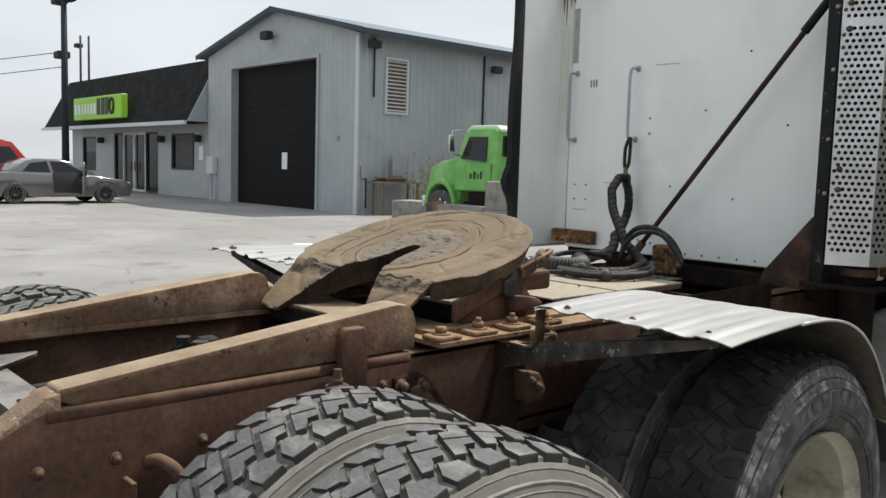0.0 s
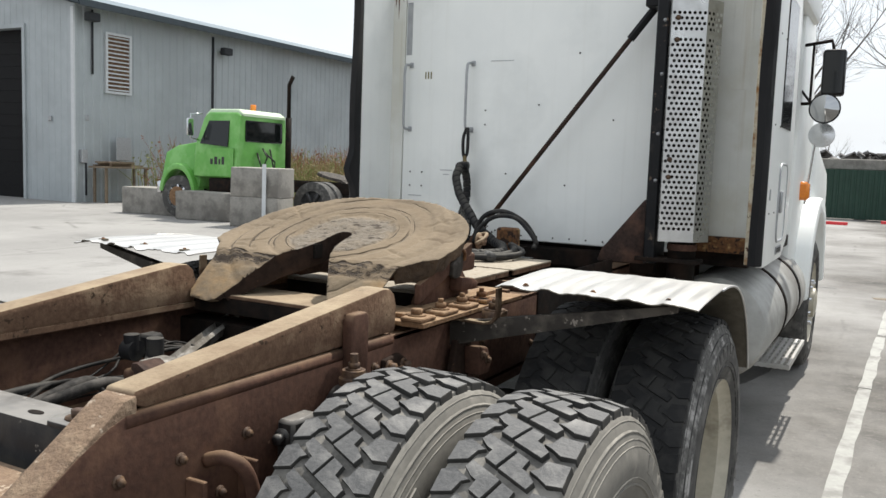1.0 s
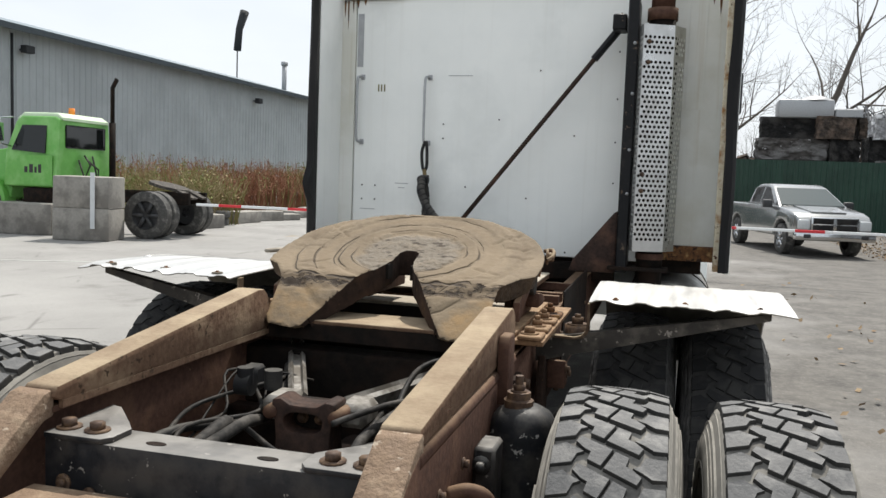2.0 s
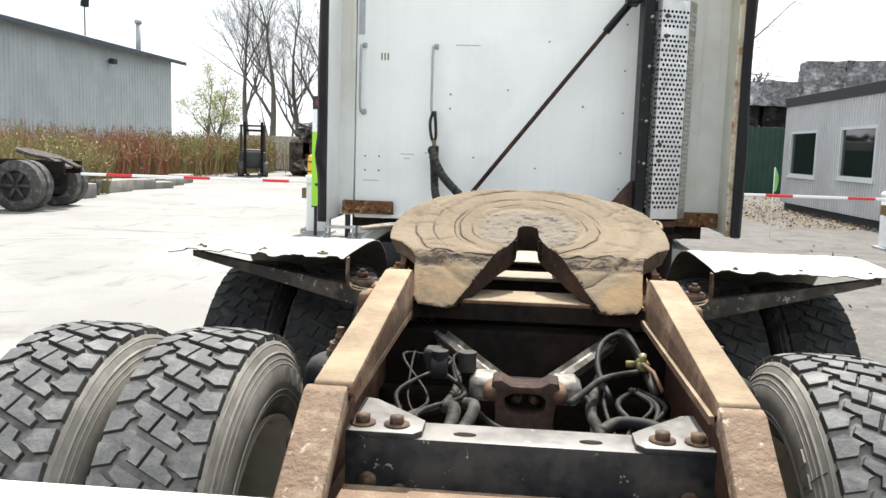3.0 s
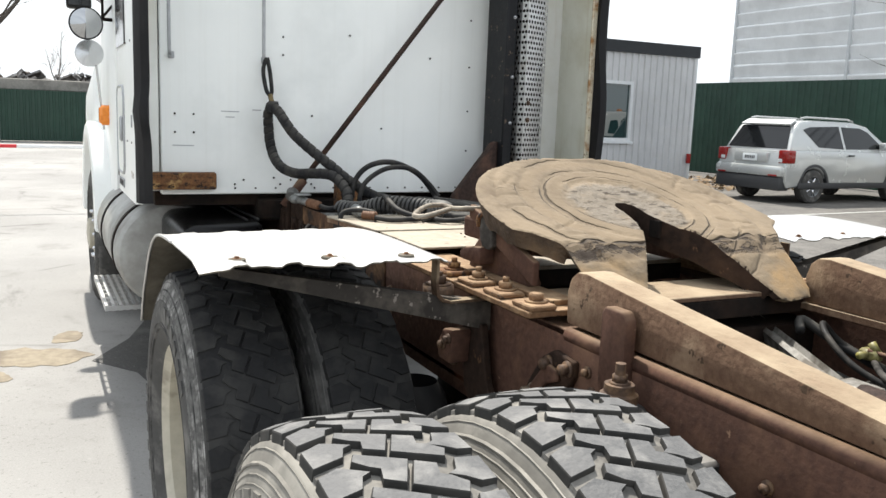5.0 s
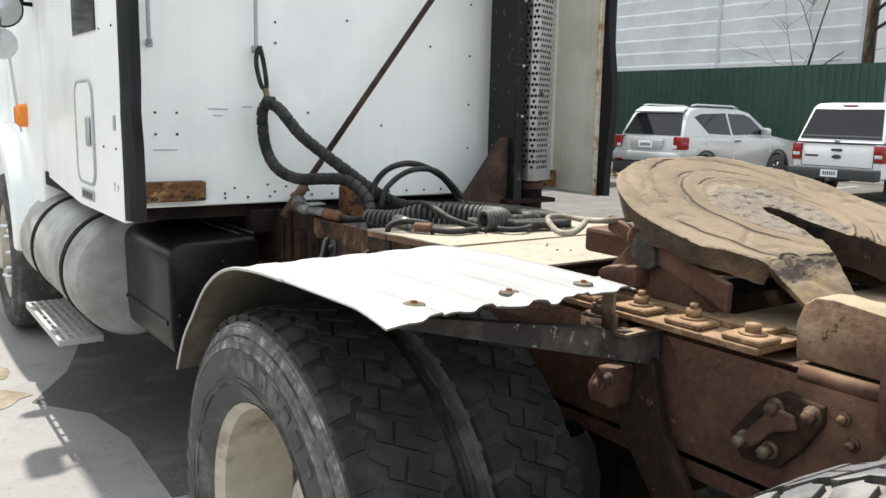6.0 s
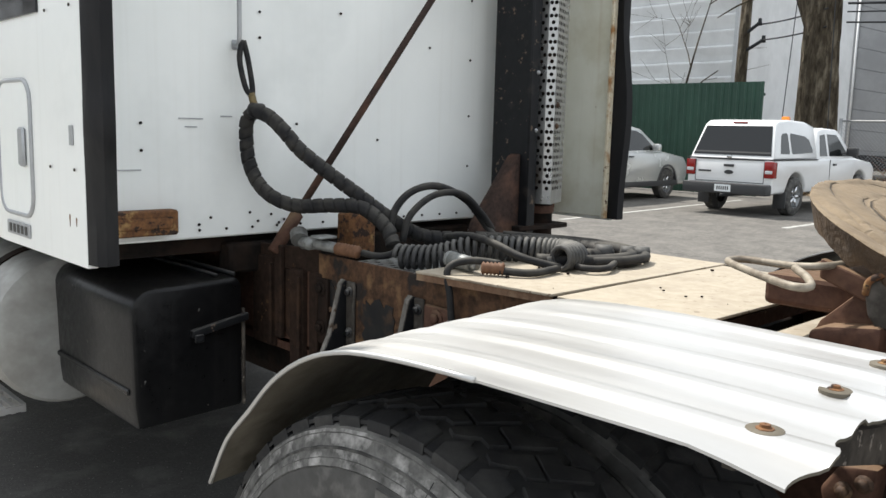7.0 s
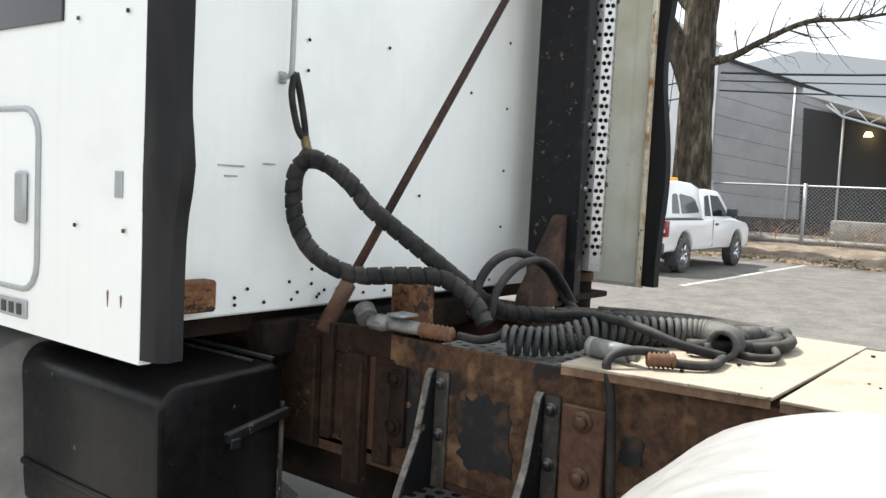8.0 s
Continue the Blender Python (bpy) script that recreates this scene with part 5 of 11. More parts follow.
def ram():
    c = thing("silver_pickup", "silver pickup with a broad crosshair grille facing the yard", "pickup truck", pose(3.90, 20.65, 0, 0, 0, -77) @ Matrix.Scale(0.93, 4))
    half = 0.98

    def lean(x, z):
        return max(0.0, z - 1.1) * 0.34 + max(0.0, x - 1.9) * 0.09
    pts = body_outline(5.6, 0.45, 1.2, ((-1.75, 0.48), (1.85, 0.48)), [(2.7, 0.45), (2.82, 0.62), (2.8, 0.93), (2.68, 1.03), (2.3, 1.12), (1.5, 1.22)], [(-2.75, 0.5), (-2.8, 0.7), (-2.8, 1.2), (-2.7, 1.24)])
    bm = B()
    shell(bm, pts, half, lean)
    part("body", bm, M["carpewter"], c)
    bm = B()
    shell(bm, [(-1.0, 1.2), (-0.9, 1.68), (-0.6, 1.79), (0.1, 1.80), (0.45, 1.72), (1.5, 1.2)], half - 0.04, lean)
    part("cabin", bm, M["carpewter"], c)
    side_glass(c, "side_window", [(-0.8, 1.28), (-0.75, 1.68), (-0.15, 1.72), (-0.1, 1.28)], half - 0.04, lean, M["glass_dark"])
    side_glass(c, "side_window", [(0.0, 1.28), (-0.02, 1.72), (0.3, 1.71), (1.05, 1.28)], half - 0.04, lean, M["glass_dark"])
    cross_panel(c, "windscreen", 0.52, 1.69, 0.66, 1.42, 1.25, 0.82, M["glass_teal"], 0.012)
    block(c, "grille_surround", 2.76, 2.85, -0.58, 0.58, 0.64, 1.0, M["chrome"], 0.03)
    for a_, b_ in ((-0.54, -0.035), (0.035, 0.54)):
        for z_ in (0.665, 0.83):
            block(c, "grille", 2.80, 2.862, a_, b_, z_, z_ + 0.145, M["rubber"], 0.02)
    cross_panel(c, "bonnet_crown", 1.55, 1.225, 0.55, 2.45, 1.1, 0.42, M["carpewter"], 0.02, 0.03)
    for s in (1, -1):
        block(c, "fog_lamp", 2.92, 2.965, s * 0.7 - 0.09, s * 0.7 + 0.09, 0.48, 0.58, M["carplastic"], 0.02)
    block(c, "bumper", 2.72, 2.95, -0.98, 0.98, 0.42, 0.62, M["chrome"], 0.05)
    for s in (1, -1):
        block(c, "head_lamp", 2.60, 2.86, s * 0.745 - 0.145, s * 0.745 + 0.145, 0.69, 0.93, M["clear_lens"], 0.04)
        block(c, "door_mirror", 0.98, 1.15, s * 1.06 - 0.12, s * 1.06 + 0.12, 1.16, 1.37, M["carplastic"], 0.04)
    for x in (-1.75, 1.85):
        for s in (1, -1):
            car_wheel(c, x, s * 0.84, 0.39, 0.27, 6)
    return c


ram()


def sedan(paint, m, label, open_door):
    c = thing("parked_saloon", label, "car", m)
    half = 0.9

    def lean(x, z):
        return max(0.0, z - 0.85) * 0.3
    pts = body_outline(4.8, 0.22, 0.9, ((1.0, 0.38), (3.85, 0.38)), [(4.7, 0.24), (4.8, 0.42), (4.76, 0.66), (4.5, 0.78), (3.5, 0.92)], [(0.12, 0.25), (0.02, 0.4), (0.0, 0.72), (0.08, 0.95), (0.9, 1.0)])
    bm = B()
    shell(bm, pts, half, lean)
    part("body", bm, paint, c)
    bm = B()
    shell(bm, [(0.75, 0.95), (1.35, 1.34), (1.7, 1.43), (2.4, 1.43), (2.75, 1.36), (3.65, 0.9)], half - 0.06, lean)
    part("cabin", bm, paint, c)
    side_glass(c, "side_window", [(1.25, 1.02), (1.5, 1.28), (2.02, 1.36), (2.1, 1.0)], half - 0.06, lean, M["glass_dark"])
    side_glass(c, "side_window", [(2.2, 1.0), (2.12, 1.36), (2.6, 1.33), (3.25, 0.98)], half - 0.06, lean, M["glass_dark"])
    cross_panel(c, "windscreen", 2.8, 1.34, 0.6, 3.55, 0.97, 0.72, M["glass_dark"], 0.012)
    cross_panel(c, "rear_window", 0.85, 1.02, 0.7, 1.35, 1.32, 0.6, M["glass_dark"], 0.012)
    for s in (1, -1):
        block(c, "head_lamp", 4.5, 4.74, s * 0.66 - 0.15, s * 0.66 + 0.15, 0.56, 0.72, M["clear_lens"], 0.03)
        block(c, "tail_lamp", 0.0, 0.12, s * 0.72 - 0.14, s * 0.72 + 0.14, 0.7, 0.88, M["red_lens"], 0.02)
        block(c, "door_mirror", 3.0, 3.12, s * 0.98 - 0.1, s * 0.98 + 0.1, 0.96, 1.1, paint, 0.03)
    for x in (1.0, 3.85):
        for s in (1, -1):
            car_wheel(c, x, s * 0.8, 0.34, 0.23, 10, "dark")
    if open_door:
        bm = B()
        prism(bm, [(0, 0.28), (-1.12, 0.30), (-1.15, 0.92), (0.0, 0.92)], "y", -0.03, 0.04, 0.015)
        d = part("open_front_door", bm, paint, c)
        d.matrix_local = pose(3.2, -0.94, 0, 0, 0, 62)
        bm = B()
        tube(bm, [(0, 0, 0.92), (-0.5, 0, 1.34), (-1.05, 0, 1.34), (-1.12, 0, 0.92)], 0.025, 6)
        part("window_frame", bm, paint, d)
        block(c, "door_opening", 2.15, 3.2, -0.905, -0.85, 0.35, 1.0, M["interior"], 0.01, "dark open doorway")
    return c


sedan(M["cargrey"], pose(-27.75, 4.95, 0, 0, 0, 94) @ Matrix.Scale(1.03, 4), "grey saloon car parked with its front door open", True)


def van(m, label, paint=None, name="white_van"):
    c = thing(name, label, "van", m)
    bm = B()
    shell(bm, body_outline(5, 0.35, 1, ((1.0, 0.4), (4.0, 0.4)), [(4.9, 0.4), (5.0, 0.9), (4.4, 1.2), (3.8, 1.95), (3.5, 2.05)], [(0.05, 0.4), (0.0, 1.0), (0.05, 2.0), (0.2, 2.05)]), 0.95, lambda x, z: max(0, z - 1.1) * 0.1)
    part("body", bm, paint or M["carwhite"], c)
    side_glass(c, "side_window", [(2.9, 1.2), (2.9, 1.8), (3.7, 1.78), (4.1, 1.22)], 0.95, lambda x, z: max(0, z - 1.1) * 0.1, M["glass_dark"])
    cross_panel(c, "windscreen", 3.86, 1.88, 0.75, 4.36, 1.25, 0.85, M["glass_dark"], 0.012)
    for x in (1.0, 4.0):
        for s in (1, -1):
            car_wheel(c, x, s * 0.84, 0.34, 0.23, 5)


van(pose(-52, 12.0, 0, 0, 0, 170), "white van parked beside the shop")
van(pose(-31.94, 3.12, 0, 0, 0, 94) @ Matrix.Scale(1.05, 4), "red van parked behind the grey saloon car", M["carred"], "red_van")


def green_truck():
    """A short green day-cab lorry without a body; its nose points along +x."""
    c = thing("green_truck_cab", "lime green day-cab lorry with a bare rear frame", "truck", pose(-9.6, 13.6, 0, 0, 0, 184))

    def lean(x, z):
        return max(0.0, z - 1.6) * 0.12
    half = 1.0
    bm = B()
    shell(bm, [(2.85, 1.0), (2.85, 2.45), (3.0, 2.52), (4.1, 2.52), (4.28, 2.4), (4.55, 1.75), (4.6, 1.0)], half, lean)
    part("cab", bm, M["green"], c)
    bm = B()
    shell(bm, [(2.80, 2.44), (2.8, 2.5), (3.0, 2.6), (4.1, 2.6), (4.3, 2.48), (4.3, 2.42)], half - 0.05, lean)
    part("roof", bm, M["green_roof"], c, "chalky pale roof panel")
    bm = B()
    hood = [(4.5, 0.75), (4.72, 0.75)] + arc(5.25, 0.6, 0.62, 170, 10, 8) + [(5.95, 0.75), (6.05, 1.0), (6.0, 1.55), (5.6, 1.72), (4.5, 1.86)]
    shell(bm, hood, half - 0.12, lambda x, z: max(0, z - 1.3) * 0.4)
    part("hood", bm, M["green"], c)
    for s in (1, -1):
        bm = B()
        prism(bm, arc(5.25, 0.55, 0.74, 175, 5, 12) + arc(5.25, 0.55, 0.6, 5, 175, 12), "y", s * 0.66, s * 1.03, 0.03)
        part("wheel_arch", bm, M["green"], c)
        t = car_wheel(c, 5.25, s * 0.86, 0.5, 0.27, 8)
        bm = B()
        lathe(bm, [(s * 0.02, 0.01), (s * 0.06, 0.12), (s * 0.02, 0.24)], 16, "y", (5.25, s * 0.99, 0.5))
        part("hub", bm, M["rust_tan"], t, "rusty wheel hub")
        for y in (0.62, 0.93):
            car_wheel(c, 0.2, s * y, 0.5, 0.26, 6, "dark")
    side_glass(c, "side_window", [(3.25, 1.72), (3.25, 2.32), (4.05, 2.32), (4.35, 1.78)], half, lean, M["glass"])
    cross_panel(c, "windscreen", 4.3, 2.36, 0.8, 4.55, 1.85, 0.9, M["glass"], 0.015)
    bm = B()
    box(bm, 2.82, 2.85, -0.72, 0.72, 1.85, 2.35, 0.03)
    part("rear_window", bm, M["glass"], c, smooth=False)
    for s in (1, -1):
        bm = B()
        box(bm, 3.0, 4.05, s * 1.0 - 0.006, s * 1.0 + 0.006, 1.05, 1.68)
        part("door_panel", bm, M["green"], c, smooth=False)
        bm = B()
        for k, (x, w) in enumerate(((3.35, 0.1), (3.5, 0.07), (3.62, 0.12), (3.8, 0.1))):
            box(bm, x, x + w, s * 1.007 - 0.003, s * 1.007 + 0.003, 1.3, 1.48 - 0.05 * (k % 2))
        part("door_mark", bm, M["sign_black"], c, smooth=False)
        bm = B()
        tube(bm, [(4.35, s * 0.98, 1.85), (4.45, s * 1.22, 1.9), (4.45, s * 1.22, 2.45), (4.3, s * 0.95, 2.48)], 0.02, 6)
        part("mirror_arm", bm, M["chrome"], c)
        block(c, "mirror", 4.4, 4.47, s * 1.25 - 0.1, s * 1.25 + 0.1, 1.95, 2.35, M["chrome"], 0.02)
        block(c, "step_tank", 3.0, 4.0, s * 0.78 - 0.2, s * 0.78 + 0.2, 0.55, 0.98, M["rust_dark"], 0.05)
        bm = B()
        box(bm, -0.45, 2.85, s * 0.38 - 0.04, s * 0.38 + 0.04, 0.72, 0.98)
        part("frame_rail", bm, M["rust_dark"], c, smooth=False)
    block(c, "bumper", 5.95, 6.12, -1.0, 1.0, 0.55, 0.85, M["chrome"], 0.04)
    bm = B()
    tube(bm, [(2.6, -0.75, 0.9), (2.6, -0.75, 2.5)], 0.09, 10)
    tube(bm, [(2.6, -0.75, 2.5), (2.6, -0.75, 3.3), (2.45, -0.75, 3.5)], 0.06, 10)
    part("exhaust_pipe", bm, M["rust_dark"], c, "rusty exhaust stack")
    bm = B()
    cyl(bm, (3.6, -0.3, 2.6), (3.6, -0.3, 2.78), 0.09, 0.08, 12)
    part("beacon", bm, M["amber"], c, "amber beacon")
    bm = B()
    cyl(bm, (0.25, 0, 1.06), (0.25, 0, 1.12), 0.45, 0.43, 24)
    prism(bm, [(-0.5, 0.99), (-0.1, 1.06), (-0.1, 1.115), (-0.52, 1.03)], "y", -0.34, -0.1)
    prism(bm, [(-0.5, 0.99), (-0.1, 1.06), (-0.1, 1.115), (-0.52, 1.03)], "y", 0.1, 0.34)
    bmesh.ops.rotate(bm, verts=bm.verts, cent=(0.2, 0, 1.05), matrix=Matrix.Rotation(radians(-13), 3, "Y"))
    part("coupling_plate", bm, M["arm"], c, "dark greasy coupling plate")
    bm = B()
    tube(bm, [(2.8, 0.3, 1.6), (2.6, 0.3, 1.2), (2.5, 0.2, 1.5), (2.78, 0.1, 1.7)], 0.025, 6)
    tube(bm, [(2.8, -0.2, 1.7), (2.6, -0.2, 1.1), (2.5, -0.1, 1.4), (2.78, 0.0, 1.6)], 0.025, 6)
    part("air_line", bm, M["hose"], c)
    # the cab stands close over the frame: draw it in along the lorry
    for o in c.children:
        if o.name.split(".")[0] not in ("frame_rail", "coupling_plate", "wheel"):
            o.matrix_local = pose(2.3, 0, 0) @ Matrix.Diagonal((0.74, 1, 1, 1)) @ pose(-2.85, 0, 0)
        elif o.name.startswith("wheel") and max(v.co.x for v in o.data.vertices) > 4:
            o.location.x = 2.3 + 0.74 * (5.25 - 2.85) - 5.25
    return c


green_truck()


def concrete_block(x, y, w, d, h, rz, z=0.0, seed=1):
    bm = B()
    box(bm, -w / 2, w / 2, -d / 2, d / 2, 0, h, 0.03, seg=2)
    rnd = random.Random(seed)
    for v in bm.verts:
        v.co += Vector((rnd.uniform(-1, 1), rnd.uniform(-1, 1), rnd.uniform(-0.5, 0.5) if v.co.z > 0.1 else 0)) * 0.012
    o = link("concrete_block", bm, M["concrete"], smooth=True)
    o.matrix_world = pose(x, y, z, 0, 0, rz)
    return tagged(o, "weathered grey concrete barrier block on the asphalt", "concrete block", "concrete blocks beside the green lorry")


concrete_block(-14.5, 12.7, 1.95, 0.75, 0.66, 4, 0, 1)
concrete_block(-12.45, 12.3, 1.5, 0.75, 0.66, 10, 0, 2)
concrete_block(-10.5, 11.78, 1.15, 0.75, 0.64, 12, 0, 3)
concrete_block(-10.5, 11.8, 1.15, 0.75, 0.64, 12, 0.64, 4)
bm = B()
box(bm, -10.2, -10.1, 11.425, 11.44, 0.25, 1.36)
tagged(link("pale_board", bm, M["trim"]), "pale upright board leaning on the concrete blocks", "board")
for k, (x, y, w, h, rz) in enumerate(((-10.75, 16.3, 1.35, 0.36, 78), (-11.15, 19.3, 1.25, 0.34, 86), (-11.2, 20.85, 1.0, 0.30, 70), (-10.95, 21.7, 0.8, 0.2, 60), (-11.3, 23.3, 1.2, 0.24, 85), (-11.6, 25.0, 1.1, 0.3, 92))):
    concrete_block(x, y, w, 0.5, h, rz, 0, 20 + k)


def loose_tyre(x, y, z, r=0.34):
    bm = B()
    lathe(bm, [(0.02, r * 0.56), (0.0, r * 0.66), (0.0, r * 0.88), (0.03, r * 0.98), (0.10, r), (0.17, r * 0.98), (0.20, r * 0.88), (0.20, r * 0.66), (0.18, r * 0.56), (0.10, r * 0.6)], 20, "z", close=True)
    o = link("old_tyre", bm, M["tyre_black"], smooth=True)
    o.matrix_world = pose(x, y, z, 0, 0, 0)
    tagged(o, "worn black tyre lying on the asphalt by the shrubs", "tyre", "old tyres by the shrubs")


for x, y, z in ((-11.1, 17.75, 0.0), (-11.08, 17.78, 0.2), (-11.3, 22.4, 0.0), (-11.5, 24.1, 0.0)):
    loose_tyre(x, y, z)

# ---- shrubs and reeds ----


def stems(name, spots, seed, h0, h1, mats_, label, r=0.010, leafy=0.5, spread=0.35):
    """Thin standing stems, forked once, with a few small leaf flakes."""
    rnd = random.Random(seed)
    bms = [B() for _ in mats_]
    for (x, y) in spots:
        i = rnd.choices(range(len(mats_)), [w for _, w in mats_])[0]
        bm = bms[i]
        h = rnd.uniform(h0, h1)
        lx, ly = rnd.gauss(0, spread), rnd.gauss(0, spread)
        p0 = Vector((x, y, 0))
        p1 = p0 + Vector((lx * 0.35, ly * 0.35, h * 0.55))
        tube(bm, [p0, p1], [r, r * 0.7], 3, False)
        for _ in range(rnd.choice((2, 2, 3))):
            p2 = p1 + Vector((rnd.gauss(0, spread * 0.6), rnd.gauss(0, spread * 0.6), h * rnd.uniform(0.25, 0.5)))
            tube(bm, [p1, p2], [r * 0.7, r * 0.2], 3, False)
            if rnd.random() < leafy:
                for _ in range(5):
                    q = p1.lerp(p2, rnd.uniform(0.2, 1)) + Vector((rnd.gauss(0, 0.05), rnd.gauss(0, 0.05), 0))
                    a, b = Vector((rnd.gauss(0, 1), rnd.gauss(0, 1), rnd.gauss(0, 1))).normalized() * 0.05, Vector((rnd.gauss(0, 1), rnd.gauss(0, 1), rnd.gauss(0, 1))).normalized() * 0.03
                    quad(bm, q - a, q + b, q + a, q - b)
    for bm, (mt, _) in zip(bms, mats_):
        tagged(link(name, bm, mt), label, "shrub", kind="stuff")


rnd = random.Random(11)
spots = []
for _ in range(3300):
    t = rnd.random()
    yc = 15.0 + 24 * t
    xc = -16.6 + 3.2 * t + rnd.gauss(0, 0.8)
    spots.append((xc, yc))
stems("shrub_row", [q for q in spots if 19.5 < q[1] < 29], 12, 0.9, 2.0, ((M["redstem"], 0.8), (M["straw"], 0.1), (M["reed_green"], 0.1)), "leafless reddish shrubs crowded along the wall", 0.016, 0.35)
stems("shrub_row", [q for q in spots if not 19.5 < q[1] < 29], 13, 0.9, 2.0, ((M["redstem"], 0.3), (M["straw"], 0.2), (M["reed_green"], 0.5)), "leafless reddish shrubs with fresh green shoots along the wall", 0.016, 0.55)
rnd = random.Random(15)
stems("reed_clump", [(rnd.uniform(-14.5, -10.8), rnd.uniform(17.0, 18.6)) for _ in range(420)], 16, 0.9, 1.7, ((M["straw"], 0.7), (M["reed_green"], 0.3)), "dry straw-coloured reeds behind the green lorry", 0.014, 0.4)

# ---- trees ----


def tree(x, y, h, r, seed, levels=4, lean=0.1, bud=None, label="bare grey-brown tree with fine spreading branches", first=0.35, spread=0.65, material="bark_far", kids=(3, 5)):
    rnd = random.Random(seed)
    t = thing("tree", label, "tree")
    bt, bl, bb = B(), B(), B()
    tips = []

    def grow(p, d, ln, rad, lv):
        n = 4
        pts, rs = [p], [rad]
        q = p.copy()
        dd = d.copy()
        for i in range(n):
            dd = (dd + Vector((rnd.gauss(0, 0.09), rnd.gauss(0, 0.09), rnd.gauss(0.03, 0.05)))).normalized()
            q = q + dd * ln / n
            pts.append(q.copy())
            rs.append(rad * (1 - 0.6 * (i + 1) / n))
        tube(bt if lv == levels else bl, pts, rs, 8 if lv >= levels - 1 else (4 if lv > 1 else 3), False)
        if lv == 0:
            tips.append(pts)
            return
        for k in range(rnd.randint(*kids)):
            f = rnd.uniform(first if lv == levels else 0.3, 1.0)
            i = min(n - 1, int(f * n))
            s, u = frame_of(dd)
            a = rnd.uniform(0, 2 * math.pi)
            nd = (dd * (1 - spread * 0.5) + (s * math.cos(a) + u * math.sin(a)) * spread * rnd.uniform(0.6, 1.2) + Vector((0, 0, 0.12))).normalized()
            grow(pts[i].lerp(pts[i + 1], f * n - i), nd, ln * rnd.uniform(0.5, 0.75), max(rs[i] * rnd.uniform(0.4, 0.6), 0.008), lv - 1)
        grow(q, dd, ln * 0.6, max(rs[-1], 0.008), lv - 1)
    grow(Vector((x, y, 0)), Vector((rnd.gauss(0, lean), rnd.gauss(0, lean), 1)).normalized(), h * 0.45, r, levels)
    part("trunk", bt, M[material], t)
    tagged(part("crown", bl, M[material], t), kind="stuff")
    if bud:
        for pts in tips:
            for _ in range(bud):
                q = rnd.choice(pts) + Vector((rnd.gauss(0, 0.18), rnd.gauss(0, 0.18), rnd.gauss(0, 0.18)))
                a = Vector((rnd.gauss(0, 1), rnd.gauss(0, 1), rnd.gauss(0, 1))).normalized() * 0.08
                b = Vector((rnd.gauss(0, 1), rnd.gauss(0, 1), rnd.gauss(0, 1))).normalized() * 0.05
                quad(bb, q - a, q + b, q + a, q - b)
        tagged(part("foliage", bb, M["bud"], t, "pale yellow-green spring buds"), kind="stuff")
    else:
        bb.free()
    return t


for k, (x, y, h, r) in enumerate(((-19.5, 56, 15, 0.26), (-17.6, 55, 16, 0.28), (-16.0, 57, 15, 0.25), (-14.6, 56, 16, 0.3), (-13.0, 55, 14, 0.24), (-11.8, 57, 15, 0.25), (-10.6, 55, 14, 0.24))):
    tree(x, y, h, r, 40 + k, 4, 0.08, None, first=0.25, spread=0.55, kids=(4, 5))
tree(-22.5, 58, 7.0, 0.22, 60, 4, 0.1, 3, "low willow with pale yellow-green spring leaves", 0.15, 0.8)
tree(-26.0, 66, 8.0, 0.22, 61, 4, 0.1, 3, "low willow with pale yellow-green spring leaves", 0.15, 0.8)
tree(-7.2, 45, 14, 0.36, 62, 4, 0.1, None, "dark bare tree with a stout forked trunk", 0.4, 0.55)
tree(-4.0, 44, 14, 0.34, 63, 4, 0.12, None, "dark bare tree with a stout forked trunk", 0.4, 0.55)
tree(6.3, 42, 15, 0.36, 66, 4, 0.16, None, "tall bare tree behind the scrap bales", 0.36, 0.75)
tree(2.6, 44, 15, 0.3, 65, 4, 0.1, None, "tall bare tree behind the scrap bales", 0.3, 0.75)
for k in range(14):
    tree(-60 + 9 * k + 2 * math.sin(k * 7), 120 + 10 * math.cos(k * 3), 11 + 2 * math.sin(k), 0.22, 80 + k, 3, 0.06, None, "far bare tree on the skyline", 0.2, 0.6)

# the stout tree beside the parked pickup
big = thing("stout_tree", "stout furrowed old tree trunk with one bare side limb", "tree")
bm = B()
rnd = random.Random(5)
nseg, nz = 64, 90
tx, ty, th = 20.4, 8.86, 8.5
rings = []
for j in range(nz + 1):
    z = th * j / nz
    rad = 0.44 + 0.27 * math.exp(-z * 0.6)
    ring = []
    for k in range(nseg):
        a = 2 * math.pi * k / nseg
        ridge = noise.noise(Vector((4.5 * math.cos(a), 4.5 * math.sin(a), 0.55 * z)))
        fine_ = noise.noise(Vector((9 * math.cos(a), 9 * math.sin(a), 1.6 * z)))
        rr = rad * (1 + 0.035 * math.sin(3 * a + 0.4 * z)) - 0.055 * (1 - min(1.0, abs(ridge) * 3.2)) + 0.02 * fine_
        ring.append(bm.verts.new((tx + rr * math.cos(a) + 0.02 * math.sin(z), ty + rr * math.sin(a) + 0.008 * z, z)))
    rings.append(ring)
for a, b in zip(rings, rings[1:]):
    for k in range(nseg):
        bm.faces.new((a[k], a[(k + 1) % nseg], b[(k + 1) % nseg], b[k]))
part("trunk", bm, M["bark"], big)
bm = B()
limb = spline([(x + 0.65, y + 0.5, z) for x, y, z in ((19.7, 8.1, 5.15), (19.5, 7.4, 5.25), (19.4, 6.7, 5.55), (19.3, 5.6, 5.95), (19.1, 4.6, 5.9), (19.0, 3.4, 5.95), (18.9, 2.4, 5.85))], 5)
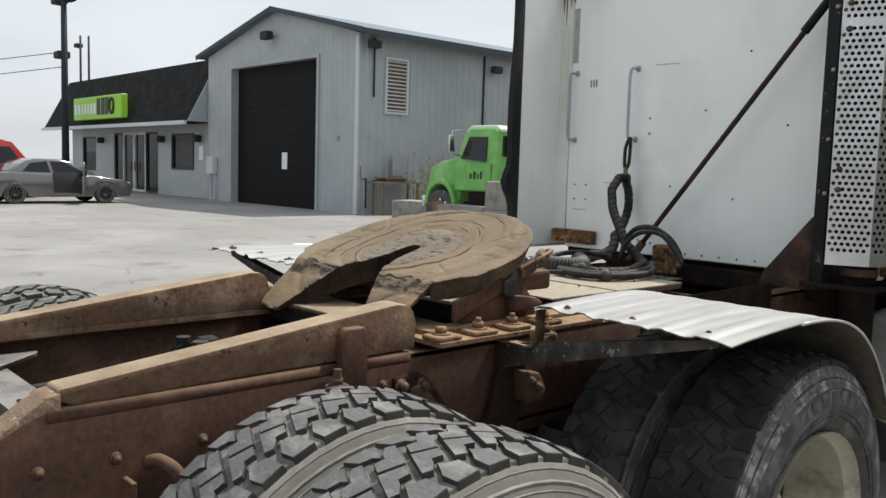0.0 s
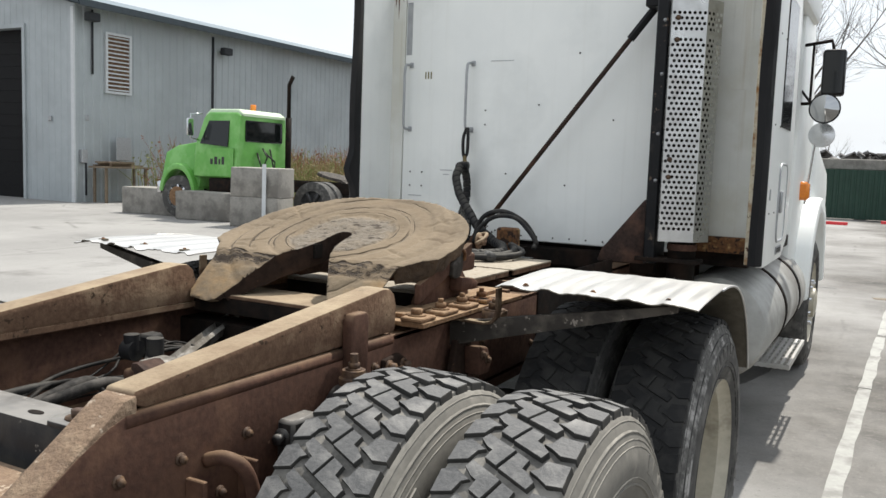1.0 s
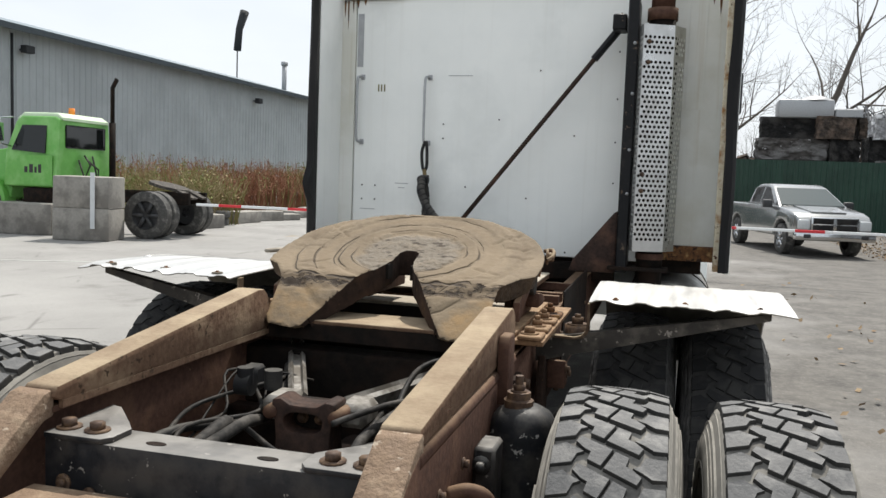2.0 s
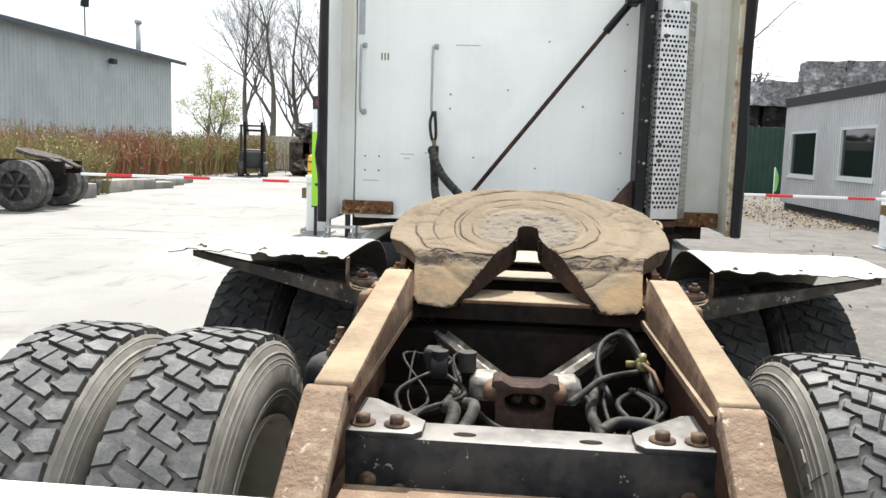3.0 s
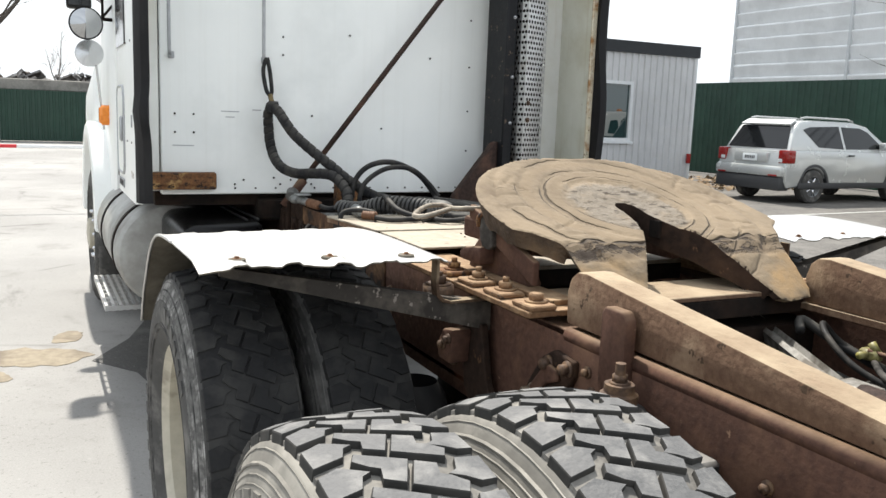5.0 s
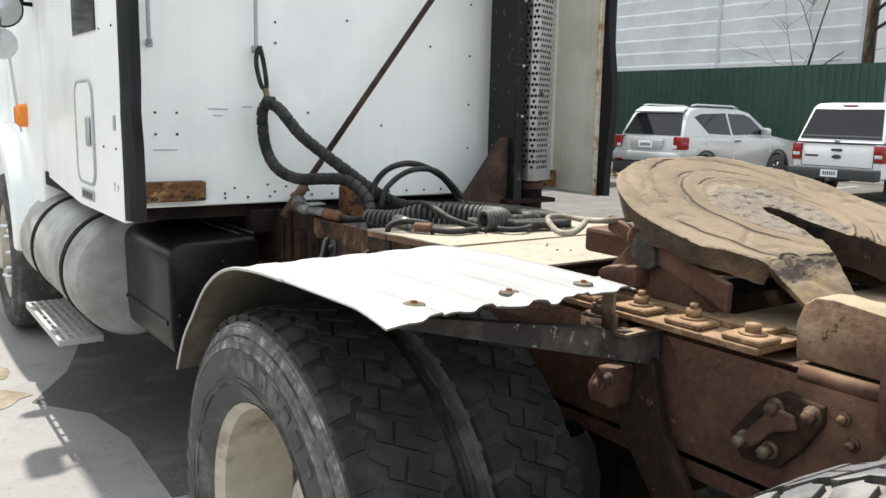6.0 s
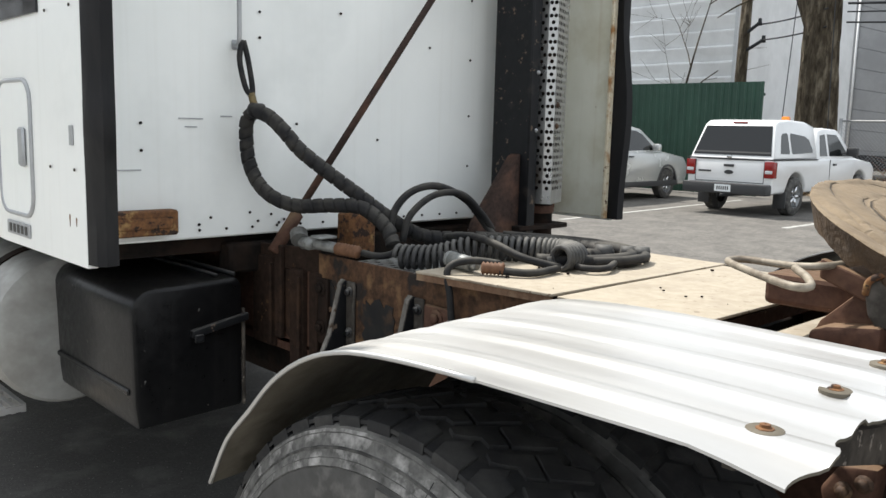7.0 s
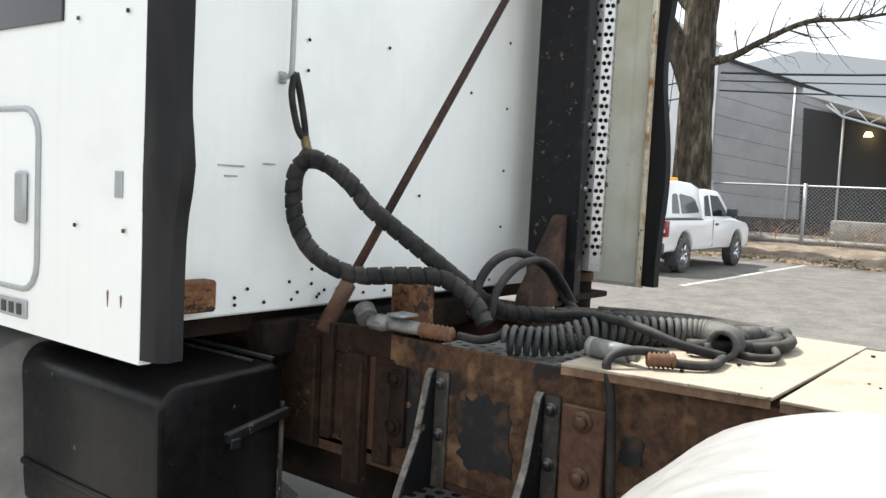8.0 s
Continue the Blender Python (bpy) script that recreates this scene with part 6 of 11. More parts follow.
tube(bm, limb, [0.135 - 0.12 * (i / (len(limb) - 1)) ** 0.8 for i in range(len(limb))], 8)
for i in range(6, len(limb), 1):
    for _ in range(2):
        d = Vector((rnd.gauss(0, 0.6), -abs(rnd.gauss(0.5, 0.5)), rnd.gauss(0.15, 0.5))).normalized()
        ln = rnd.uniform(0.5, 1.5)
        p = limb[i]
        q = p + d * ln * 0.5 + Vector((0, 0, rnd.uniform(-0.1, 0.2)))
        e = q + (d + Vector((0, -0.2, rnd.gauss(0, 0.5)))).normalized() * ln * 0.5
        tube(bm, spline([p, q, e], 3), [0.020 - 0.0024 * n_ for n_ in range(7)], 4, False)
        for c_ in (q, q.lerp(e, 0.5), e, p.lerp(q, 0.6)):
            e1 = c_ + (d + Vector((rnd.gauss(0, 0.6), rnd.gauss(0, 0.6), rnd.gauss(0, 0.6)))).normalized() * ln * 0.22
            e2 = e1 + (d + Vector((rnd.gauss(0, 0.7), rnd.gauss(0, 0.7), rnd.gauss(0.2, 0.6)))).normalized() * ln * 0.2
            tube(bm, [c_, e1, e2], [0.007, 0.005, 0.003], 3, False)
for sgn, zz in ((1, 6.3), (-1, 7.0), (1, 7.6), (-1, 8.0), (1, 8.3), (-1, 6.6)):
    p = Vector((tx, ty + 0.008 * zz, zz))
    d = Vector((rnd.gauss(0, 0.3), sgn * 0.8, 0.6)).normalized()
    pts = [p + d * s + Vector((0, 0, 0.12 * s * s)) for s in (0, 0.8, 1.7, 2.8)]
    tube(bm, pts, [0.16, 0.11, 0.07, 0.03], 6, False)
    for q in pts[1:]:
        for _ in range(4):
            e = q + Vector((rnd.gauss(0, 0.5), rnd.gauss(0, 0.7), rnd.gauss(0.2, 0.5)))
            tube(bm, [q, e], [0.025, 0.005], 3, False)
part("limb", bm, M["bark"], big)
bm = B()
fork = spline([(20.4, 9.0, 4.5), (20.4, 9.4, 5.4), (20.37, 9.85, 6.2), (20.3, 10.5, 7.3), (20.2, 11.1, 8.6)], 5)
tube(bm, fork, [0.40 - 0.011 * i for i in range(len(fork))], 14)
for i in range(4, len(fork), 3):
    d = Vector((rnd.gauss(0, 0.4), rnd.uniform(0.2, 0.9), rnd.gauss(-0.1, 0.5))).normalized()
    tube(bm, spline([fork[i], fork[i] + d * 0.8, fork[i] + d * 1.4 + Vector((0, 0.2, -0.2)), fork[i] + d * 2.0 + Vector((0, 0.3, -0.6))], 3), [0.06 - 0.005 * n_ for n_ in range(10)], 5, False)
part("limb", bm, M["bark"], big)
pl_ = thing("utility_pole", "dark weathered utility pole with brackets beside the pale hall", "pole")
bm = B()
tube(bm, [(22.15, 11.95, 0), (22.15, 11.95, 3.2), (22.15, 11.9, 6.5)], [0.20, 0.17, 0.15], 10)
part("mast", bm, M["bark"], pl_)
bm = B()
box(bm, 21.95, 22.35, 11.6, 12.1, 6.1, 6.6, 0.03)
part("transformer_box", bm, M["roof_dark"], pl_)
for y_, z_ in ((11.45, 4.7), (11.3, 4.2)):
    bm = B()
    tube(bm, [(22.1, 11.95, z_ - 0.25), (22.1, y_, z_ + 0.1)], 0.05, 6)
    cyl(bm, (22.1, y_, z_ + 0.02), (22.1, y_, z_ + 0.22), 0.07, 0.05, 8)
    part("bracket", bm, M["roof_dark"], pl_)
for z_ in (4.75, 4.3):
    cable("overhead_cable", (22.1, 11.4, z_), (19.9, 8.6, z_ - 0.03), 0.05, 0.022)
tree(21.6, 13.2, 8.5, 0.07, 94, 3, 0.3, None, "slender bare sapling behind the green fence", 0.45, 0.9, "bark", (2, 4))

# ---- green fences ----


def sheet_fence(x0, y0, x1, y1, h, label):
    f = thing("sheet_fence", label, "fence", kind="structure")
    a, b = Vector((x0, y0, 0)), Vector((x1, y1, 0))
    n = max(1, round((b - a).length / 1.0))
    w = (b - a).length / n
    bm = B()
    corrugated(bm, (0, 0), (w, 0), 0.04, h, 0.2, 0.03)
    me = bpy.data.meshes.new("fence_panel")
    bm.to_mesh(me)
    bm.free()
    me.materials.append(M["fence"])
    ang = math.degrees(math.atan2(b.y - a.y, b.x - a.x))
    for i in range(n):
        o = new("fence_panel", me)
        o.parent = f
        p = a.lerp(b, i / n)
        o.matrix_local = pose(p.x, p.y, 0, 0, 0, ang)
    bm = B()
    nd = Vector((-(b - a).y, (b - a).x, 0)).normalized()
    for z in (0.4, h - 0.3):
        tube(bm, [a + nd * 0.06 + Vector((0, 0, z)), b + nd * 0.06 + Vector((0, 0, z))], 0.04, 4)
    part("rail", bm, M["fence"], f)
    return f


sheet_fence(-8.6, 32.0, 3.0, 32.0, 1.85, "low dark green ribbed sheet fence at the back of the yard")
sheet_fence(3.0, 32.0, 17.0, 32.0, 2.68, "dark green ribbed sheet fence in front of scrap bales")
sheet_fence(17.0, 32.0, 17.6, 8.98, 2.79, "tall dark green ribbed sheet fence behind parked cars")

# ---- scrap bales ----


def bale_mesh(seed, w=1.5, d=1.1, h=0.95):
    bm = B()
    nx, ny, nz_ = 10, 7, 7
    rnd = random.Random(seed)
    off = Vector((rnd.uniform(0, 99), rnd.uniform(0, 99), 0))
    bmesh.ops.create_cube(bm, size=1.0)
    bmesh.ops.subdivide_edges(bm, edges=bm.edges[:], cuts=7, use_grid_fill=True)
    for v in bm.verts:
        p = Vector((v.co.x * w, v.co.y * d, v.co.z * h))
        k = noise.noise(p * 3.1 + off) * 0.09 + noise.noise(p * 8.3 + off) * 0.07
        v.co = p * (1 + k) + Vector((0, 0, h / 2))
    me = bpy.data.meshes.new("scrap_bale")
    bm.to_mesh(me)
    bm.free()
    return me


bale_meshes = [bale_mesh(s) for s in range(8)]
for k, me in enumerate(bale_meshes):
    me.materials.append(M[("scrap_rust", "scrap", "scrap_dark", "scrap_dark", "scrap_rust", "scrap_dark", "scrap_pale", "scrap_pale")[k]])
rnd = random.Random(21)
for row, (yy, zz) in enumerate(((36.5, 0), (36.7, 0.95), (37.0, 1.9), (37.2, 2.85), (37.4, 3.8))):
    x = 2.6 if row < 3 else 4.4
    while x < 19.5:
        wide = rnd.choice((0.8, 1.0, 1.0, 1.5, 1.9))
        x += 0.79 * wide
        o = new("scrap_bale", bale_meshes[2 + rnd.randrange(4) if row == 4 else rnd.randrange(6)])
        o.matrix_world = pose(x + rnd.uniform(-0.1, 0.1), yy + rnd.uniform(-0.3, 0.2), zz, rnd.uniform(-2, 2), rnd.uniform(-2.5, 2.5), rnd.choice((0, 180)) + rnd.uniform(-5, 5)) @ Matrix.Diagonal((wide, 1.0, rnd.uniform(0.94, 1.06), 1))
        tagged(o, "crushed scrap metal bale stacked behind the green fence", "scrap bale", "stacked scrap bales")
        x += 0.79 * wide
# grey tank with a domed lid and bent rods on top of the stack
tk_ = thing("scrap_tank", "dented grey steel tank on top of the scrap bales", "tank")
bm = B()
box(bm, 5.2, 7.45, 36.8, 38.2, 4.7, 5.5, 0.08, seg=2)
part("shell", bm, M["galv"], tk_)
bm = B()
lathe(bm, [(5.48, 0.7), (5.56, 0.62), (5.68, 0.3), (5.70, 0.001)], 20, "z", (6.75, 37.4, 0))
part("lid", bm, M["galv"], tk_)
bm = B()
box(bm, 7.5, 8.6, 36.8, 38.0, 4.72, 5.12, 0.05)
tagged(link("scrap_box", bm, M["galv"]), "pale dented steel box on the scrap bales", "scrap box")
bm = B()
rnd = random.Random(77)
for _ in range(70):
    p = Vector((rnd.uniform(8.3, 11.0), rnd.uniform(36.9, 38.0), 4.75))
    q = p + Vector((rnd.gauss(0, 0.5), rnd.gauss(0, 0.2), rnd.uniform(0.1, 0.65)))
    tube(bm, [p, p.lerp(q, 0.5) + Vector((rnd.gauss(0, 0.12), 0, rnd.uniform(0, 0.15))), q], rnd.uniform(0.015, 0.04), 4)
tagged(link("bent_rods", bm, M["scrap_pale"]), "tangle of bent pale rods on top of the scrap bales", "scrap metal", kind="stuff")
# bales behind the office, the upper ones pale crushed sheet
rnd = random.Random(88)
for k in range(54):
    col_, row = k % 9, k // 9
    if row == 5 and col_ < 2:
        continue
    o = new("scrap_bale", bale_meshes[6 + k % 2] if row >= 4 or (row == 3 and col_ > 2) else bale_meshes[rnd.randrange(6)])
    o.matrix_world = pose(9.0 + 1.58 * col_ + rnd.uniform(-0.12, 0.12), 33.5 + rnd.uniform(-0.2, 0.2), 0.9 * row, rnd.uniform(-2, 2), rnd.uniform(-4, 4) if row == 5 else 0, rnd.uniform(-6, 6)) @ Matrix.Diagonal((1.04, 1, rnd.uniform(0.97, 1.08), 1))
    tagged(o, "crushed pale scrap metal bale stacked behind the office" if row >= 4 else "crushed scrap metal bale stacked behind the office", "scrap bale", "stacked scrap bales")
# loose scrap heap
bm = B()
rnd = random.Random(31)
for _ in range(1500):
    x = rnd.uniform(-10, 4.5)
    hgt = 1.8 + 0.75 * math.sin((x + 10) * 0.55) ** 2 + (0.6 if x > 0 else 0)
    y = rnd.uniform(34, 39)
    z = max(0.1, hgt * (1 - abs(y - 36.5) / 3.2)) * rnd.uniform(0.6, 1.0)
    box(bm, -rnd.uniform(0.06, 0.32), rnd.uniform(0.06, 0.32), -rnd.uniform(0.05, 0.2), rnd.uniform(0.05, 0.2), -0.04, rnd.uniform(0.02, 0.16), m=pose(x, y, z, rnd.uniform(-50, 50), rnd.uniform(-50, 50), rnd.uniform(0, 180)))
for k in range(30):
    x = -10 + 0.5 * k
    box(bm, x - 0.6, x + 0.6, 34.8, 38, 0, 1.7, 0.2)
tagged(link("scrap_heap", bm, M["scrap_rust"]), "heap of loose rusty scrap metal behind the fence", "scrap heap", kind="stuff")
bm = B()
for _ in range(220):
    x = rnd.uniform(-10, 4.5)
    box(bm, -rnd.uniform(0.1, 0.5), rnd.uniform(0.1, 0.5), -rnd.uniform(0.05, 0.3), rnd.uniform(0.05, 0.3), -0.03, rnd.uniform(0.02, 0.12), m=pose(x, rnd.uniform(35, 37.5), rnd.uniform(1.8, 2.45), rnd.uniform(-50, 50), rnd.uniform(-50, 50), rnd.uniform(0, 180)))
tagged(link("scrap_heap", bm, M["scrap"]), "pale torn sheet metal on the scrap heap", "scrap heap", kind="stuff")
slab = thing("loading_slab", "grey concrete slab on a low wall behind the fence", "slab", kind="structure")
bm = B()
box(bm, -3.6, 6.5, 32.4, 33.6, 1.85, 2.25, 0.03)
part("slab", bm, M["concrete"], slab, smooth=False)
bm = B()
for x in (-3.0, 0.5, 4.0, 6.2):
    box(bm, x - 0.2, x + 0.2, 32.5, 33.5, 0, 1.85)
part("pier", bm, M["concrete"], slab, smooth=False)
lad = thing("ladder", "grey aluminium ladder leaning on the green fence", "ladder")
bm = B()
for x in (-2.95, -2.5):
    tube(bm, [(x, 31.2, 0), (x, 31.85, 2.3)], 0.03, 6)
part("stile", bm, M["galv"], lad)
for k in range(7):
    bm = B()
    z = 0.25 + k * 0.3
    tube(bm, [(-2.95, 31.2 + 0.65 * z / 2.3, z), (-2.5, 31.2 + 0.65 * z / 2.3, z)], 0.02, 6)
    part("rung", bm, M["galv"], lad)

# ---- office cabin ----
OX0, OX1, OY0, OY1, OH = 7.7, 11.95, 12.85, 22.7, 2.96
off = thing("office_cabin", "pale grey ribbed site office with a dark roof band", "building", kind="structure")


def wall_with_holes(parent, name, along, fixed, a0, a1, z0, z1, holes, face, material, pitch=0.165):
    """A ribbed wall along x or y at a fixed place, with rectangular openings; face: the side its ribs stand out to."""
    cuts = sorted({a0, a1, *[v for h in holes for v in h[:2]]})
    bm = B()

    def put(p, q, lo, hi):
        if hi - lo < 0.01:
            return
        if along == "x":
            corrugated(bm, (p, fixed), (q, fixed), lo, hi, pitch, 0.036 * face)
        else:
            corrugated(bm, (fixed, p), (fixed, q), lo, hi, pitch, 0.036 * face)
    for p, q in zip(cuts, cuts[1:]):
        hs = [h for h in holes if h[0] <= p + 1e-6 and h[1] >= q - 1e-6]
        if hs:
            put(p, q, z0, hs[0][2])
            put(p, q, hs[0][3], z1)
        else:
            put(p, q, z0, z1)
    return part(name, bm, material, parent, smooth=False)


W2 = (8.55, 10.22, 1.08, 2.36)
SIDE = [(13.98, 14.93, 0.22, 2.28), (16.25, 18.35, 1.05, 2.28), (19.95, 22.1, 1.0, 2.25)]
wall_with_holes(off, "front_wall", "x", OY0, OX0, OX1, 0.22, OH, [W2], 1, M["cabin_sheet"])
wall_with_holes(off, "side_wall", "y", OX0, OY0, OY1, 0.22, OH, SIDE, -1, M["cabin_sheet"])
bm = B()
corrugated(bm, (OX1, OY0), (OX1, OY1), 0.22, OH, 0.165, 0.022)
corrugated(bm, (OX1, OY1), (OX0, OY1), 0.22, OH, 0.165, 0.022)
part("rear_wall", bm, M["cabin_sheet"], off, smooth=False)
bm = B()
box(bm, OX0 - 0.06, OX1 + 0.06, OY0 - 0.06, OY1 + 0.06, OH, OH + 0.25)
part("roof", bm, M["roof_dark"], off, "dark metal roof band", smooth=False)
bm = B()
box(bm, OX0 + 0.08, OX1 - 0.08, OY0 + 0.06, OY1 - 0.08, 0, 0.22)
part("plinth", bm, M["roof_dark"], off, "black skirt under the cabin", smooth=False)
bm = B()
box(bm, OX0 - 0.03, OX0 + 0.05, OY0 - 0.03, OY0 + 0.05, 0.2, OH)
box(bm, OX1 - 0.05, OX1 + 0.03, OY0 - 0.03, OY0 + 0.05, 0.2, OH)
part("corner_trim", bm, M["trim"], off, smooth=False)
bm = B()
box(bm, OX0 + 0.3, OX1 - 0.1, OY0 + 0.9, OY0 + 0.95, 0.22, OH)
box(bm, OX0 + 0.9, OX0 + 0.95, OY0 + 0.95, OY1 - 0.2, 0.22, OH)
part("inner_wall", bm, M["interior"], off, smooth=False)


def cabin_window(parent, along, fixed, a0, a1, z0, z1, out, glass):
    def bx(bm, p, q, lo, hi, d0, d1):
        d0, d1 = sorted((fixed + out * d0, fixed + out * d1))
        if along == "x":
            box(bm, p, q, d0, d1, lo, hi)
        else:
            box(bm, d0, d1, p, q, lo, hi)
    bm = B()
    w = 0.07
    bx(bm, a0, a1, z0, z0 + w, -0.05, 0.05)
    bx(bm, a0, a1, z1 - w, z1, -0.05, 0.05)
    bx(bm, a0, a0 + w, z0 + w, z1 - w, -0.05, 0.05)
    bx(bm, a1 - w, a1, z0 + w, z1 - w, -0.05, 0.05)
    f = part("window_frame", bm, M["trim"], parent, "pale window frame", smooth=False)
    bm = B()
    bx(bm, a0 + w, a1 - w, z0 + w, z1 - w, -0.02, -0.005)
    part("pane", bm, glass, f, smooth=False)
    bm = B()
    bx(bm, a0 - 0.06, a1 + 0.06, z0 - 0.05, z0, -0.03, 0.08)
    part("sill", bm, M["trim"], f, smooth=False)


cabin_window(off, "x", OY0, W2[0], W2[1], W2[2], W2[3], -1, M["glass_teal"])
cabin_window(off, "y", OX0, *SIDE[1], -1, M["glass"])
cabin_window(off, "y", OX0, *SIDE[2], -1, M["glass"])
bm = B()
for y0, y1, z0, z1 in ((13.98, 14.06, 0.22, 2.28), (14.85, 14.93, 0.22, 2.28), (14.06, 14.85, 2.2, 2.28), (14.06, 14.85, 0.22, 0.34), (14.06, 14.85, 1.1, 1.18)):
    box(bm, OX0 - 0.04, OX0 + 0.04, y0, y1, z0, z1)
dr = part("glazed_door", bm, M["trim"], off, "pale framed glass door", smooth=False)
bm = B()
box(bm, OX0 + 0.0, OX0 + 0.012, 14.06, 14.85, 0.34, 2.2)
part("pane", bm, M["glass"], dr, smooth=False)
bm = B()
box(bm, OX0 - 0.012, OX0 - 0.002, 14.35, 14.55, 1.25, 1.55)
part("notice", bm, M["sign_white"], dr, smooth=False)
wall_lamp(off, (OX0, 14.45, 2.52), (-1, 0, 0), 0.35)
wall_lamp(off, (OX0, 13.5, 2.45), (-1, 0, 0), 0.14)
bm = B()
cyl(bm, (8.05, OY0 - 0.08, 2.55), (8.05, OY0 - 0.02, 2.75), 0.06, 0.09, 10)
box(bm, 7.95, 8.15, OY0 - 0.08, OY0 + 0.0, 2.68, 2.78, 0.01)
part("camera_dome", bm, M["white"], off, "white dome camera")
for x in (7.75, 11.85):
    bm = B()
    box(bm, x, x + 0.09, OY0 - 0.1, OY0 - 0.02, 0.62, 0.84, 0.015)
    part("marker_lamp", bm, M["red_lens"], off, "red marker lamp", smooth=False)
bm = B()
box(bm, 8.5, 8.8, OY0 - 0.045, OY0 - 0.025, 0.58, 0.74)
part("plate_sign", bm, M["sign_white"], off, "small white plate", smooth=False)
bm = B()
for k in range(5):
    box(bm, 8.53 + 0.05 * k, 8.56 + 0.05 * k, OY0 - 0.05, OY0 - 0.046, 0.62, 0.69)
part("plate_bars", bm, M["sign_black"], off, smooth=False)
bm = B()
tube(bm, spline([(10.6, OY0 - 0.03, 0.55), (10.62, OY0 - 0.1, 0.3), (10.55, OY0 - 0.15, 0.02)], 4), 0.012, 6)
part("cable_tail", bm, M["white"], off)
# small green flags
for x, y in ((4.72, 13.37),):
    fl = thing("marker_flag", "green warning flag on a thin stick", "flag")
    bm = B()
    tube(bm, [(x, y, 0), (x, y, 1.32)], 0.006, 6)
    part("stick", bm, M["white"], fl)
    bm = B()
    n = 6
    for i in range(n):
        z0, z1 = 1.32 - 0.075 * i, 1.32 - 0.075 * (i + 1)
        w0, w1 = 0.015 + 0.07 * math.sin(i / n * 2.6), 0.015 + 0.07 * math.sin((i + 1) / n * 2.6)
        quad(bm, (x, y, z0), (x + w0, y - 0.03 * math.sin(i), z0), (x + w1, y - 0.03 * math.sin(i + 1), z1), (x, y, z1))
    part("cloth", bm, M["green"], fl, smooth=False)

# ---- barriers, bollards and the entrance sign ----


def bollard(x, y, h=1.28, mount=True):
    b = thing("bollard", "yellow plastic sleeved bollard with dark bands", "bollard", pose(x, y, 0), "yellow bollards at the barrier")
    bm = B()
    lathe(bm, [(0.04, 0.085), (h - 0.08, 0.085), (h - 0.02, 0.07), (h, 0.04), (h + 0.002, 0.001)], 20, "z")
    part("sleeve", bm, M["yellow"], b)
    for z in (h - 0.13, h - 0.29):
        bm = B()
        lathe(bm, [(z, 0.086), (z, 0.0885), (z + 0.02, 0.0885), (z + 0.02, 0.086)], 20, "z")
        part("band", bm, M["sign_black"], b)
    bm = B()
    lathe(bm, [(0, 0.2), (0.07, 0.19), (0.1, 0.15), (0.1, 0.08)], 20, "z")
    part("foot", bm, M["concrete"], b)
    return b


bollard(-2.34, 10.55, 1.3)
bollard(-3.5, 11.05, 1.31)
bollard(6.6, 11.5, 1.33)


def barrier(x, y, x_end, label):
    b = thing("barrier_gate", label, "barrier", None, "red and white boom barriers")
    s = 1 if x_end > x else -1
    bm = B()
    box(bm, x - 0.18, x + 0.18, y - 0.18, y + 0.18, 0.04, 0.9, 0.03, seg=2)
    part("housing", bm, M["white"], b, "white barrier housing")
    bm = B()
    box(bm, x - 0.2, x + 0.2, y - 0.2, y + 0.2, 0.88, 0.98, 0.04, seg=2)
    part("cap", bm, M["white"], b)
    bm = B()
    box(bm, x - 0.24, x + 0.24, y - 0.24, y + 0.24, 0, 0.04)
    part("base_plate", bm, M["galv"], b, smooth=False)
    n = max(4, round(abs(x_end - x) / 0.45))
    for i in range(n):
        a, c = x + (x_end - x) * i / n, x + (x_end - x) * (i + 1) / n
        bm = B()
        box(bm, min(a, c), max(a, c), y - 0.25, y - 0.215, 0.842, 0.888, 0.006)
        part("boom_section", bm, M["sign_red"] if i % 3 == 1 else M["white"], b, "red stripe" if i % 3 == 1 else "", smooth=False)
    bm = B()
    box(bm, x - s * 0.5 - 0.2, x - s * 0.2 + 0.02, y - 0.255, y - 0.215, 0.80, 0.92, 0.01)
    part("counterweight", bm, M["white"], b, smooth=False)
    bm = B()
    box(bm, x + s * 0.18, x + s * 0.25, y - 0.14, y - 0.02, 0.6, 0.75, 0.01)
    part("lock_box", bm, M["brass"], b, "small brass lock box", smooth=False)


barrier(-3.36, 10.95, -7.4, "white barrier housing with a red and white boom")
barrier(-2.58, 10.95, 1.05, "white barrier housing with a red and white boom")
barrier(6.36, 12.0, 1.45, "white barrier housing with a red and white boom")

GATE = pose(-0.17, 0.2, 0)
sgn = thing("entrance_sign", "tall lime green entrance sign with a red stop octagon", "sign", GATE @ pose(-2.905, 0, 0.47) @ Matrix.Diagonal((1.1, 1, 1.055, 1)) @ pose(2.905, 0, -0.47))
SXL, SXR, SYF = -3.18, -2.63, 10.3
bm = B()
box(bm, SXL, SXR, SYF, SYF + 0.04, 0.47, 1.62)
part("green_face", bm, M["sign_green"], sgn, "lime green lower face", smooth=False)
bm = B()
box(bm, SXL, SXR, SYF, SYF + 0.04, 1.62, 1.96)
part("white_face", bm, M["sign_white"], sgn, "white pictogram face", smooth=False)
bm = B()
box(bm, SXL, SXR, SYF, SYF + 0.04, 1.96, 2.16)
part("black_face", bm, M["sign_black"], sgn, "black header", smooth=False)
CX = (SXL + SXR) / 2
bm = B()
prism(bm, [(CX + 0.19 * math.cos(radians(22.5 + 45 * k)), 1.34 + 0.19 * math.sin(radians(22.5 + 45 * k))) for k in range(8)], "y", SYF - 0.006, SYF - 0.001)
part("stop_octagon", bm, M["sign_red"], sgn, "red octagon", smooth=False)
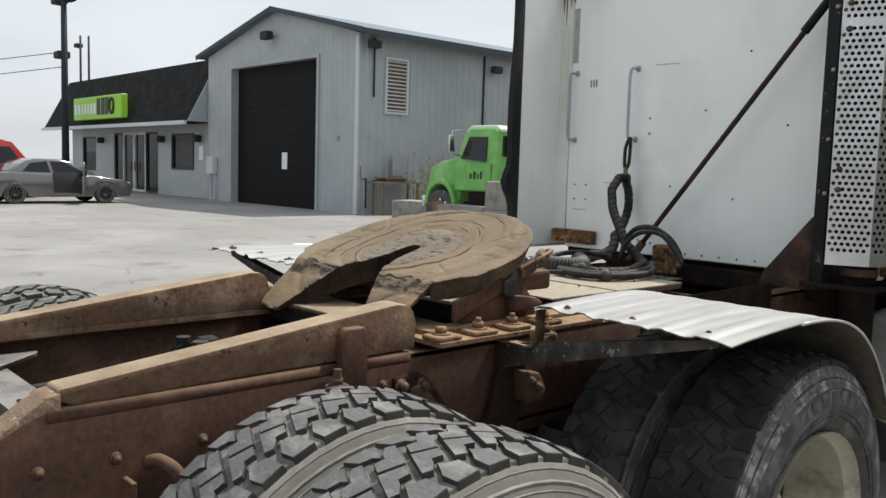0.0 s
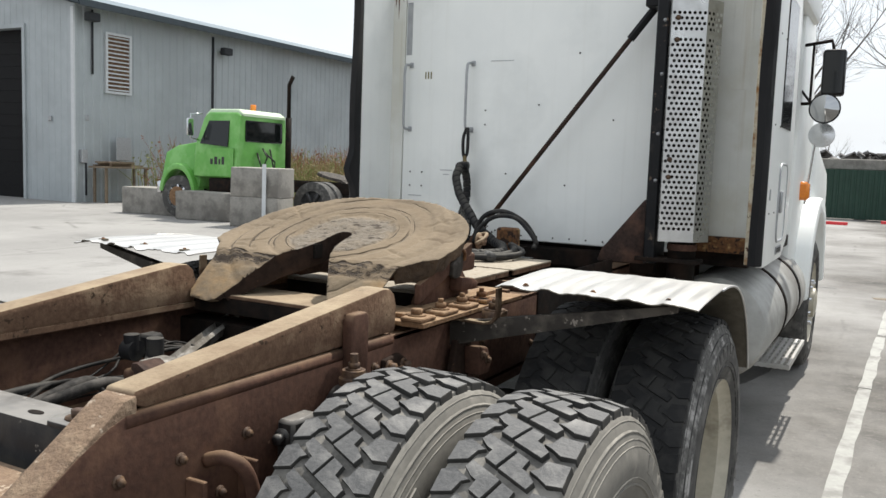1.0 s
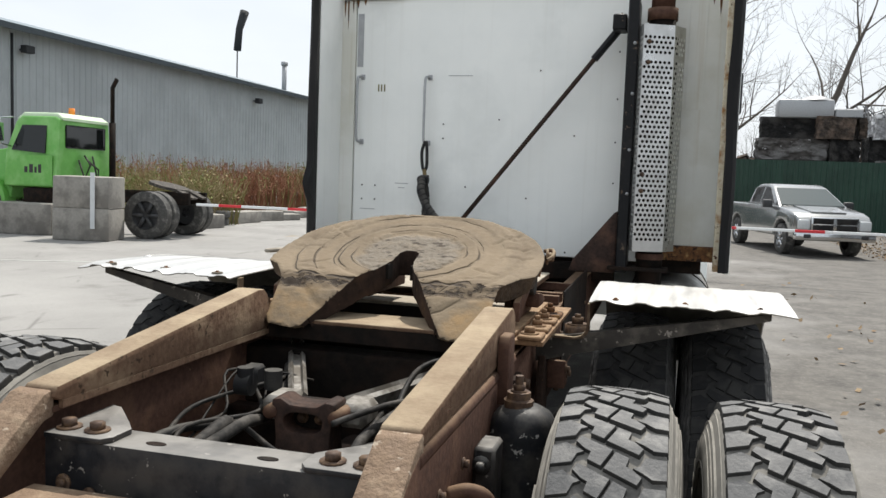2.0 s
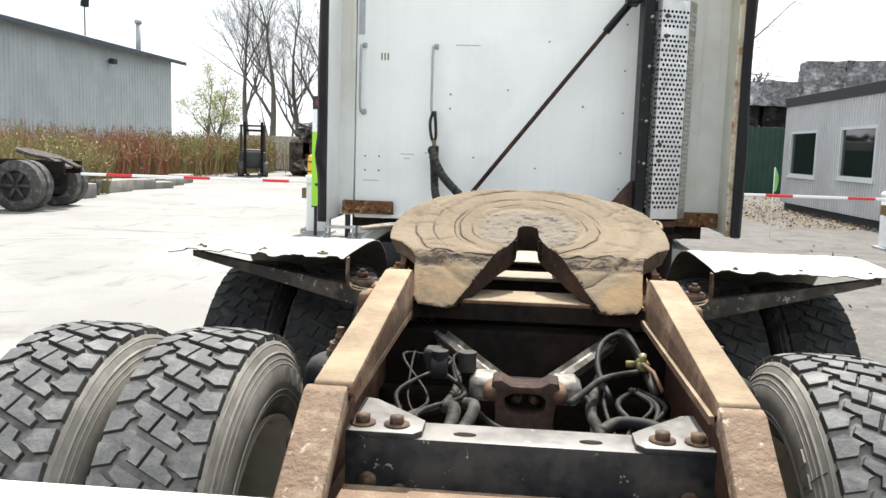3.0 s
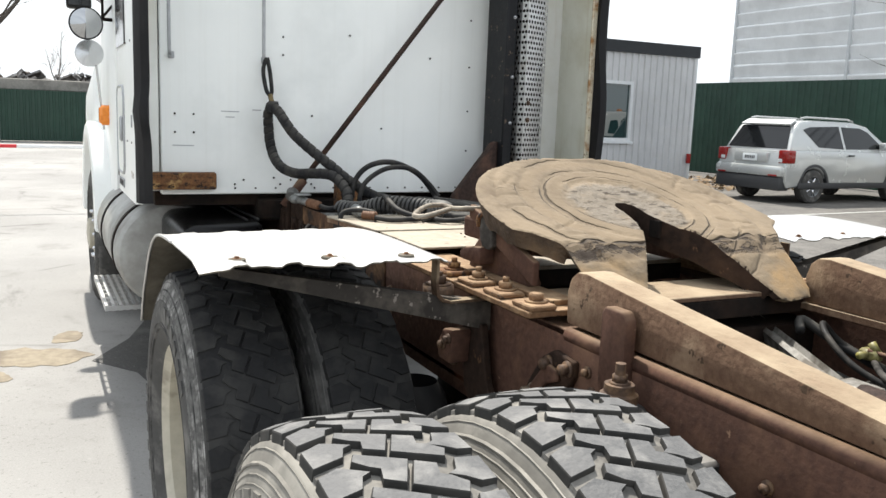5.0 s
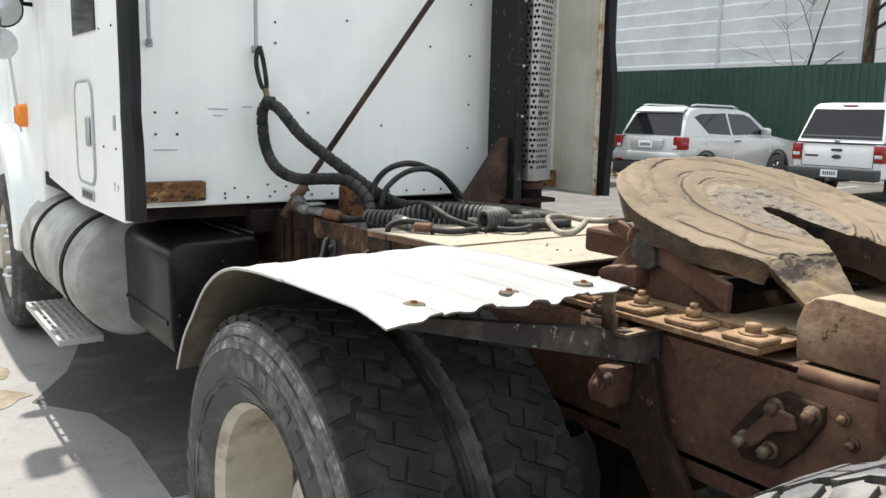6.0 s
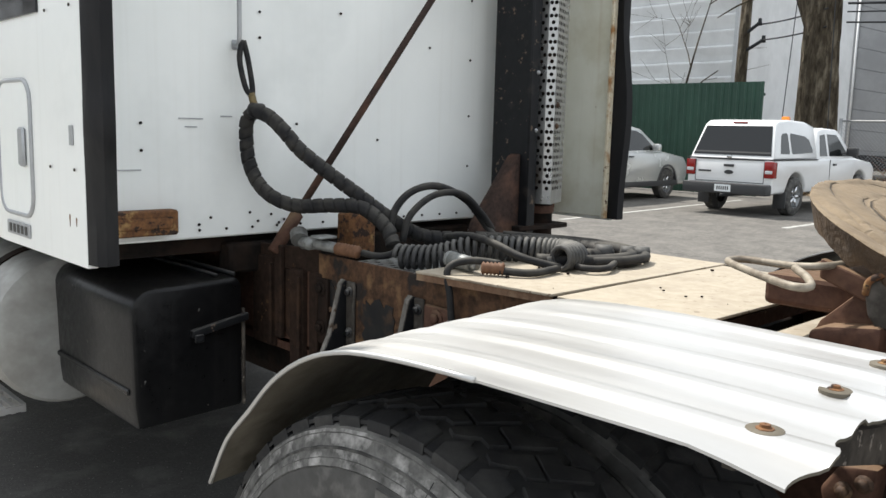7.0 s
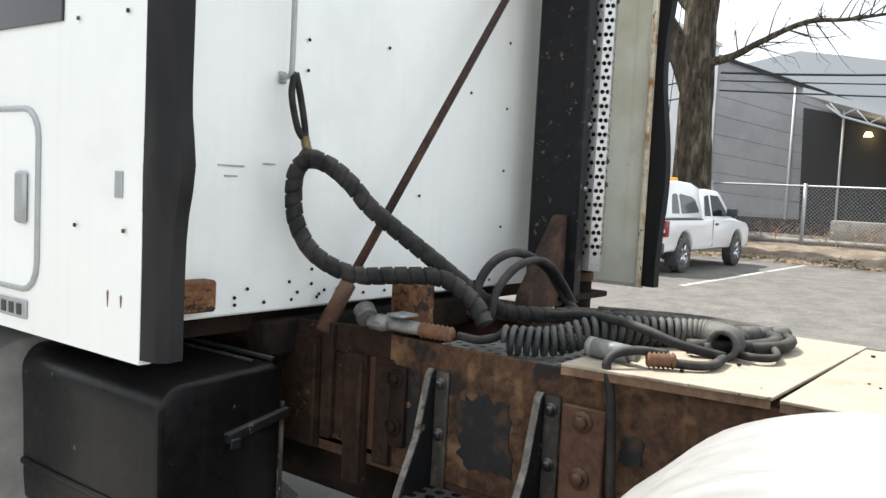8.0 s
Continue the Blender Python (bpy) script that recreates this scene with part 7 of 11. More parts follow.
for z, tx_ in ((1.40, "STOP"), (1.27, "ARRÊT")):
    letters("stop_lettering", tx_, 0.125, pose(CX, SYF - 0.009, z, 90, 0, 0), M["sign_white"], sgn)
bm = B()
prism(bm, [(-3.04 + 0.085 * math.cos(2 * math.pi * k / 20), 2.06 + 0.085 * math.sin(2 * math.pi * k / 20)) for k in range(20)], "y", SYF - 0.006, SYF - 0.001)
dsc = part("no_entry_disc", bm, M["sign_red"], sgn, smooth=False)
bm = B()
box(bm, -3.09, -2.99, SYF - 0.009, SYF - 0.0065, 2.045, 2.075)
part("disc_bar", bm, M["sign_white"], dsc, smooth=False)
bm = B()
prism(bm, [(-2.87, 1.985), (-2.69, 1.985), (-2.78, 2.14)], "y", SYF - 0.006, SYF - 0.001)
tri_ = part("warning_triangle", bm, M["yellow"], sgn, smooth=False)
bm = B()
box(bm, -2.788, -2.772, SYF - 0.009, SYF - 0.0065, 2.03, 2.1)
box(bm, -2.788, -2.772, SYF - 0.009, SYF - 0.0065, 2.0, 2.015)
part("triangle_mark", bm, M["sign_black"], tri_, smooth=False)
bm = B()
box(bm, -2.93, -2.66, SYF - 0.006, SYF - 0.001, 1.79, 1.82)
box(bm, -2.70, -2.67, SYF - 0.006, SYF - 0.001, 1.66, 1.79)
box(bm, -2.89, -2.84, SYF - 0.006, SYF - 0.001, 1.82, 1.9)
box(bm, -2.73, -2.66, SYF - 0.006, SYF - 0.001, 1.82, 1.92)
part("counter_pictogram", bm, M["sign_black"], sgn, "black counter pictogram", smooth=False)
bm = B()
prism(bm, [(-3.12, 1.71), (-3.07, 1.745), (-3.07, 1.73), (-2.88, 1.73), (-2.88, 1.69), (-3.07, 1.69), (-3.07, 1.675)], "y", SYF - 0.006, SYF - 0.001)
part("small_arrow", bm, M["sign_black"], sgn, smooth=False)
for i, z in enumerate((1.085, 1.02, 0.955)):
    w = (0.13, 0.09, 0.11)[i]
    bm = B()
    box(bm, CX - w, CX + w, SYF - 0.006, SYF - 0.001, z - 0.016, z + 0.016)
    part("text_bar", bm, M["sign_black"], sgn, smooth=False)
bm = B()
prism(bm, [(-3.13, 0.84), (-2.76, 0.84), (-2.76, 0.875), (-2.67, 0.82), (-2.76, 0.765), (-2.76, 0.80), (-3.13, 0.80)], "y", SYF - 0.006, SYF - 0.001)
part("large_arrow", bm, M["sign_black"], sgn, smooth=False)
for z in (0.68, 0.60):
    bm = B()
    box(bm, CX - 0.08, CX + 0.085, SYF - 0.006, SYF - 0.001, z, z + 0.035)
    part("text_bar", bm, M["sign_black"], sgn, smooth=False)
bm = B()
box(bm, SXL, SXR, SYF - 0.003, SYF + 0.0, 0.47, 0.49)
part("bottom_edge", bm, M["roof_dark"], sgn, smooth=False)
for x in (SXL + 0.03, SXR - 0.05):
    bm = B()
    box(bm, x, x + 0.04, SYF + 0.04, SYF + 0.09, 0.0, 2.1)
    part("post", bm, M["roof_dark"], sgn, "dark sign post", smooth=False)
for x, y, h in ((-2.68, 10.6, 1.75), (-2.62, 10.95, 1.7), (-2.56, 11.34, 1.65)):
    bm = B()
    box(bm, x, x + 0.05, y, y + 0.05, 0, h)
    tagged(link("guard_post", bm, M["roof_dark"]), "black square steel post behind the sign", "post", "black posts behind the sign").matrix_world = GATE
bm = B()
box(bm, -2.95, -2.45, 11.4, 11.44, 1.5, 1.85)
tagged(link("sign_board", bm, M["sign_white"]), "blank white sign board seen from behind on black posts", "sign").matrix_world = GATE
stp = thing("step_stool", "grey three-tread metal step stool in front of the sign", "step stool", GATE)
for x in (-2.88, -2.44):
    bm = B()
    tube(bm, [(x, 9.85, 0), (x, 10.2, 0.66), (x, 10.22, 0)], 0.018, 6)
    part("side_frame", bm, M["galv"], stp)
for k, (y, z) in enumerate(((9.95, 0.2), (10.07, 0.42), (10.17, 0.64))):
    bm = B()
    box(bm, -2.9, -2.42, y - 0.09, y + 0.09, z - 0.015, z + 0.015, 0.005)
    part("tread", bm, M["galv"], stp)

# ---- forklift and container at the back ----
fk = thing("forklift", "dark forklift parked at the back of the yard", "forklift", pose(-11.6, 32.8, 0, 0, 0, -70))
block(fk, "body", -1.0, 0.7, -0.55, 0.55, 0.35, 1.05, M["carplastic"], 0.08)
block(fk, "counterweight", -1.4, -0.9, -0.52, 0.52, 0.4, 1.15, M["carplastic"], 0.12)
bm = B()
for x, y in ((-0.8, -0.48), (-0.8, 0.48), (0.5, -0.48), (0.5, 0.48)):
    tube(bm, [(x, y, 1.0), (x * 0.85, y, 2.15)], 0.04, 6)
box(bm, -0.8, 0.55, -0.55, 0.55, 2.13, 2.2, 0.02)
part("overhead_guard", bm, M["carplastic"], fk)
bm = B()
for y in (-0.35, 0.35):
    box(bm, 0.85, 0.97, y - 0.06, y + 0.06, 0.1, 2.3)
box(bm, 0.86, 0.96, -0.29, 0.29, 1.9, 2.0)
part("mast", bm, M["rust_dark"], fk, smooth=False)
bm = B()
for y in (-0.25, 0.25):
    box(bm, 0.98, 2.0, y - 0.06, y + 0.06, 0.1, 0.15)
part("forks", bm, M["rust_dark"], fk, smooth=False)
for x in (-0.9, 0.6):
    for s in (1, -1):
        car_wheel(fk, x, s * 0.5, 0.33, 0.25, 5, "dark")
cont = thing("storage_container", "cream corrugated storage container", "container", kind="structure")
bm = B()
for a, b in (((-15.0, 41), (-11.5, 41)), ((-11.5, 41), (-11.5, 44)), ((-11.5, 44), (-15, 44)), ((-15, 44), (-15, 41))):
    corrugated(bm, a, b, 0.05, 1.75, 0.25, 0.04)
box(bm, -15.05, -11.45, 40.95, 44.05, 1.75, 1.82)
part("body", bm, M["rim"], cont, smooth=False)
sheet_fence(-11.0, 46, 2.0, 46, 1.4, "low dark green fence in front of the bare trees")
bm = B()
rnd = random.Random(77)
for _ in range(160):
    box(bm, -0.3, 0.3, -0.3, 0.3, 0, 0.25, m=pose(rnd.uniform(-11, -4.5), rnd.uniform(38, 40), 0.28 * rnd.randint(0, 4), 0, 0, rnd.uniform(0, 90)))
tagged(link("pallet_pile", bm, M["scrap_rust"]), "dark stacks of pallets and crates", "pallets", kind="stuff")

# ---- buildings beyond the fence ----
bigw = thing("white_warehouse", "large white panelled warehouse behind the green fence", "building", kind="structure")
BX, BY0, BY1, BH = 22.6, 12.4, 22.5, 7.6
NP = 2
rows_ = 16
rnd = random.Random(12)
for j in range(rows_):
    for i in range(NP):
        y0, y1 = BY0 + (BY1 - BY0) * i / NP, BY0 + (BY1 - BY0) * (i + 1) / NP
        bm = B()
        z0, z1 = BH * j / rows_, BH * (j + 1) / rows_
        seg = 10
        cols = []
        for k in range(seg + 1):
            y = y0 + 0.04 + (y1 - y0 - 0.08) * k / seg
            w0, w1 = rnd.uniform(-0.012, 0.012), rnd.uniform(-0.012, 0.012)
            out = 0.055 + rnd.uniform(-0.012, 0.02)
            cols.append([bm.verts.new(p) for p in ((BX + 0.02, y, z0 + w0), (BX - 0.01, y, z0 + 0.16 + w0), (BX - out, y, z1 - 0.07 + w1), (BX - out + 0.008, y, z1 - 0.035 + w1), (BX + 0.03, y, z1 + 0.004))])
        for a, b in zip(cols, cols[1:]):
            for k in range(4):
                bm.faces.new((a[k], b[k], b[k + 1], a[k + 1]))
        bmesh.ops.recalc_face_normals(bm, faces=bm.faces)
        part("wall_panel", bm, M["siding_light"], bigw, smooth=False)
bm = B()
box(bm, BX + 0.1, BX + 9, BY0, BY1, 0, BH)
part("core", bm, M["siding_light"], bigw, smooth=False)
bm = B()
box(bm, BX - 0.12, BX + 9, BY0 - 0.12, BY1, BH, BH + 0.15)
for i in range(NP + 1):
    y = BY0 + (BY1 - BY0) * i / NP
    box(bm, BX - 0.09, BX + 0.02, y - 0.05, y + 0.05, 0, BH)
part("trim", bm, M["trim"], bigw, smooth=False)
wall_lamp(bigw, (BX - 0.05, 21.7, 6.6), (-1, 0, 0), 0.4)

grey = thing("grey_warehouse", "long grey block warehouse with a sloping roof and loading canopy", "building", kind="structure")
GX = 42.0
bm = B()
pts = [(-30, 0), (24, 0), (24, 9.9), (18.5, 9.6), (-30, -2.4 + 0.0)]
def grey_top(y):
    return 9.2 - 0.385 * (16.5 - y) if y < 16.5 else 9.2
ys = [24, 20, 16.5, 13.1, 11.0, 9.0, 6.0, 3.0, 0.0, -3.0]
for y1, y0 in zip(ys, ys[1:]):
    hi0, hi1 = max(grey_top(y0), 4.0), max(grey_top(y1), 4.0)
    nb = 9
    bm = B()
    for k in range(nb):
        quad(bm, (GX, y0, hi0 * k / nb), (GX, y1, hi1 * k / nb), (GX, y1, hi1 * (k + 1) / nb - 0.04), (GX, y0, hi0 * (k + 1) / nb - 0.04))
        quad(bm, (GX, y0, hi0 * (k + 1) / nb - 0.04), (GX, y1, hi1 * (k + 1) / nb - 0.04), (GX + 0.04, y1, hi1 * (k + 1) / nb), (GX + 0.04, y0, hi0 * (k + 1) / nb))
    part("wall_panel", bm, M["siding_grey"], grey, "grey panelled wall", smooth=False)
bm = B()
box(bm, GX + 0.05, GX + 20, -3.0, 24, 0, 3.9)
part("core", bm, M["siding"], grey, smooth=False)
bm = B()
for y1, y0 in zip(ys, ys[1:]):
    hi0, hi1 = max(grey_top(y0), 4.0), max(grey_top(y1), 4.0)
    prism(bm, [(y0, hi0 - 0.12), (y1, hi1 - 0.12), (y1, hi1 + 0.1), (y0, hi0 + 0.1)], "x", GX - 0.15, GX + 20)
part("roof_edge", bm, M["roof_dark"], grey, smooth=False)
bm = B()
box(bm, GX - 0.1, GX, -3, 24, 0, 0.75)
part("plinth", bm, M["roof_dark"], grey, "dark wall base", smooth=False)
bm = B()
for y in (16.2, 12.15, 9.8):
    bm = B()
    tube(bm, [(GX - 0.08, y, 0.7), (GX - 0.08, y, grey_top(y) - 0.2)], 0.06, 6)
    part("downpipe", bm, M["siding_light"], grey)
bm = B()
prism(bm, [(10.5, 6.63), (10.5, 6.33), (-1.0, 2.88), (-1.0, 3.18)], "x", GX - 5.0, GX - 0.2)
canopy = part("loading_canopy", bm, M["trim"], grey, "white trussed loading canopy", smooth=False)
for k in range(9):
    y = 9.4 - 1.1 * k
    z = 6.15 - (9.9 - y) * 0.3
    bm = B()
    tube(bm, [(GX - 4.95, y, z), (GX - 4.95, y - 0.55, z - 0.62), (GX - 4.95, y - 1.1, z - 0.33)], 0.035, 5)
    part("truss_web", bm, M["trim"], canopy)
bm = B()
tube(bm, [(GX - 4.95, 9.5, 5.85), (GX - 4.95, 8.85, 5.36), (GX - 4.95, -1, 2.35)], 0.05, 5)
part("truss_chord", bm, M["trim"], canopy)
# the canopy's shade on the wall, painted as a thin dark sheet
bm = B()
prism(bm, [(11.5, 0.75), (11.7, 6.3), (9.0, 5.75), (-3.0, 2.3), (-3.0, 0.75)], "x", GX - 0.03, GX - 0.01)
part("dock_opening", bm, M["interior"], grey, "dark sheet standing for the shade below the canopy", smooth=False)
bm = B()
cyl(bm, (GX - 0.4, 8.6, 4.85), (GX - 0.4, 8.6, 5.05), 0.22, 0.12, 12)
part("dock_lamp", bm, M["lampglow"], grey, "lit warm dock lamp")
far = thing("far_hall", "far pale hall with a low gable roof", "building", kind="structure")
bm = B()
prism(bm, [(28.0, 0), (28.0, 10.6), (17.5, 12.6), (-10, 8.0), (-10, 0)], "x", 62, 95)
part("wall", bm, M["trim"], far, smooth=False)

# ---- verge, chain-link fence and litter ----
bm = B()
rnd = random.Random(51)
nx, ny = 16, 40
grid = [[bm.verts.new((19.6 + 5.4 * i / nx + 0.2 * math.sin(j * 1.3), -6 + 17 * j / ny, 0.0 if i in (0, nx) or j in (0, ny) else 0.05 + 0.28 * math.sin(math.pi * i / nx) + rnd.uniform(-0.04, 0.05))) for i in range(nx + 1)] for j in range(ny + 1)]
for j in range(ny):
    for i in range(nx):
        bm.faces.new((grid[j][i], grid[j][i + 1], grid[j + 1][i + 1], grid[j + 1][i]))
tagged(link("verge", bm, M["soil"], smooth=True), "low earth verge below the wire fence", "verge", kind="structure")


def litter(name, n, x0, x1, y0, y1, seed, zf, label, size=0.07):
    rnd = random.Random(seed)
    bm = B()
    for _ in range(n):
        x, y = rnd.uniform(x0, x1), rnd.uniform(y0, y1)
        q = Vector((x, y, zf(x, y) + rnd.uniform(0.0, 0.03)))
        a = Vector((rnd.gauss(0, 1), rnd.gauss(0, 1), rnd.gauss(0, 0.45))).normalized() * size * rnd.uniform(0.6, 1.4)
        b = Vector((-a.y, a.x, rnd.gauss(0, 0.02))) * 0.6
        quad(bm, q - a, q + b, q + a, q - b)
    tagged(link(name, bm, M["leaf"]), label, "leaf litter", kind="stuff")


litter("leaf_litter", 5200, 18.8, 24.8, -5.5, 10.5, 52, lambda x, y: max(0.02, 0.04 + 0.16 * math.sin(math.pi * min(1, max(0, (x - 19.6) / 5.4)))) + 0.02, "dry brown leaves heaped along the verge", 0.055)
litter("leaf_litter", 3600, 5.4, 9.5, 15.5, 26.5, 53, lambda x, y: 0.03 + 0.25 * math.exp(-((x - 8.3) ** 2 + (y - 25.5) ** 2) / 3.5), "dry leaves and twigs blown beside the office", 0.032)
litter("leaf_litter", 900, 12.2, 16.8, 12.5, 16.5, 54, lambda x, y: 0.03, "dry leaves blown against the fence", 0.08)
litter("leaf_litter", 150, 1.9, 6.5, 1.5, 12.0, 55, lambda x, y: 0.008, "few dry leaves scattered on the asphalt", 0.035)
chain = thing("chain_link_fence", "galvanised chain-link fence on steel posts", "fence", kind="structure")
CY = [9.0, 6.4, 3.8, 1.2, -1.4, -4.0]
CXF = 22.4
for y in CY:
    bm = B()
    tube(bm, [(CXF, y, 0), (CXF, y, 2.05)], 0.05, 8)
    part("post", bm, M["galv"], chain)
bm = B()
tube(bm, [(CXF, CY[0], 1.98), (CXF, CY[-1], 1.98)], 0.03, 6)
part("top_rail", bm, M["galv"], chain)
bm = B()
n = 130
y0, y1 = CY[0], CY[-1]
for k in range(-14, n):
    for s in (1, -1):
        ya = y0 + (y1 - y0) * k / n
        ln = 1.75
        yb = ya + s * ln * 0.98
        za, zb = 0.2, 1.95
        if yb > y0:
            f = (y0 - ya) / (yb - ya)
            yb, zb = y0, za + (zb - za) * f
        if yb < y1 or ya > y0:
            continue
        tube(bm, [(CXF, ya, za), (CXF, yb, zb)], 0.0045, 3, False)
tagged(part("wire_mesh", bm, M["galv"], chain), kind="stuff")
concrete_block(24.6, 4.9, 2.4, 0.7, 0.95, 88, 0.1, 61)
bm = B()
tube(bm, [(23.6, 9.0, 0.4), (23.7, -3.0, 0.42)], 0.1, 6)
tagged(link("kerb_beam", bm, M["concrete"], smooth=True), "low concrete beam along the foot of the wire fence", "kerb", kind="structure")
stems("bramble", [(random.Random(k).uniform(23.0, 24.6), random.Random(k + 500).uniform(-3, 8)) for k in range(150)], 71, 0.5, 1.3, ((M["redstem"], 0.6), (M["straw"], 0.4)), "bare brambles behind the wire fence", 0.012, 0.1, 0.9)

# ---- the truck ----
trk = thing("tractor_truck", "white sleeper tractor truck with rusty frame and dusty fifth wheel", "truck")
RL = 0.43                     # outer face of a frame rail
AX_R, AX_F = -0.87, 0.42      # rear and forward drive axles
R_T = 0.512                   # tyre radius as drawn
HUB = 0.519                   # height of the hubs


def tyre_parts(parent, cx, cy, side, lugs=True, seed=0, front=False, dark=False, grow=1.022):
    """One tyre with real lugs, on its rim. side: which way its outer face looks (+1 or -1 along x)."""
    w = 0.275
    h = w / 2
    bm = B()
    rc = R_T - 0.018
    half = [(0.06, rc), (0.100, rc - 0.006), (0.108, 0.484), (0.1145, 0.469), (0.1235, 0.449), (0.134, 0.42), (h, 0.39), (h - 0.003, 0.36), (h - 0.013, 0.333), (h - 0.035, 0.30)]
    prof = [(-a, r) for a, r in half[::-1]] + half
    lathe(bm, prof, 56, "x")
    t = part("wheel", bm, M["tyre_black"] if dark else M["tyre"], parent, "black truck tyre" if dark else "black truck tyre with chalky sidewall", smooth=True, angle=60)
    t.location = (cx, cy, HUB)
    t.rotation_euler = (radians(13 * seed), 0, 0)
    t.scale = (1.06, grow, grow)
    # ribs moulded in the sidewall
    bm = B()
    for s in (1, -1):
        for rr, tt in ((0.476, 0.0014), (0.455, 0.0028), (0.441, 0.0014), (0.428, 0.0012), (0.366, 0.002), (0.352, 0.003)):
            xx = s * next(xa + (xb - xa) * (ra - rr) / (ra - rb) for (xa, ra), (xb, rb) in zip(half[2:], half[3:]) if ra >= rr >= rb)
            lathe(bm, [(xx - s * 0.002, rr - tt * 1.4), (xx + s * tt, rr - tt * 0.5), (xx + s * tt, rr + tt * 0.5), (xx - s * 0.002, rr + tt * 1.4)], 56, "x")
    part("sidewall_rib", bm, M["tyre_rib"] if dark else M["tyre"], t)
    bm = B()
    for s in (1, -1):
        for a in (0.5, 2.6, 4.7):
            m = Matrix.Rotation(a, 4, "X")
            tube(bm, [m @ Vector((s * (x_ + 0.0005), 0, r_)) for x_, r_ in half[3:7]], 0.0014, 4)
    part("mould_line", bm, M["groove"], t)
    if dark and not front:
        bm = B()
        o_ = 1.2e-3
        lathe(bm, [(side * (0.1085 + o_), 0.482), (side * (0.1145 + o_), 0.469), (side * (0.1235 + o_), 0.449), (side * (0.1305 + o_), 0.43), (side * (0.130 - 0.002), 0.426)], 56, "x")
        part("scuffed_band", bm, M["kerbed"], t, "chalky kerb-scuffed outer sidewall")
    bm = B()
    for s in (1, -1):
        for g in range(3):
            a0 = radians(20 + 120 * g)
            for k in range(6):
                a = a0 + radians(8.5 * k)
                m = Matrix.Rotation(a, 4, "X") @ pose(s * (h - 0.003), 0, 0.402)
                box(bm, -0.003, 0.003, -0.017, 0.017, -0.019, 0.019, m=m)
    tagged(part("sidewall_lettering", bm, M["tyre_black"] if dark else M["tyre"], t, smooth=False), kind="stuff")
    if lugs:
        bm = B()
        gb = rc + (0.012 if dark else 0.007)
        lathe(bm, [(-0.104, gb - 0.014), (-0.103, gb - 0.008), (-0.06, gb), (0.06, gb), (0.103, gb - 0.008), (0.104, gb - 0.014)], 56, "x")
        part("tread_base", bm, M["tread_black"] if dark else M["groove_dust"], t)
        bm = B()
        rnd = random.Random(seed)
        n = 44
        da = 2 * math.pi / n
        # slanting pairs of blocks, split by a thin slit, and pointed shoulder blocks; each side is the other one turned half round
        mid = [(0.27, 0.0125), (0.10, 0.037), (-0.19, 0.0325), (-0.28, 0.0445), (-0.51, 0.061), (-0.74, 0.0535), (-0.335, -0.006)]
        sho = [(-0.20, 0.0455), (-0.105, 0.0575), (0.21, 0.0655), (0.29, 0.1035), (-0.39, 0.1045), (-0.485, 0.080), (-0.33, 0.063)]
        for i in range(n):
            for s in (1, -1):
                for poly, top in ((mid, R_T), (sho, R_T - 0.003)):
                    jit = rnd.uniform(-0.012, 0.012)
                    cu, cv = sum(p[0] for p in poly) / len(poly), sum(p[1] for p in poly) / len(poly)
                    rings = []
                    for rad, grow in ((rc - 0.012, 1.09), (top - 0.002, 1.035), (top, 1.0)):
                        ring = []
                        for u, v in poly:
                            u2, v2 = cu + (u - cu) * grow, cv + (v - cv) * grow
                            a = (i + jit - s * u2) * da
                            drop = 0.008 * max(0.0, (v2 - 0.06) / 0.045) ** 2
                            ring.append(bm.verts.new((s * v2, (rad - drop) * math.cos(a), (rad - drop) * math.sin(a))))
                        rings.append(ring)
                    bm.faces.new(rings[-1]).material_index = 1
                    m_ = len(poly)
                    for lo, hi in zip(rings, rings[1:]):
                        for k in range(m_):
                            bm.faces.new((lo[k], lo[(k + 1) % m_], hi[(k + 1) % m_], hi[k]))
        bmesh.ops.recalc_face_normals(bm, faces=bm.faces)
        # lug sides are darker than their tops: groove shade put into the colour
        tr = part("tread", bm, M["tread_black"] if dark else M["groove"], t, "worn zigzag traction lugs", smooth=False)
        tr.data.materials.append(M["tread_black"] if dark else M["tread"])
        tagged(tr, kind="stuff")
    bm = B()
    if side:
        s = side
        lathe(bm, [(-h + 0.03, 0.302), (-h + 0.05, 0.285), (h - 0.05, 0.285), (h - 0.03, 0.302), (h - 0.012, 0.306)], 40, "x")
    part("rim", bm, M["rim"], t, "dirty cream painted rim")
    bm = B()
    s = side
    dish = -0.10 if not front else 0.06
    lathe(bm, [(s * dish, 0.287), (s * (dish - 0.01), 0.2), (s * (dish - 0.02), 0.12), (s * (dish + 0.03), 0.118), (s * (dish + 0.09), 0.11), (s * (dish + 0.10), 0.07), (s * (dish + 0.105), 0.001)], 32, "x")
    part("wheel_disc", bm, M["rim"], t)
    bm = B()
    for k in range(10):
        a = 2 * math.pi * k / 10
        p = Vector((s * (dish - 0.012), 0.165 * math.cos(a), 0.165 * math.sin(a)))
        cyl(bm, p, p + Vector((s * (0.09 if front else 0.04), 0, 0)), 0.017, 0.012, 8)
    tagged(part("wheel_nut", bm, M["chrome"] if front else M["bolt"], t), kind="stuff")
    return t


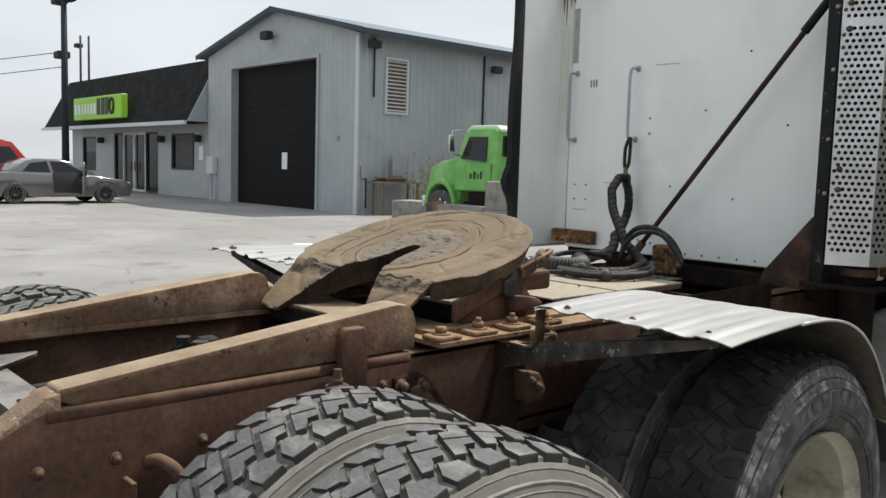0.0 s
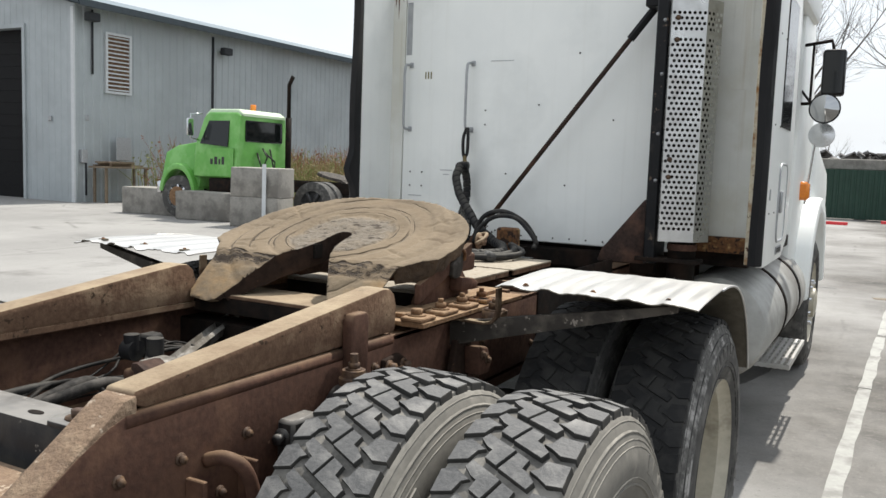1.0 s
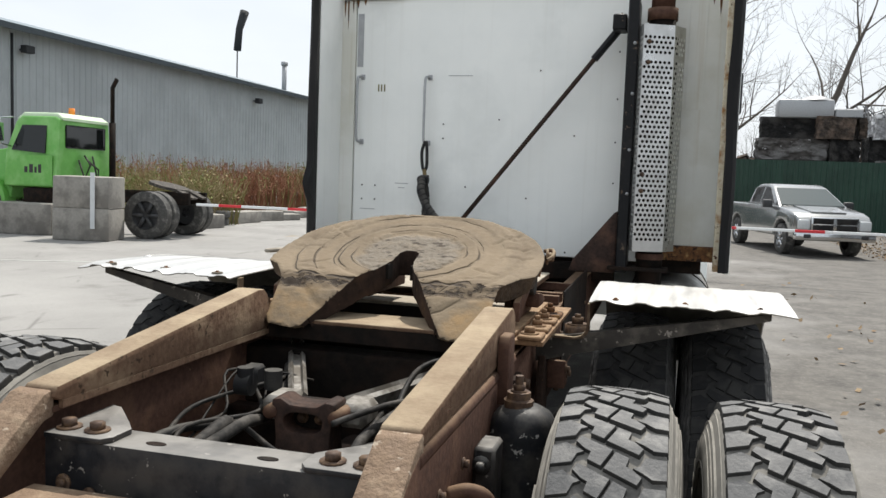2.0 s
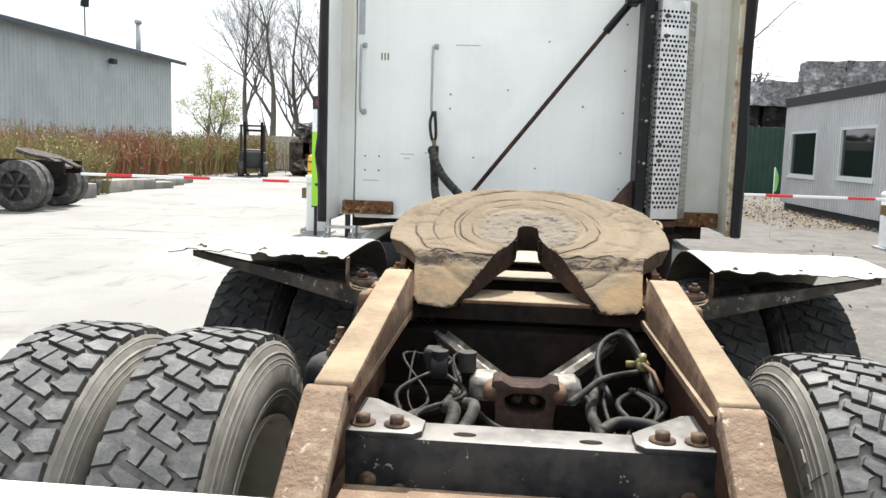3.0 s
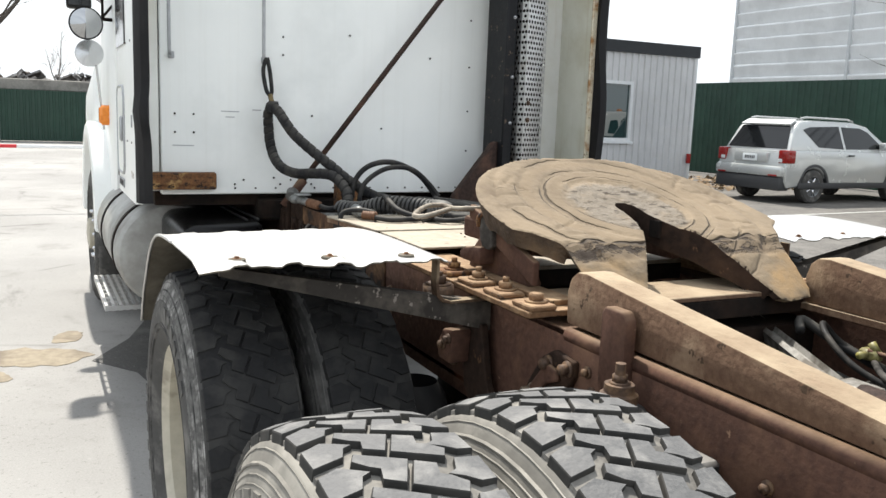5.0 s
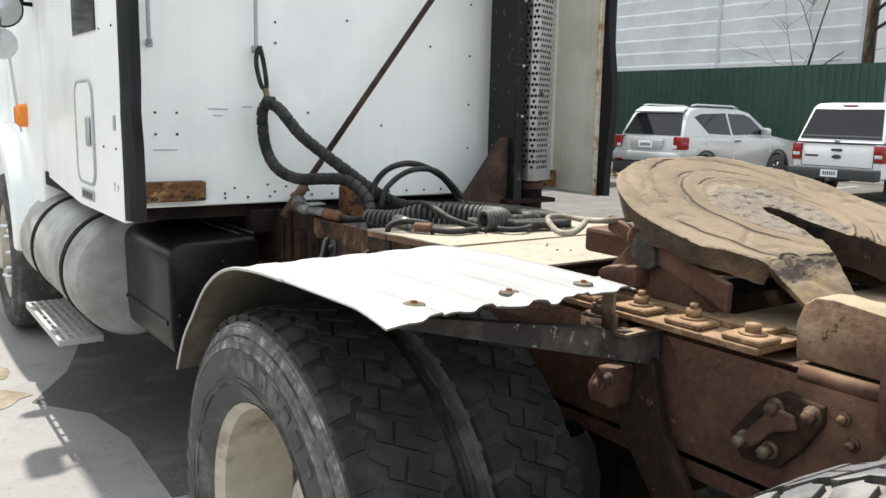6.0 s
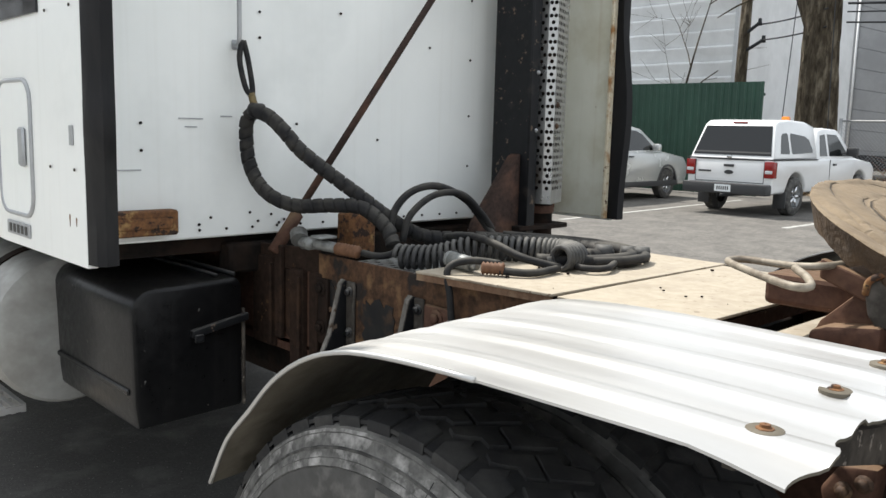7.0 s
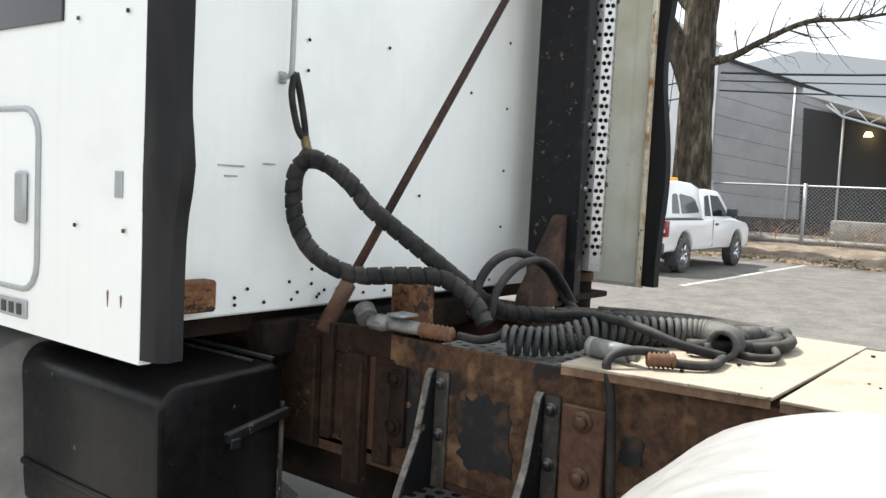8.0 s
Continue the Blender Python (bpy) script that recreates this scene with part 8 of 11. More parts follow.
k = 0
for cy in (AX_R, AX_F):
    for s in (1, -1):
        for cx in (0.735, 1.065):
            k += 1
            # the rear axle stands a little askew in its worn bushes
            if cy < 0:
                tyre_parts(trk, s * (cx if s > 0 else cx + (0.008 if cx > 0.9 else 0.018)), cy + (0.07 if s > 0 else -0.018), s if cx > 0.9 else -s, True, k, grow=1.004 if s > 0 else 1.022)
            else:
                # forward tyres take a blacker rubber, the fenders' shade put into its colour
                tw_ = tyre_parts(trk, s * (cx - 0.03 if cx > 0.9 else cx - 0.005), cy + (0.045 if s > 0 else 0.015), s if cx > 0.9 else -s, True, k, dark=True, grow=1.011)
                tw_.location.z = 0.507
for s in (1, -1):
    tyre_parts(trk, s * 0.97, 4.75, s, False, 20 + s, True, True)

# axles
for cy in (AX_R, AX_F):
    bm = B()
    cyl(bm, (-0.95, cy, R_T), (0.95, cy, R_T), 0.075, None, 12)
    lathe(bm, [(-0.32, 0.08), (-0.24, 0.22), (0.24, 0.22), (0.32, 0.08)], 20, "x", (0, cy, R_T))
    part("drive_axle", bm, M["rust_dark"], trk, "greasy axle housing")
bm = B()
box(bm, -0.95, 0.95, 4.68, 4.82, 0.42, 0.56, 0.02)
part("steer_axle", bm, M["rust_dark"], trk)

# frame rails with their sloping rear guides
for s in (1, -1):
    bm = B()
    prism(bm, [(-1.66, 0.70), (-1.66, 0.79), (-1.40, 0.965), (-1.335, 1.0), (-1.30, 1.012), (6.3, 1.012), (6.3, 0.74), (-1.4, 0.70)], "x", s * (RL - 0.012), s * RL, 0.004)
    for z in (0.745, 0.998):
        box(bm, min(s * RL, s * (RL - 0.085)), max(s * RL, s * (RL - 0.085)), -1.28, 6.3, z, z + 0.012)
    tube(bm, [(s * (RL - 0.012), -1.30, 0.999), (s * (RL - 0.012), -0.62, 0.999)], 0.017, 8)
    tube(bm, [(s * (RL - 0.012), -0.555, 0.999), (s * (RL - 0.012), -0.385, 0.999)], 0.017, 8)
    rail = part("frame_rail", bm, M["rust"], trk, "rust-brown pressed steel frame rail")
    bm = B()
    top = [(-0.365, 1.02), (-0.36, 1.09), (-0.372, 1.125), (-0.395, 1.143), (-0.43, 1.146), (-1.275, 1.052), (-1.285, 1.03), (-1.25, 1.014)]
    x0, x1 = sorted((s * 0.345, s * 0.424)) if s > 0 else (-0.414, -0.335)
    prism(bm, top, "x", x0, x1, 0.007)
    part("guide_ramp", bm, M["ramp"], rail, "dusty tan trailer guide ramp")
    bm = B()
    x0, x1 = sorted((s * 0.345, s * 0.4285))
    prism(bm, [(-1.272, 1.045), (-1.30, 1.04), (-1.68, 0.775), (-1.68, 0.72), (-1.30, 0.985), (-1.272, 0.99)], "x", x0, x1, 0.006)
    part("tail_plate", bm, M["tail"], rail, "scraped rusty tail plate")
    bm = B()
    x0, x1 = sorted((s * (RL - 0.004), s * (RL + 0.026)))
    prism(bm, [(-0.625, 0.93), (-0.625, 1.085), (-0.612, 1.105), (-0.556, 1.105), (-0.545, 1.09), (-0.545, 0.93)], "x", x0, x1, 0.006)
    part("clip_plate", bm, M["rust"], rail)
    bm = B()
    x0, x1 = sorted((s * 0.335, s * 0.345))
    box(bm, x0, x1, -1.26, -0.36, 1.004, 1.02)
    part("inner_lip", bm, M["ramp"], rail, smooth=False)
    d = (s, 0, 0)
    for y, z in ((-1.32, 0.895), (-1.17, 0.893), (-1.46, 0.86), (-0.98, 0.895), (-1.06, 0.79), (-1.36, 0.79), (-0.48, 0.94), (-0.5, 0.90), (0.18, 0.9), (0.62, 0.9), (0.62, 0.82), (1.55, 0.9)):
        bolts("frame_bolt", [((s * RL, y, z), d)], M["bolt"], rail, 0.009)
# rusty hook pipe and brackets at the rear of the rails
for s in (1, -1):
    bm = B()
    tube(bm, spline([(s * RL, -1.10, 0.87), (s * (RL + 0.04), -1.09, 0.88), (s * (RL + 0.075), -1.07, 0.86), (s * (RL + 0.085), -1.05, 0.80), (s * (RL + 0.085), -1.04, 0.70)], 5), 0.015, 10)
    part("pipe_elbow", bm, M["rust"], trk, "bent rusty pipe")
    x0, x1 = sorted((s * RL, s * (RL + 0.05)))
    for y in (-1.15, -1.0):
        bm = B()
        box(bm, x0, x1, y - 0.006, y + 0.006, 0.68, 0.85, 0.002)
        part("pipe_bracket", bm, M["rust"], trk, smooth=False)

# cross members
bm = B()
prism(bm, [(-1.30, 0.955), (-1.20, 0.955), (-1.20, 0.945), (-1.29, 0.945), (-1.29, 0.78), (-1.30, 0.78)], "x", -0.345, 0.345, 0.002)
xm = part("cross_member", bm, M["black_dusty"], trk, "black rear cross member with pale dust on top")
for s in (1, -1):
    bm = B()
    prism(bm, [(s * 0.215, -1.305), (s * 0.20, -1.285), (s * 0.20, -1.225), (s * 0.23, -1.19), (s * 0.315, -1.10), (s * 0.344, -1.09), (s * 0.344, -1.305)], "z", 0.9555, 0.967, 0.002)
    part("corner_plate", bm, M["black_dusty"], xm, "dusty corner plate")
    bolts("plate_bolt", [((s * x, -1.262, 0.967), (0, 0, 1)) for x in (0.318, 0.252)], M["bolt"], xm, 0.015, 0.014, 1.7)
    bm = B()
    prism(bm, [(s * 0.12 + 0.022 * math.cos(a), -1.26 + 0.010 * math.sin(a)) for a in (k * math.pi / 8 for k in range(16))], "z", 0.953, 0.9565)
    part("slot", bm, M["rust_dark"], xm, "dark slot", smooth=False)
    bolts("face_bolt", [((s * x, -1.3005, z), (0, -1, 0)) for x, z in ((0.30, 0.87), (0.24, 0.85), (0.08, 0.83))], M["bolt"], xm, 0.010, 0.009, 1.7)
bm = B()
box(bm, -0.34, 0.34, -1.50, -1.335, 0.862, 0.874, 0.002)
box(bm, -0.34, 0.34, -1.505, -1.495, 0.74, 0.874, 0.002)
part("rear_plate", bm, M["tail"], trk, "rusty rear closing plate")
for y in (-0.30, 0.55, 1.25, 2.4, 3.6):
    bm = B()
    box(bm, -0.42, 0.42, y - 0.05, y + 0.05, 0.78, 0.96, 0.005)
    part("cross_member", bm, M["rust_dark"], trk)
bm = B()
box(bm, -1.3, -0.40, -1.66, -1.58, 0.868, 0.948, 0.006)
box(bm, -1.3, -0.40, -1.665, -1.575, 0.878, 0.8855)
part("mudflap_bar", bm, M["white"], trk, "white painted mud-flap bar")

# rear suspension: V rod, tower casting, air springs
# tower casting with an oval window, horned at its upper corners
bm = B()
outer = [(0.0, 0.935), (0.035, 0.937), (0.058, 0.950), (0.080, 0.947), (0.083, 0.925), (0.074, 0.895), (0.070, 0.85), (0.078, 0.78), (0.04, 0.775)]
inner = [(0.0, 0.918), (0.02, 0.918), (0.036, 0.915), (0.046, 0.908), (0.050, 0.897), (0.048, 0.885), (0.040, 0.873), (0.022, 0.868), (0.0, 0.867)]
outer[-1] = (0.0, 0.775)
outer.insert(-1, (0.045, 0.775))
inner.insert(4, (0.049, 0.903))
oo = outer + [(-x, z) for x, z in outer[-2:0:-1]]
ii = inner + [(-x, z) for x, z in inner[-2:0:-1]]
rows_t = []
for y in (-0.845, -0.765):
    rows_t.append(([bm.verts.new((x, y, z)) for x, z in oo], [bm.verts.new((x, y, z)) for x, z in ii]))
nn = len(oo)
for k in range(nn):
    q = (k + 1) % nn
    for o_, i_ in rows_t:
        bm.faces.new((o_[k], o_[q], i_[q], i_[k]))
    bm.faces.new((rows_t[0][0][k], rows_t[0][0][q], rows_t[1][0][q], rows_t[1][0][k]))
    bm.faces.new((rows_t[0][1][k], rows_t[0][1][q], rows_t[1][1][q], rows_t[1][1][k]))
bmesh.ops.recalc_face_normals(bm, faces=bm.faces)
bmesh.ops.bevel(bm, geom=[e for e in bm.edges if e.calc_face_angle(0) > 0.6], offset=0.004, segments=2, affect="EDGES", profile=0.5)
tw = part("torque_tower", bm, M["brace"], trk, "rusty casting with an oval window on the axle")
bolts("tower_bolt", [((x, -0.79, 0.893), (0, -1, 0.2)) for x in (-0.022, 0.024)], M["bolt"], tw, 0.010, 0.014)
bm = B()
box(bm, -0.055, 0.055, -0.79, -0.74, 0.80, 0.935, 0.01)
part("tower_web", bm, M["rust_dark"], tw)
for s in (1, -1):
    bm = B()
    cyl(bm, (s * 0.085, -0.85, 0.915), (s * 0.085, -0.74, 0.915), 0.018, None, 10)
    part("bush_end", bm, M["rust"], tw)
    bm = B()
    a, b = Vector((s * 0.07, -0.72, 0.925)), Vector((s * 0.31, -0.22, 0.955))
    sd, up = frame_of(b - a)
    v = [[p + sd * x + Vector((0, 0, z)) for x, z in ((-0.025, 0.0), (-0.015, 0.009), (-0.009, -0.004), (0.009, -0.004), (0.015, 0.009), (0.025, 0.0), (0.015, -0.03), (-0.015, -0.03))] for p in (a, b)]
    va = [bm.verts.new(p) for p in v[0]]
    vb = [bm.verts.new(p) for p in v[1]]
    for i in range(8):
        bm.faces.new((va[i], va[(i + 1) % 8], vb[(i + 1) % 8], vb[i]))
    bm.faces.new(va[::-1])
    bm.faces.new(vb)
    box(bm, min(s * 0.06, s * 0.14), max(s * 0.06, s * 0.14), -0.79, -0.68, 0.875, 0.935, 0.015)
    part("v_rod", bm, M["alu_cast"], trk, "pale cast torque rod")
    # air spring canister with its stud
    bm = B()
    lathe(bm, [(0.58, 0.078), (0.70, 0.086), (0.875, 0.086), (0.91, 0.080), (0.932, 0.066), (0.944, 0.045), (0.948, 0.030), (0.95, 0.001)], 24, "z", (s * 0.505, -0.66, 0))
    sh = part("shock_mount", bm, M["canister"], trk, "black dusty damper canister")
    bm = B()
    lathe(bm, [(0.940, 0.036), (0.960, 0.037), (0.964, 0.030), (0.980, 0.029), (0.982, 0.011), (1.02, 0.010), (1.021, 0.001)], 16, "z", (s * 0.492, -0.664, 0))
    hexbolt(bm, (s * 0.492, -0.664, 0.980), (0, 0, 1), 0.015, 0.014, 1.4)
    part("stud", bm, M["bolt"], sh, "rusty stud and washer")
    bm = B()
    x0, x1 = sorted((s * RL, s * (RL + 0.05)))
    box(bm, x0, x1, -0.88, -0.78, 0.72, 0.90, 0.008)
    for z in (0.77, 0.86):
        hexbolt(bm, (s * (RL + 0.02), -0.88, z), (0, -1, 0), 0.013, 0.02)
    part("damper_bracket", bm, M["black_dusty"], trk, "black bolted bracket")
    bm = B()
    lathe(bm, [(0.36, 0.09), (0.42, 0.10), (0.55, 0.10), (0.62, 0.085), (0.66, 0.06)], 24, "z", (s * 0.57, 0.10, 0.1))
    part("air_bag", bm, M["rubber"], trk)
    bm = B()
    prism(bm, [(0.03, 0.95), (-0.075, 0.95), (-0.11, 0.81), (-0.20, 0.68), (-0.23, 0.55), (-0.13, 0.55), (-0.09, 0.65), (0.008, 0.77)], "x", *sorted((s * 0.45, s * 0.472)), 0.005)
    sp_ = part("spring_hanger", bm, M["rust_stand"], trk, "dark leaning spring hanger", smooth=False)
    bm = B()
    prism(bm, [(-0.02, 0.835), (0.05, 0.835), (0.06, 0.87), (0.03, 0.92), (-0.03, 0.93)], "x", *sorted((s * 0.472, s * 0.53)), 0.008)
    part("spring_seat", bm, M["rust"], sp_, "rusty spring seat")
    bolts("seat_bolt", [((s * 0.50, 0.011, 0.838), (0, 0, -1)), ((s * 0.53, 0.02, 0.88), (s, 0, 0)), ((s * 0.53, -0.01, 0.90), (s, 0, 0))], M["bolt"], sp_, 0.010, 0.010)
    bm = B()
    prism(bm, [(-0.262, 0.85), (-0.325, 0.935), (-0.37, 0.962), (-0.45, 0.955), (-0.45, 0.92), (-0.415, 0.86), (-0.37, 0.808), (-0.29, 0.80)], "x", *sorted((s * RL, s * (RL + 0.018))), 0.006)
    hb_ = part("hanger_bracket", bm, M["rust_stand"], trk, "dark rusty bolted hanger", smooth=False)
    bm = B()
    prism(bm, [(-0.285, 0.845), (-0.345, 0.915), (-0.37, 0.93), (-0.40, 0.925), (-0.41, 0.90), (-0.36, 0.88), (-0.32, 0.835)], "x", *sorted((s * (RL + 0.018), s * (RL + 0.032))), 0.006)
    part("hanger_rib", bm, M["rust"], hb_, smooth=False)
    bolts("hanger_bolt", [((s * (RL + 0.018), -0.297, 0.845), (s, 0, 0)), ((s * (RL + 0.018), -0.353, 0.842), (s, 0, 0))], M["bolt_pale"], hb_, 0.012, 0.026)
    bolts("hanger_bolt", [((s * (RL + 0.018), -0.357, 0.927), (s, 0, 0)), ((s * (RL + 0.018), -0.431, 0.934), (s, 0, 0))], M["bolt"], hb_, 0.013, 0.018)

# wiring and air lines between the rails
rnd = random.Random(9)


def bundle(pts, r, material, name, label=""):
    bm = B()
    tube(bm, spline(pts, 5), r, 8)
    return part(name, bm, material, trk, label)


bundle([(-0.30, -1.15, 0.87), (-0.27, -0.95, 0.88), (-0.20, -0.78, 0.86), (-0.18, -0.6, 0.88), (-0.25, -0.4, 0.92)], 0.012, M["hose"], "air_hose")
bundle([(-0.17, -1.12, 0.86), (-0.13, -1.0, 0.89), (-0.12, -0.9, 0.90), (-0.15, -0.78, 0.87), (-0.17, -0.6, 0.85)], 0.015, M["hose_grey"], "conduit", "dusty grey conduit")
bundle([(-0.20, -1.15, 0.84), (-0.17, -1.03, 0.88), (-0.165, -0.93, 0.90), (-0.19, -0.86, 0.88)], 0.016, M["hose_grey"], "conduit", "dusty grey conduit")
bundle([(-0.12, -0.92, 0.9), (-0.08, -0.9, 0.86), (-0.03, -0.93, 0.85), (0.02, -0.95, 0.84)], 0.007, M["wire"], "wire")
bundle([(0.18, -1.12, 0.84), (0.17, -0.95, 0.87), (0.16, -0.82, 0.88), (0.2, -0.6, 0.9)], 0.014, M["hose_grey"], "conduit", "dusty grey conduit")
bundle([(0.17, -0.95, 0.87), (0.22, -0.9, 0.88), (0.29, -0.93, 0.885), (0.33, -1.0, 0.88)], 0.015, M["hose"], "air_hose")
bundle([(0.16, -1.05, 0.86), (0.25, -1.03, 0.87), (0.33, -1.08, 0.885)], 0.013, M["hose_grey"], "conduit")
bundle([(0.21, -0.78, 0.9), (0.19, -0.65, 0.94), (0.205, -0.56, 0.985), (0.26, -0.5, 1.0), (0.31, -0.52, 0.95), (0.33, -0.65, 0.9)], 0.008, M["wire"], "wire")
bundle([(0.24, -0.45, 0.97), (0.28, -0.42, 0.99), (0.31, -0.5, 0.95), (0.335, -0.7, 0.89)], 0.012, M["hose"], "air_hose")
bundle([(0.10, -0.9, 0.92), (0.14, -0.84, 0.93), (0.2, -0.72, 0.935), (0.3, -0.62, 0.93)], 0.008, M["hose_grey"], "wire")
for k in range(5):
    x = -0.30 + rnd.uniform(-0.02, 0.12)
    pts = [(x, -1.1 + rnd.uniform(-0.03, 0.03), 0.83), (x + rnd.uniform(-0.05, 0.08), -0.95, 0.85 + rnd.uniform(0, 0.04)), (x + rnd.uniform(-0.06, 0.08), -0.78, 0.87 + rnd.uniform(0, 0.05)), (x + rnd.uniform(-0.04, 0.06), -0.62, 0.92 + rnd.uniform(0, 0.03)), (x + rnd.uniform(0, 0.08), -0.5, 0.91)]
    bundle(pts, rnd.choice((0.003, 0.004, 0.006)), M["wire"], "wire")
for k in range(6):
    x = 0.2 + rnd.uniform(-0.06, 0.12)
    bundle([(x, -1.12, 0.83), (x + rnd.uniform(-0.05, 0.05), -0.95, 0.86), (x + rnd.uniform(-0.05, 0.05), -0.8, 0.89), (x + rnd.uniform(-0.03, 0.03), -0.62, 0.88)], rnd.choice((0.005, 0.007)), M["wire"], "wire")
bm = B()
box(bm, 0.295, 0.328, -0.625, -0.575, 0.93, 0.957, 0.006)
cyl(bm, (0.31, -0.615, 0.955), (0.31, -0.6, 0.972), 0.010, None, 10)
cyl(bm, (0.29, -0.6, 0.945), (0.268, -0.6, 0.945), 0.009, None, 10)
lv = part("levelling_valve", bm, M["yellow_valve"], trk, "yellow air valve")
bm = B()
tube(bm, [(0.30, -0.60, 0.955), (0.328, -0.68, 0.945), (0.335, -0.78, 0.925)], 0.006, 6)
part("valve_arm", bm, M["rust"], lv)
bm = B()
cyl(bm, (-0.24, -0.72, 0.94), (-0.20, -0.72, 0.94), 0.03, None, 12)
cyl(bm, (-0.22, -0.72, 0.94), (-0.22, -0.72, 0.985), 0.022, None, 10)
cyl(bm, (-0.15, -0.70, 0.93), (-0.15, -0.70, 0.98), 0.024, None, 10)
box(bm, -0.27, -0.22, -0.66, -0.60, 0.90, 0.97, 0.008)
part("relay_valve", bm, M["hose"], trk, "dusty black relay valve")
bm = B()
cyl(bm, (0, -0.62, 0.70), (0, 0.2, 0.72), 0.055, None, 14)
part("drive_shaft", bm, M["rust_dark"], trk)

# fifth wheel mounting plates
for s in (1, -1):
    bm = B()
    x0, x1 = sorted((s * 0.345, s * 0.50))
    box(bm, x0, x1, -0.34, 0.36, 1.03, 1.044, 0.002)
    x0, x1 = sorted((s * 0.345, s * 0.415))
    box(bm, x0, x1, -0.30, 0.36, 1.044, 1.058, 0.002)
    mp_ = part("mount_plate", bm, M["rust_tan"], trk, "dusty rusted mounting plate")
    for y in (-0.30, -0.16, -0.02, 0.12):
        bm = B()
        box(bm, min(s * 0.425, s * 0.495), max(s * 0.425, s * 0.495), y - 0.045, y + 0.045, 1.0445, 1.058, 0.004)
        hexbolt(bm, (s * 0.455, y, 1.058), (0, 0, 1), 0.017, 0.016, 1.6, 0.012 if y > -0.2 else 0)
        part("clamp", bm, M["rust_tan"] if y < 0 else M["rust_bright"], mp_, "rusty clamp and nut")
    bm = B()
    prism(bm, [(-0.15, 1.058), (0.17, 1.058), (0.14, 1.12), (0.06, 1.20), (-0.02, 1.205), (-0.10, 1.12)], "x", *sorted((s * 0.34, s * 0.385)), 0.006)
    part("pivot_bracket", bm, M["rust"], mp_, "rusty pivot bracket")
    bm = B()
    cyl(bm, (s * 0.30, 0.02, 1.165), (s * 0.405, 0.02, 1.165), 0.026, None, 14)
    part("pivot_pin", bm, M["rust_stand"], mp_)
    bm = B()
    prism(bm, [(-0.018, 1.14), (0.0, 1.128), (0.035, 1.13), (0.05, 1.15), (0.058, 1.19), (0.046, 1.214), (0.022, 1.212), (0.004, 1.188), (-0.016, 1.178)], "x", *sorted((s * 0.40, s * 0.418)), 0.004)
    part("pin_keeper", bm, M["flange"], mp_, "grey cast pin keeper", smooth=False)
    bm = B()
    tube(bm, spline([(s * 0.42, 0.055, 1.185), (s * 0.424, 0.048, 1.21), (s * 0.42, 0.022, 1.222), (s * 0.418, -0.002, 1.205), (s * 0.415, -0.022, 1.192)], 4), 0.006, 8)
    part("keeper_clip", bm, M["rust_bright"], mp_, "orange-rusted clip")
    bm = B()
    prism(bm, [(0.02, 1.085), (0.125, 1.085), (0.142, 1.094), (0.138, 1.11), (0.11, 1.122), (0.02, 1.135)], "x", *sorted((s * 0.385, s * 0.432)), 0.008)
    part("pivot_foot", bm, M["rust"], mp_, "rusty pivot foot")
for y, z, hw in ((-0.27, 1.044, 0.095), (0.19, 1.044, 0.08), (-0.05, 0.96, 0.05)):
    bm = B()
    box(bm, -0.345, 0.345, y - hw, y + hw, z, z + 0.012, 0.002)
    sl_ = part("mount_slat", bm, M["deck"] if y > 0 else (M["ramp"] if y < -0.1 else M["rust_dark"]), trk, "dusty cross slat", smooth=False)
    bm = B()
    box(bm, -0.345, 0.345, y - hw, y - hw + 0.006, z - 0.05, z - 0.001, 0.002)
    part("slat_lip", bm, M["rust_dark"], sl_, smooth=False)

# fifth wheel top plate, tilted back
SLOPE = 0.275


def plate_z(x, y):
    """Height of the plate's upper face."""
    if y > 0:
        return 1.25 + SLOPE * y + 0.10 * y * min(1.0, y / 0.08)
    return 1.25 + SLOPE * y if y > -0.245 else 1.25 - 0.245 * SLOPE - 0.86 * (-0.245 - y)


def outline(sgn_):
    """Half the plate's outline from the nose back to the slot's tip."""
    p = []
    for a in range(90, -13, -6):
        c_, s_ = math.cos(radians(a)), math.sin(radians(a))
        p.append((0.450 * abs(c_) ** 0.87 if a < 90 else 0.0, -0.069 + 0.345 * math.copysign(abs(s_) ** 0.87, s_)))
    p += [(0.40, -0.185), (0.365, -0.235), (0.348, -0.26), (0.34, -0.33), (0.335, -0.385), (0.318, -0.405), (0.245, -0.412), (0.215, -0.405)]
    p += [(0.16, -0.33), (0.11, -0.255), (0.075, -0.20), (0.048, -0.14), (0.036, -0.09), (0.034, -0.04)]
    for a in range(0, 91, 15):
        p.append((0.034 * math.cos(radians(a)), -0.035 + 0.036 * math.sin(radians(a))))
    return [(sgn_ * x, y) for x, y in p]


right, left = outline(1), outline(-1)
loop = right + left[::-1]
clean = []
for p in loop:
    if not clean or (Vector(p) - Vector(clean[-1])).length > 1e-4:
        clean.append(p)
if (Vector(clean[0]) - Vector(clean[-1])).length < 1e-4:
    clean.pop()


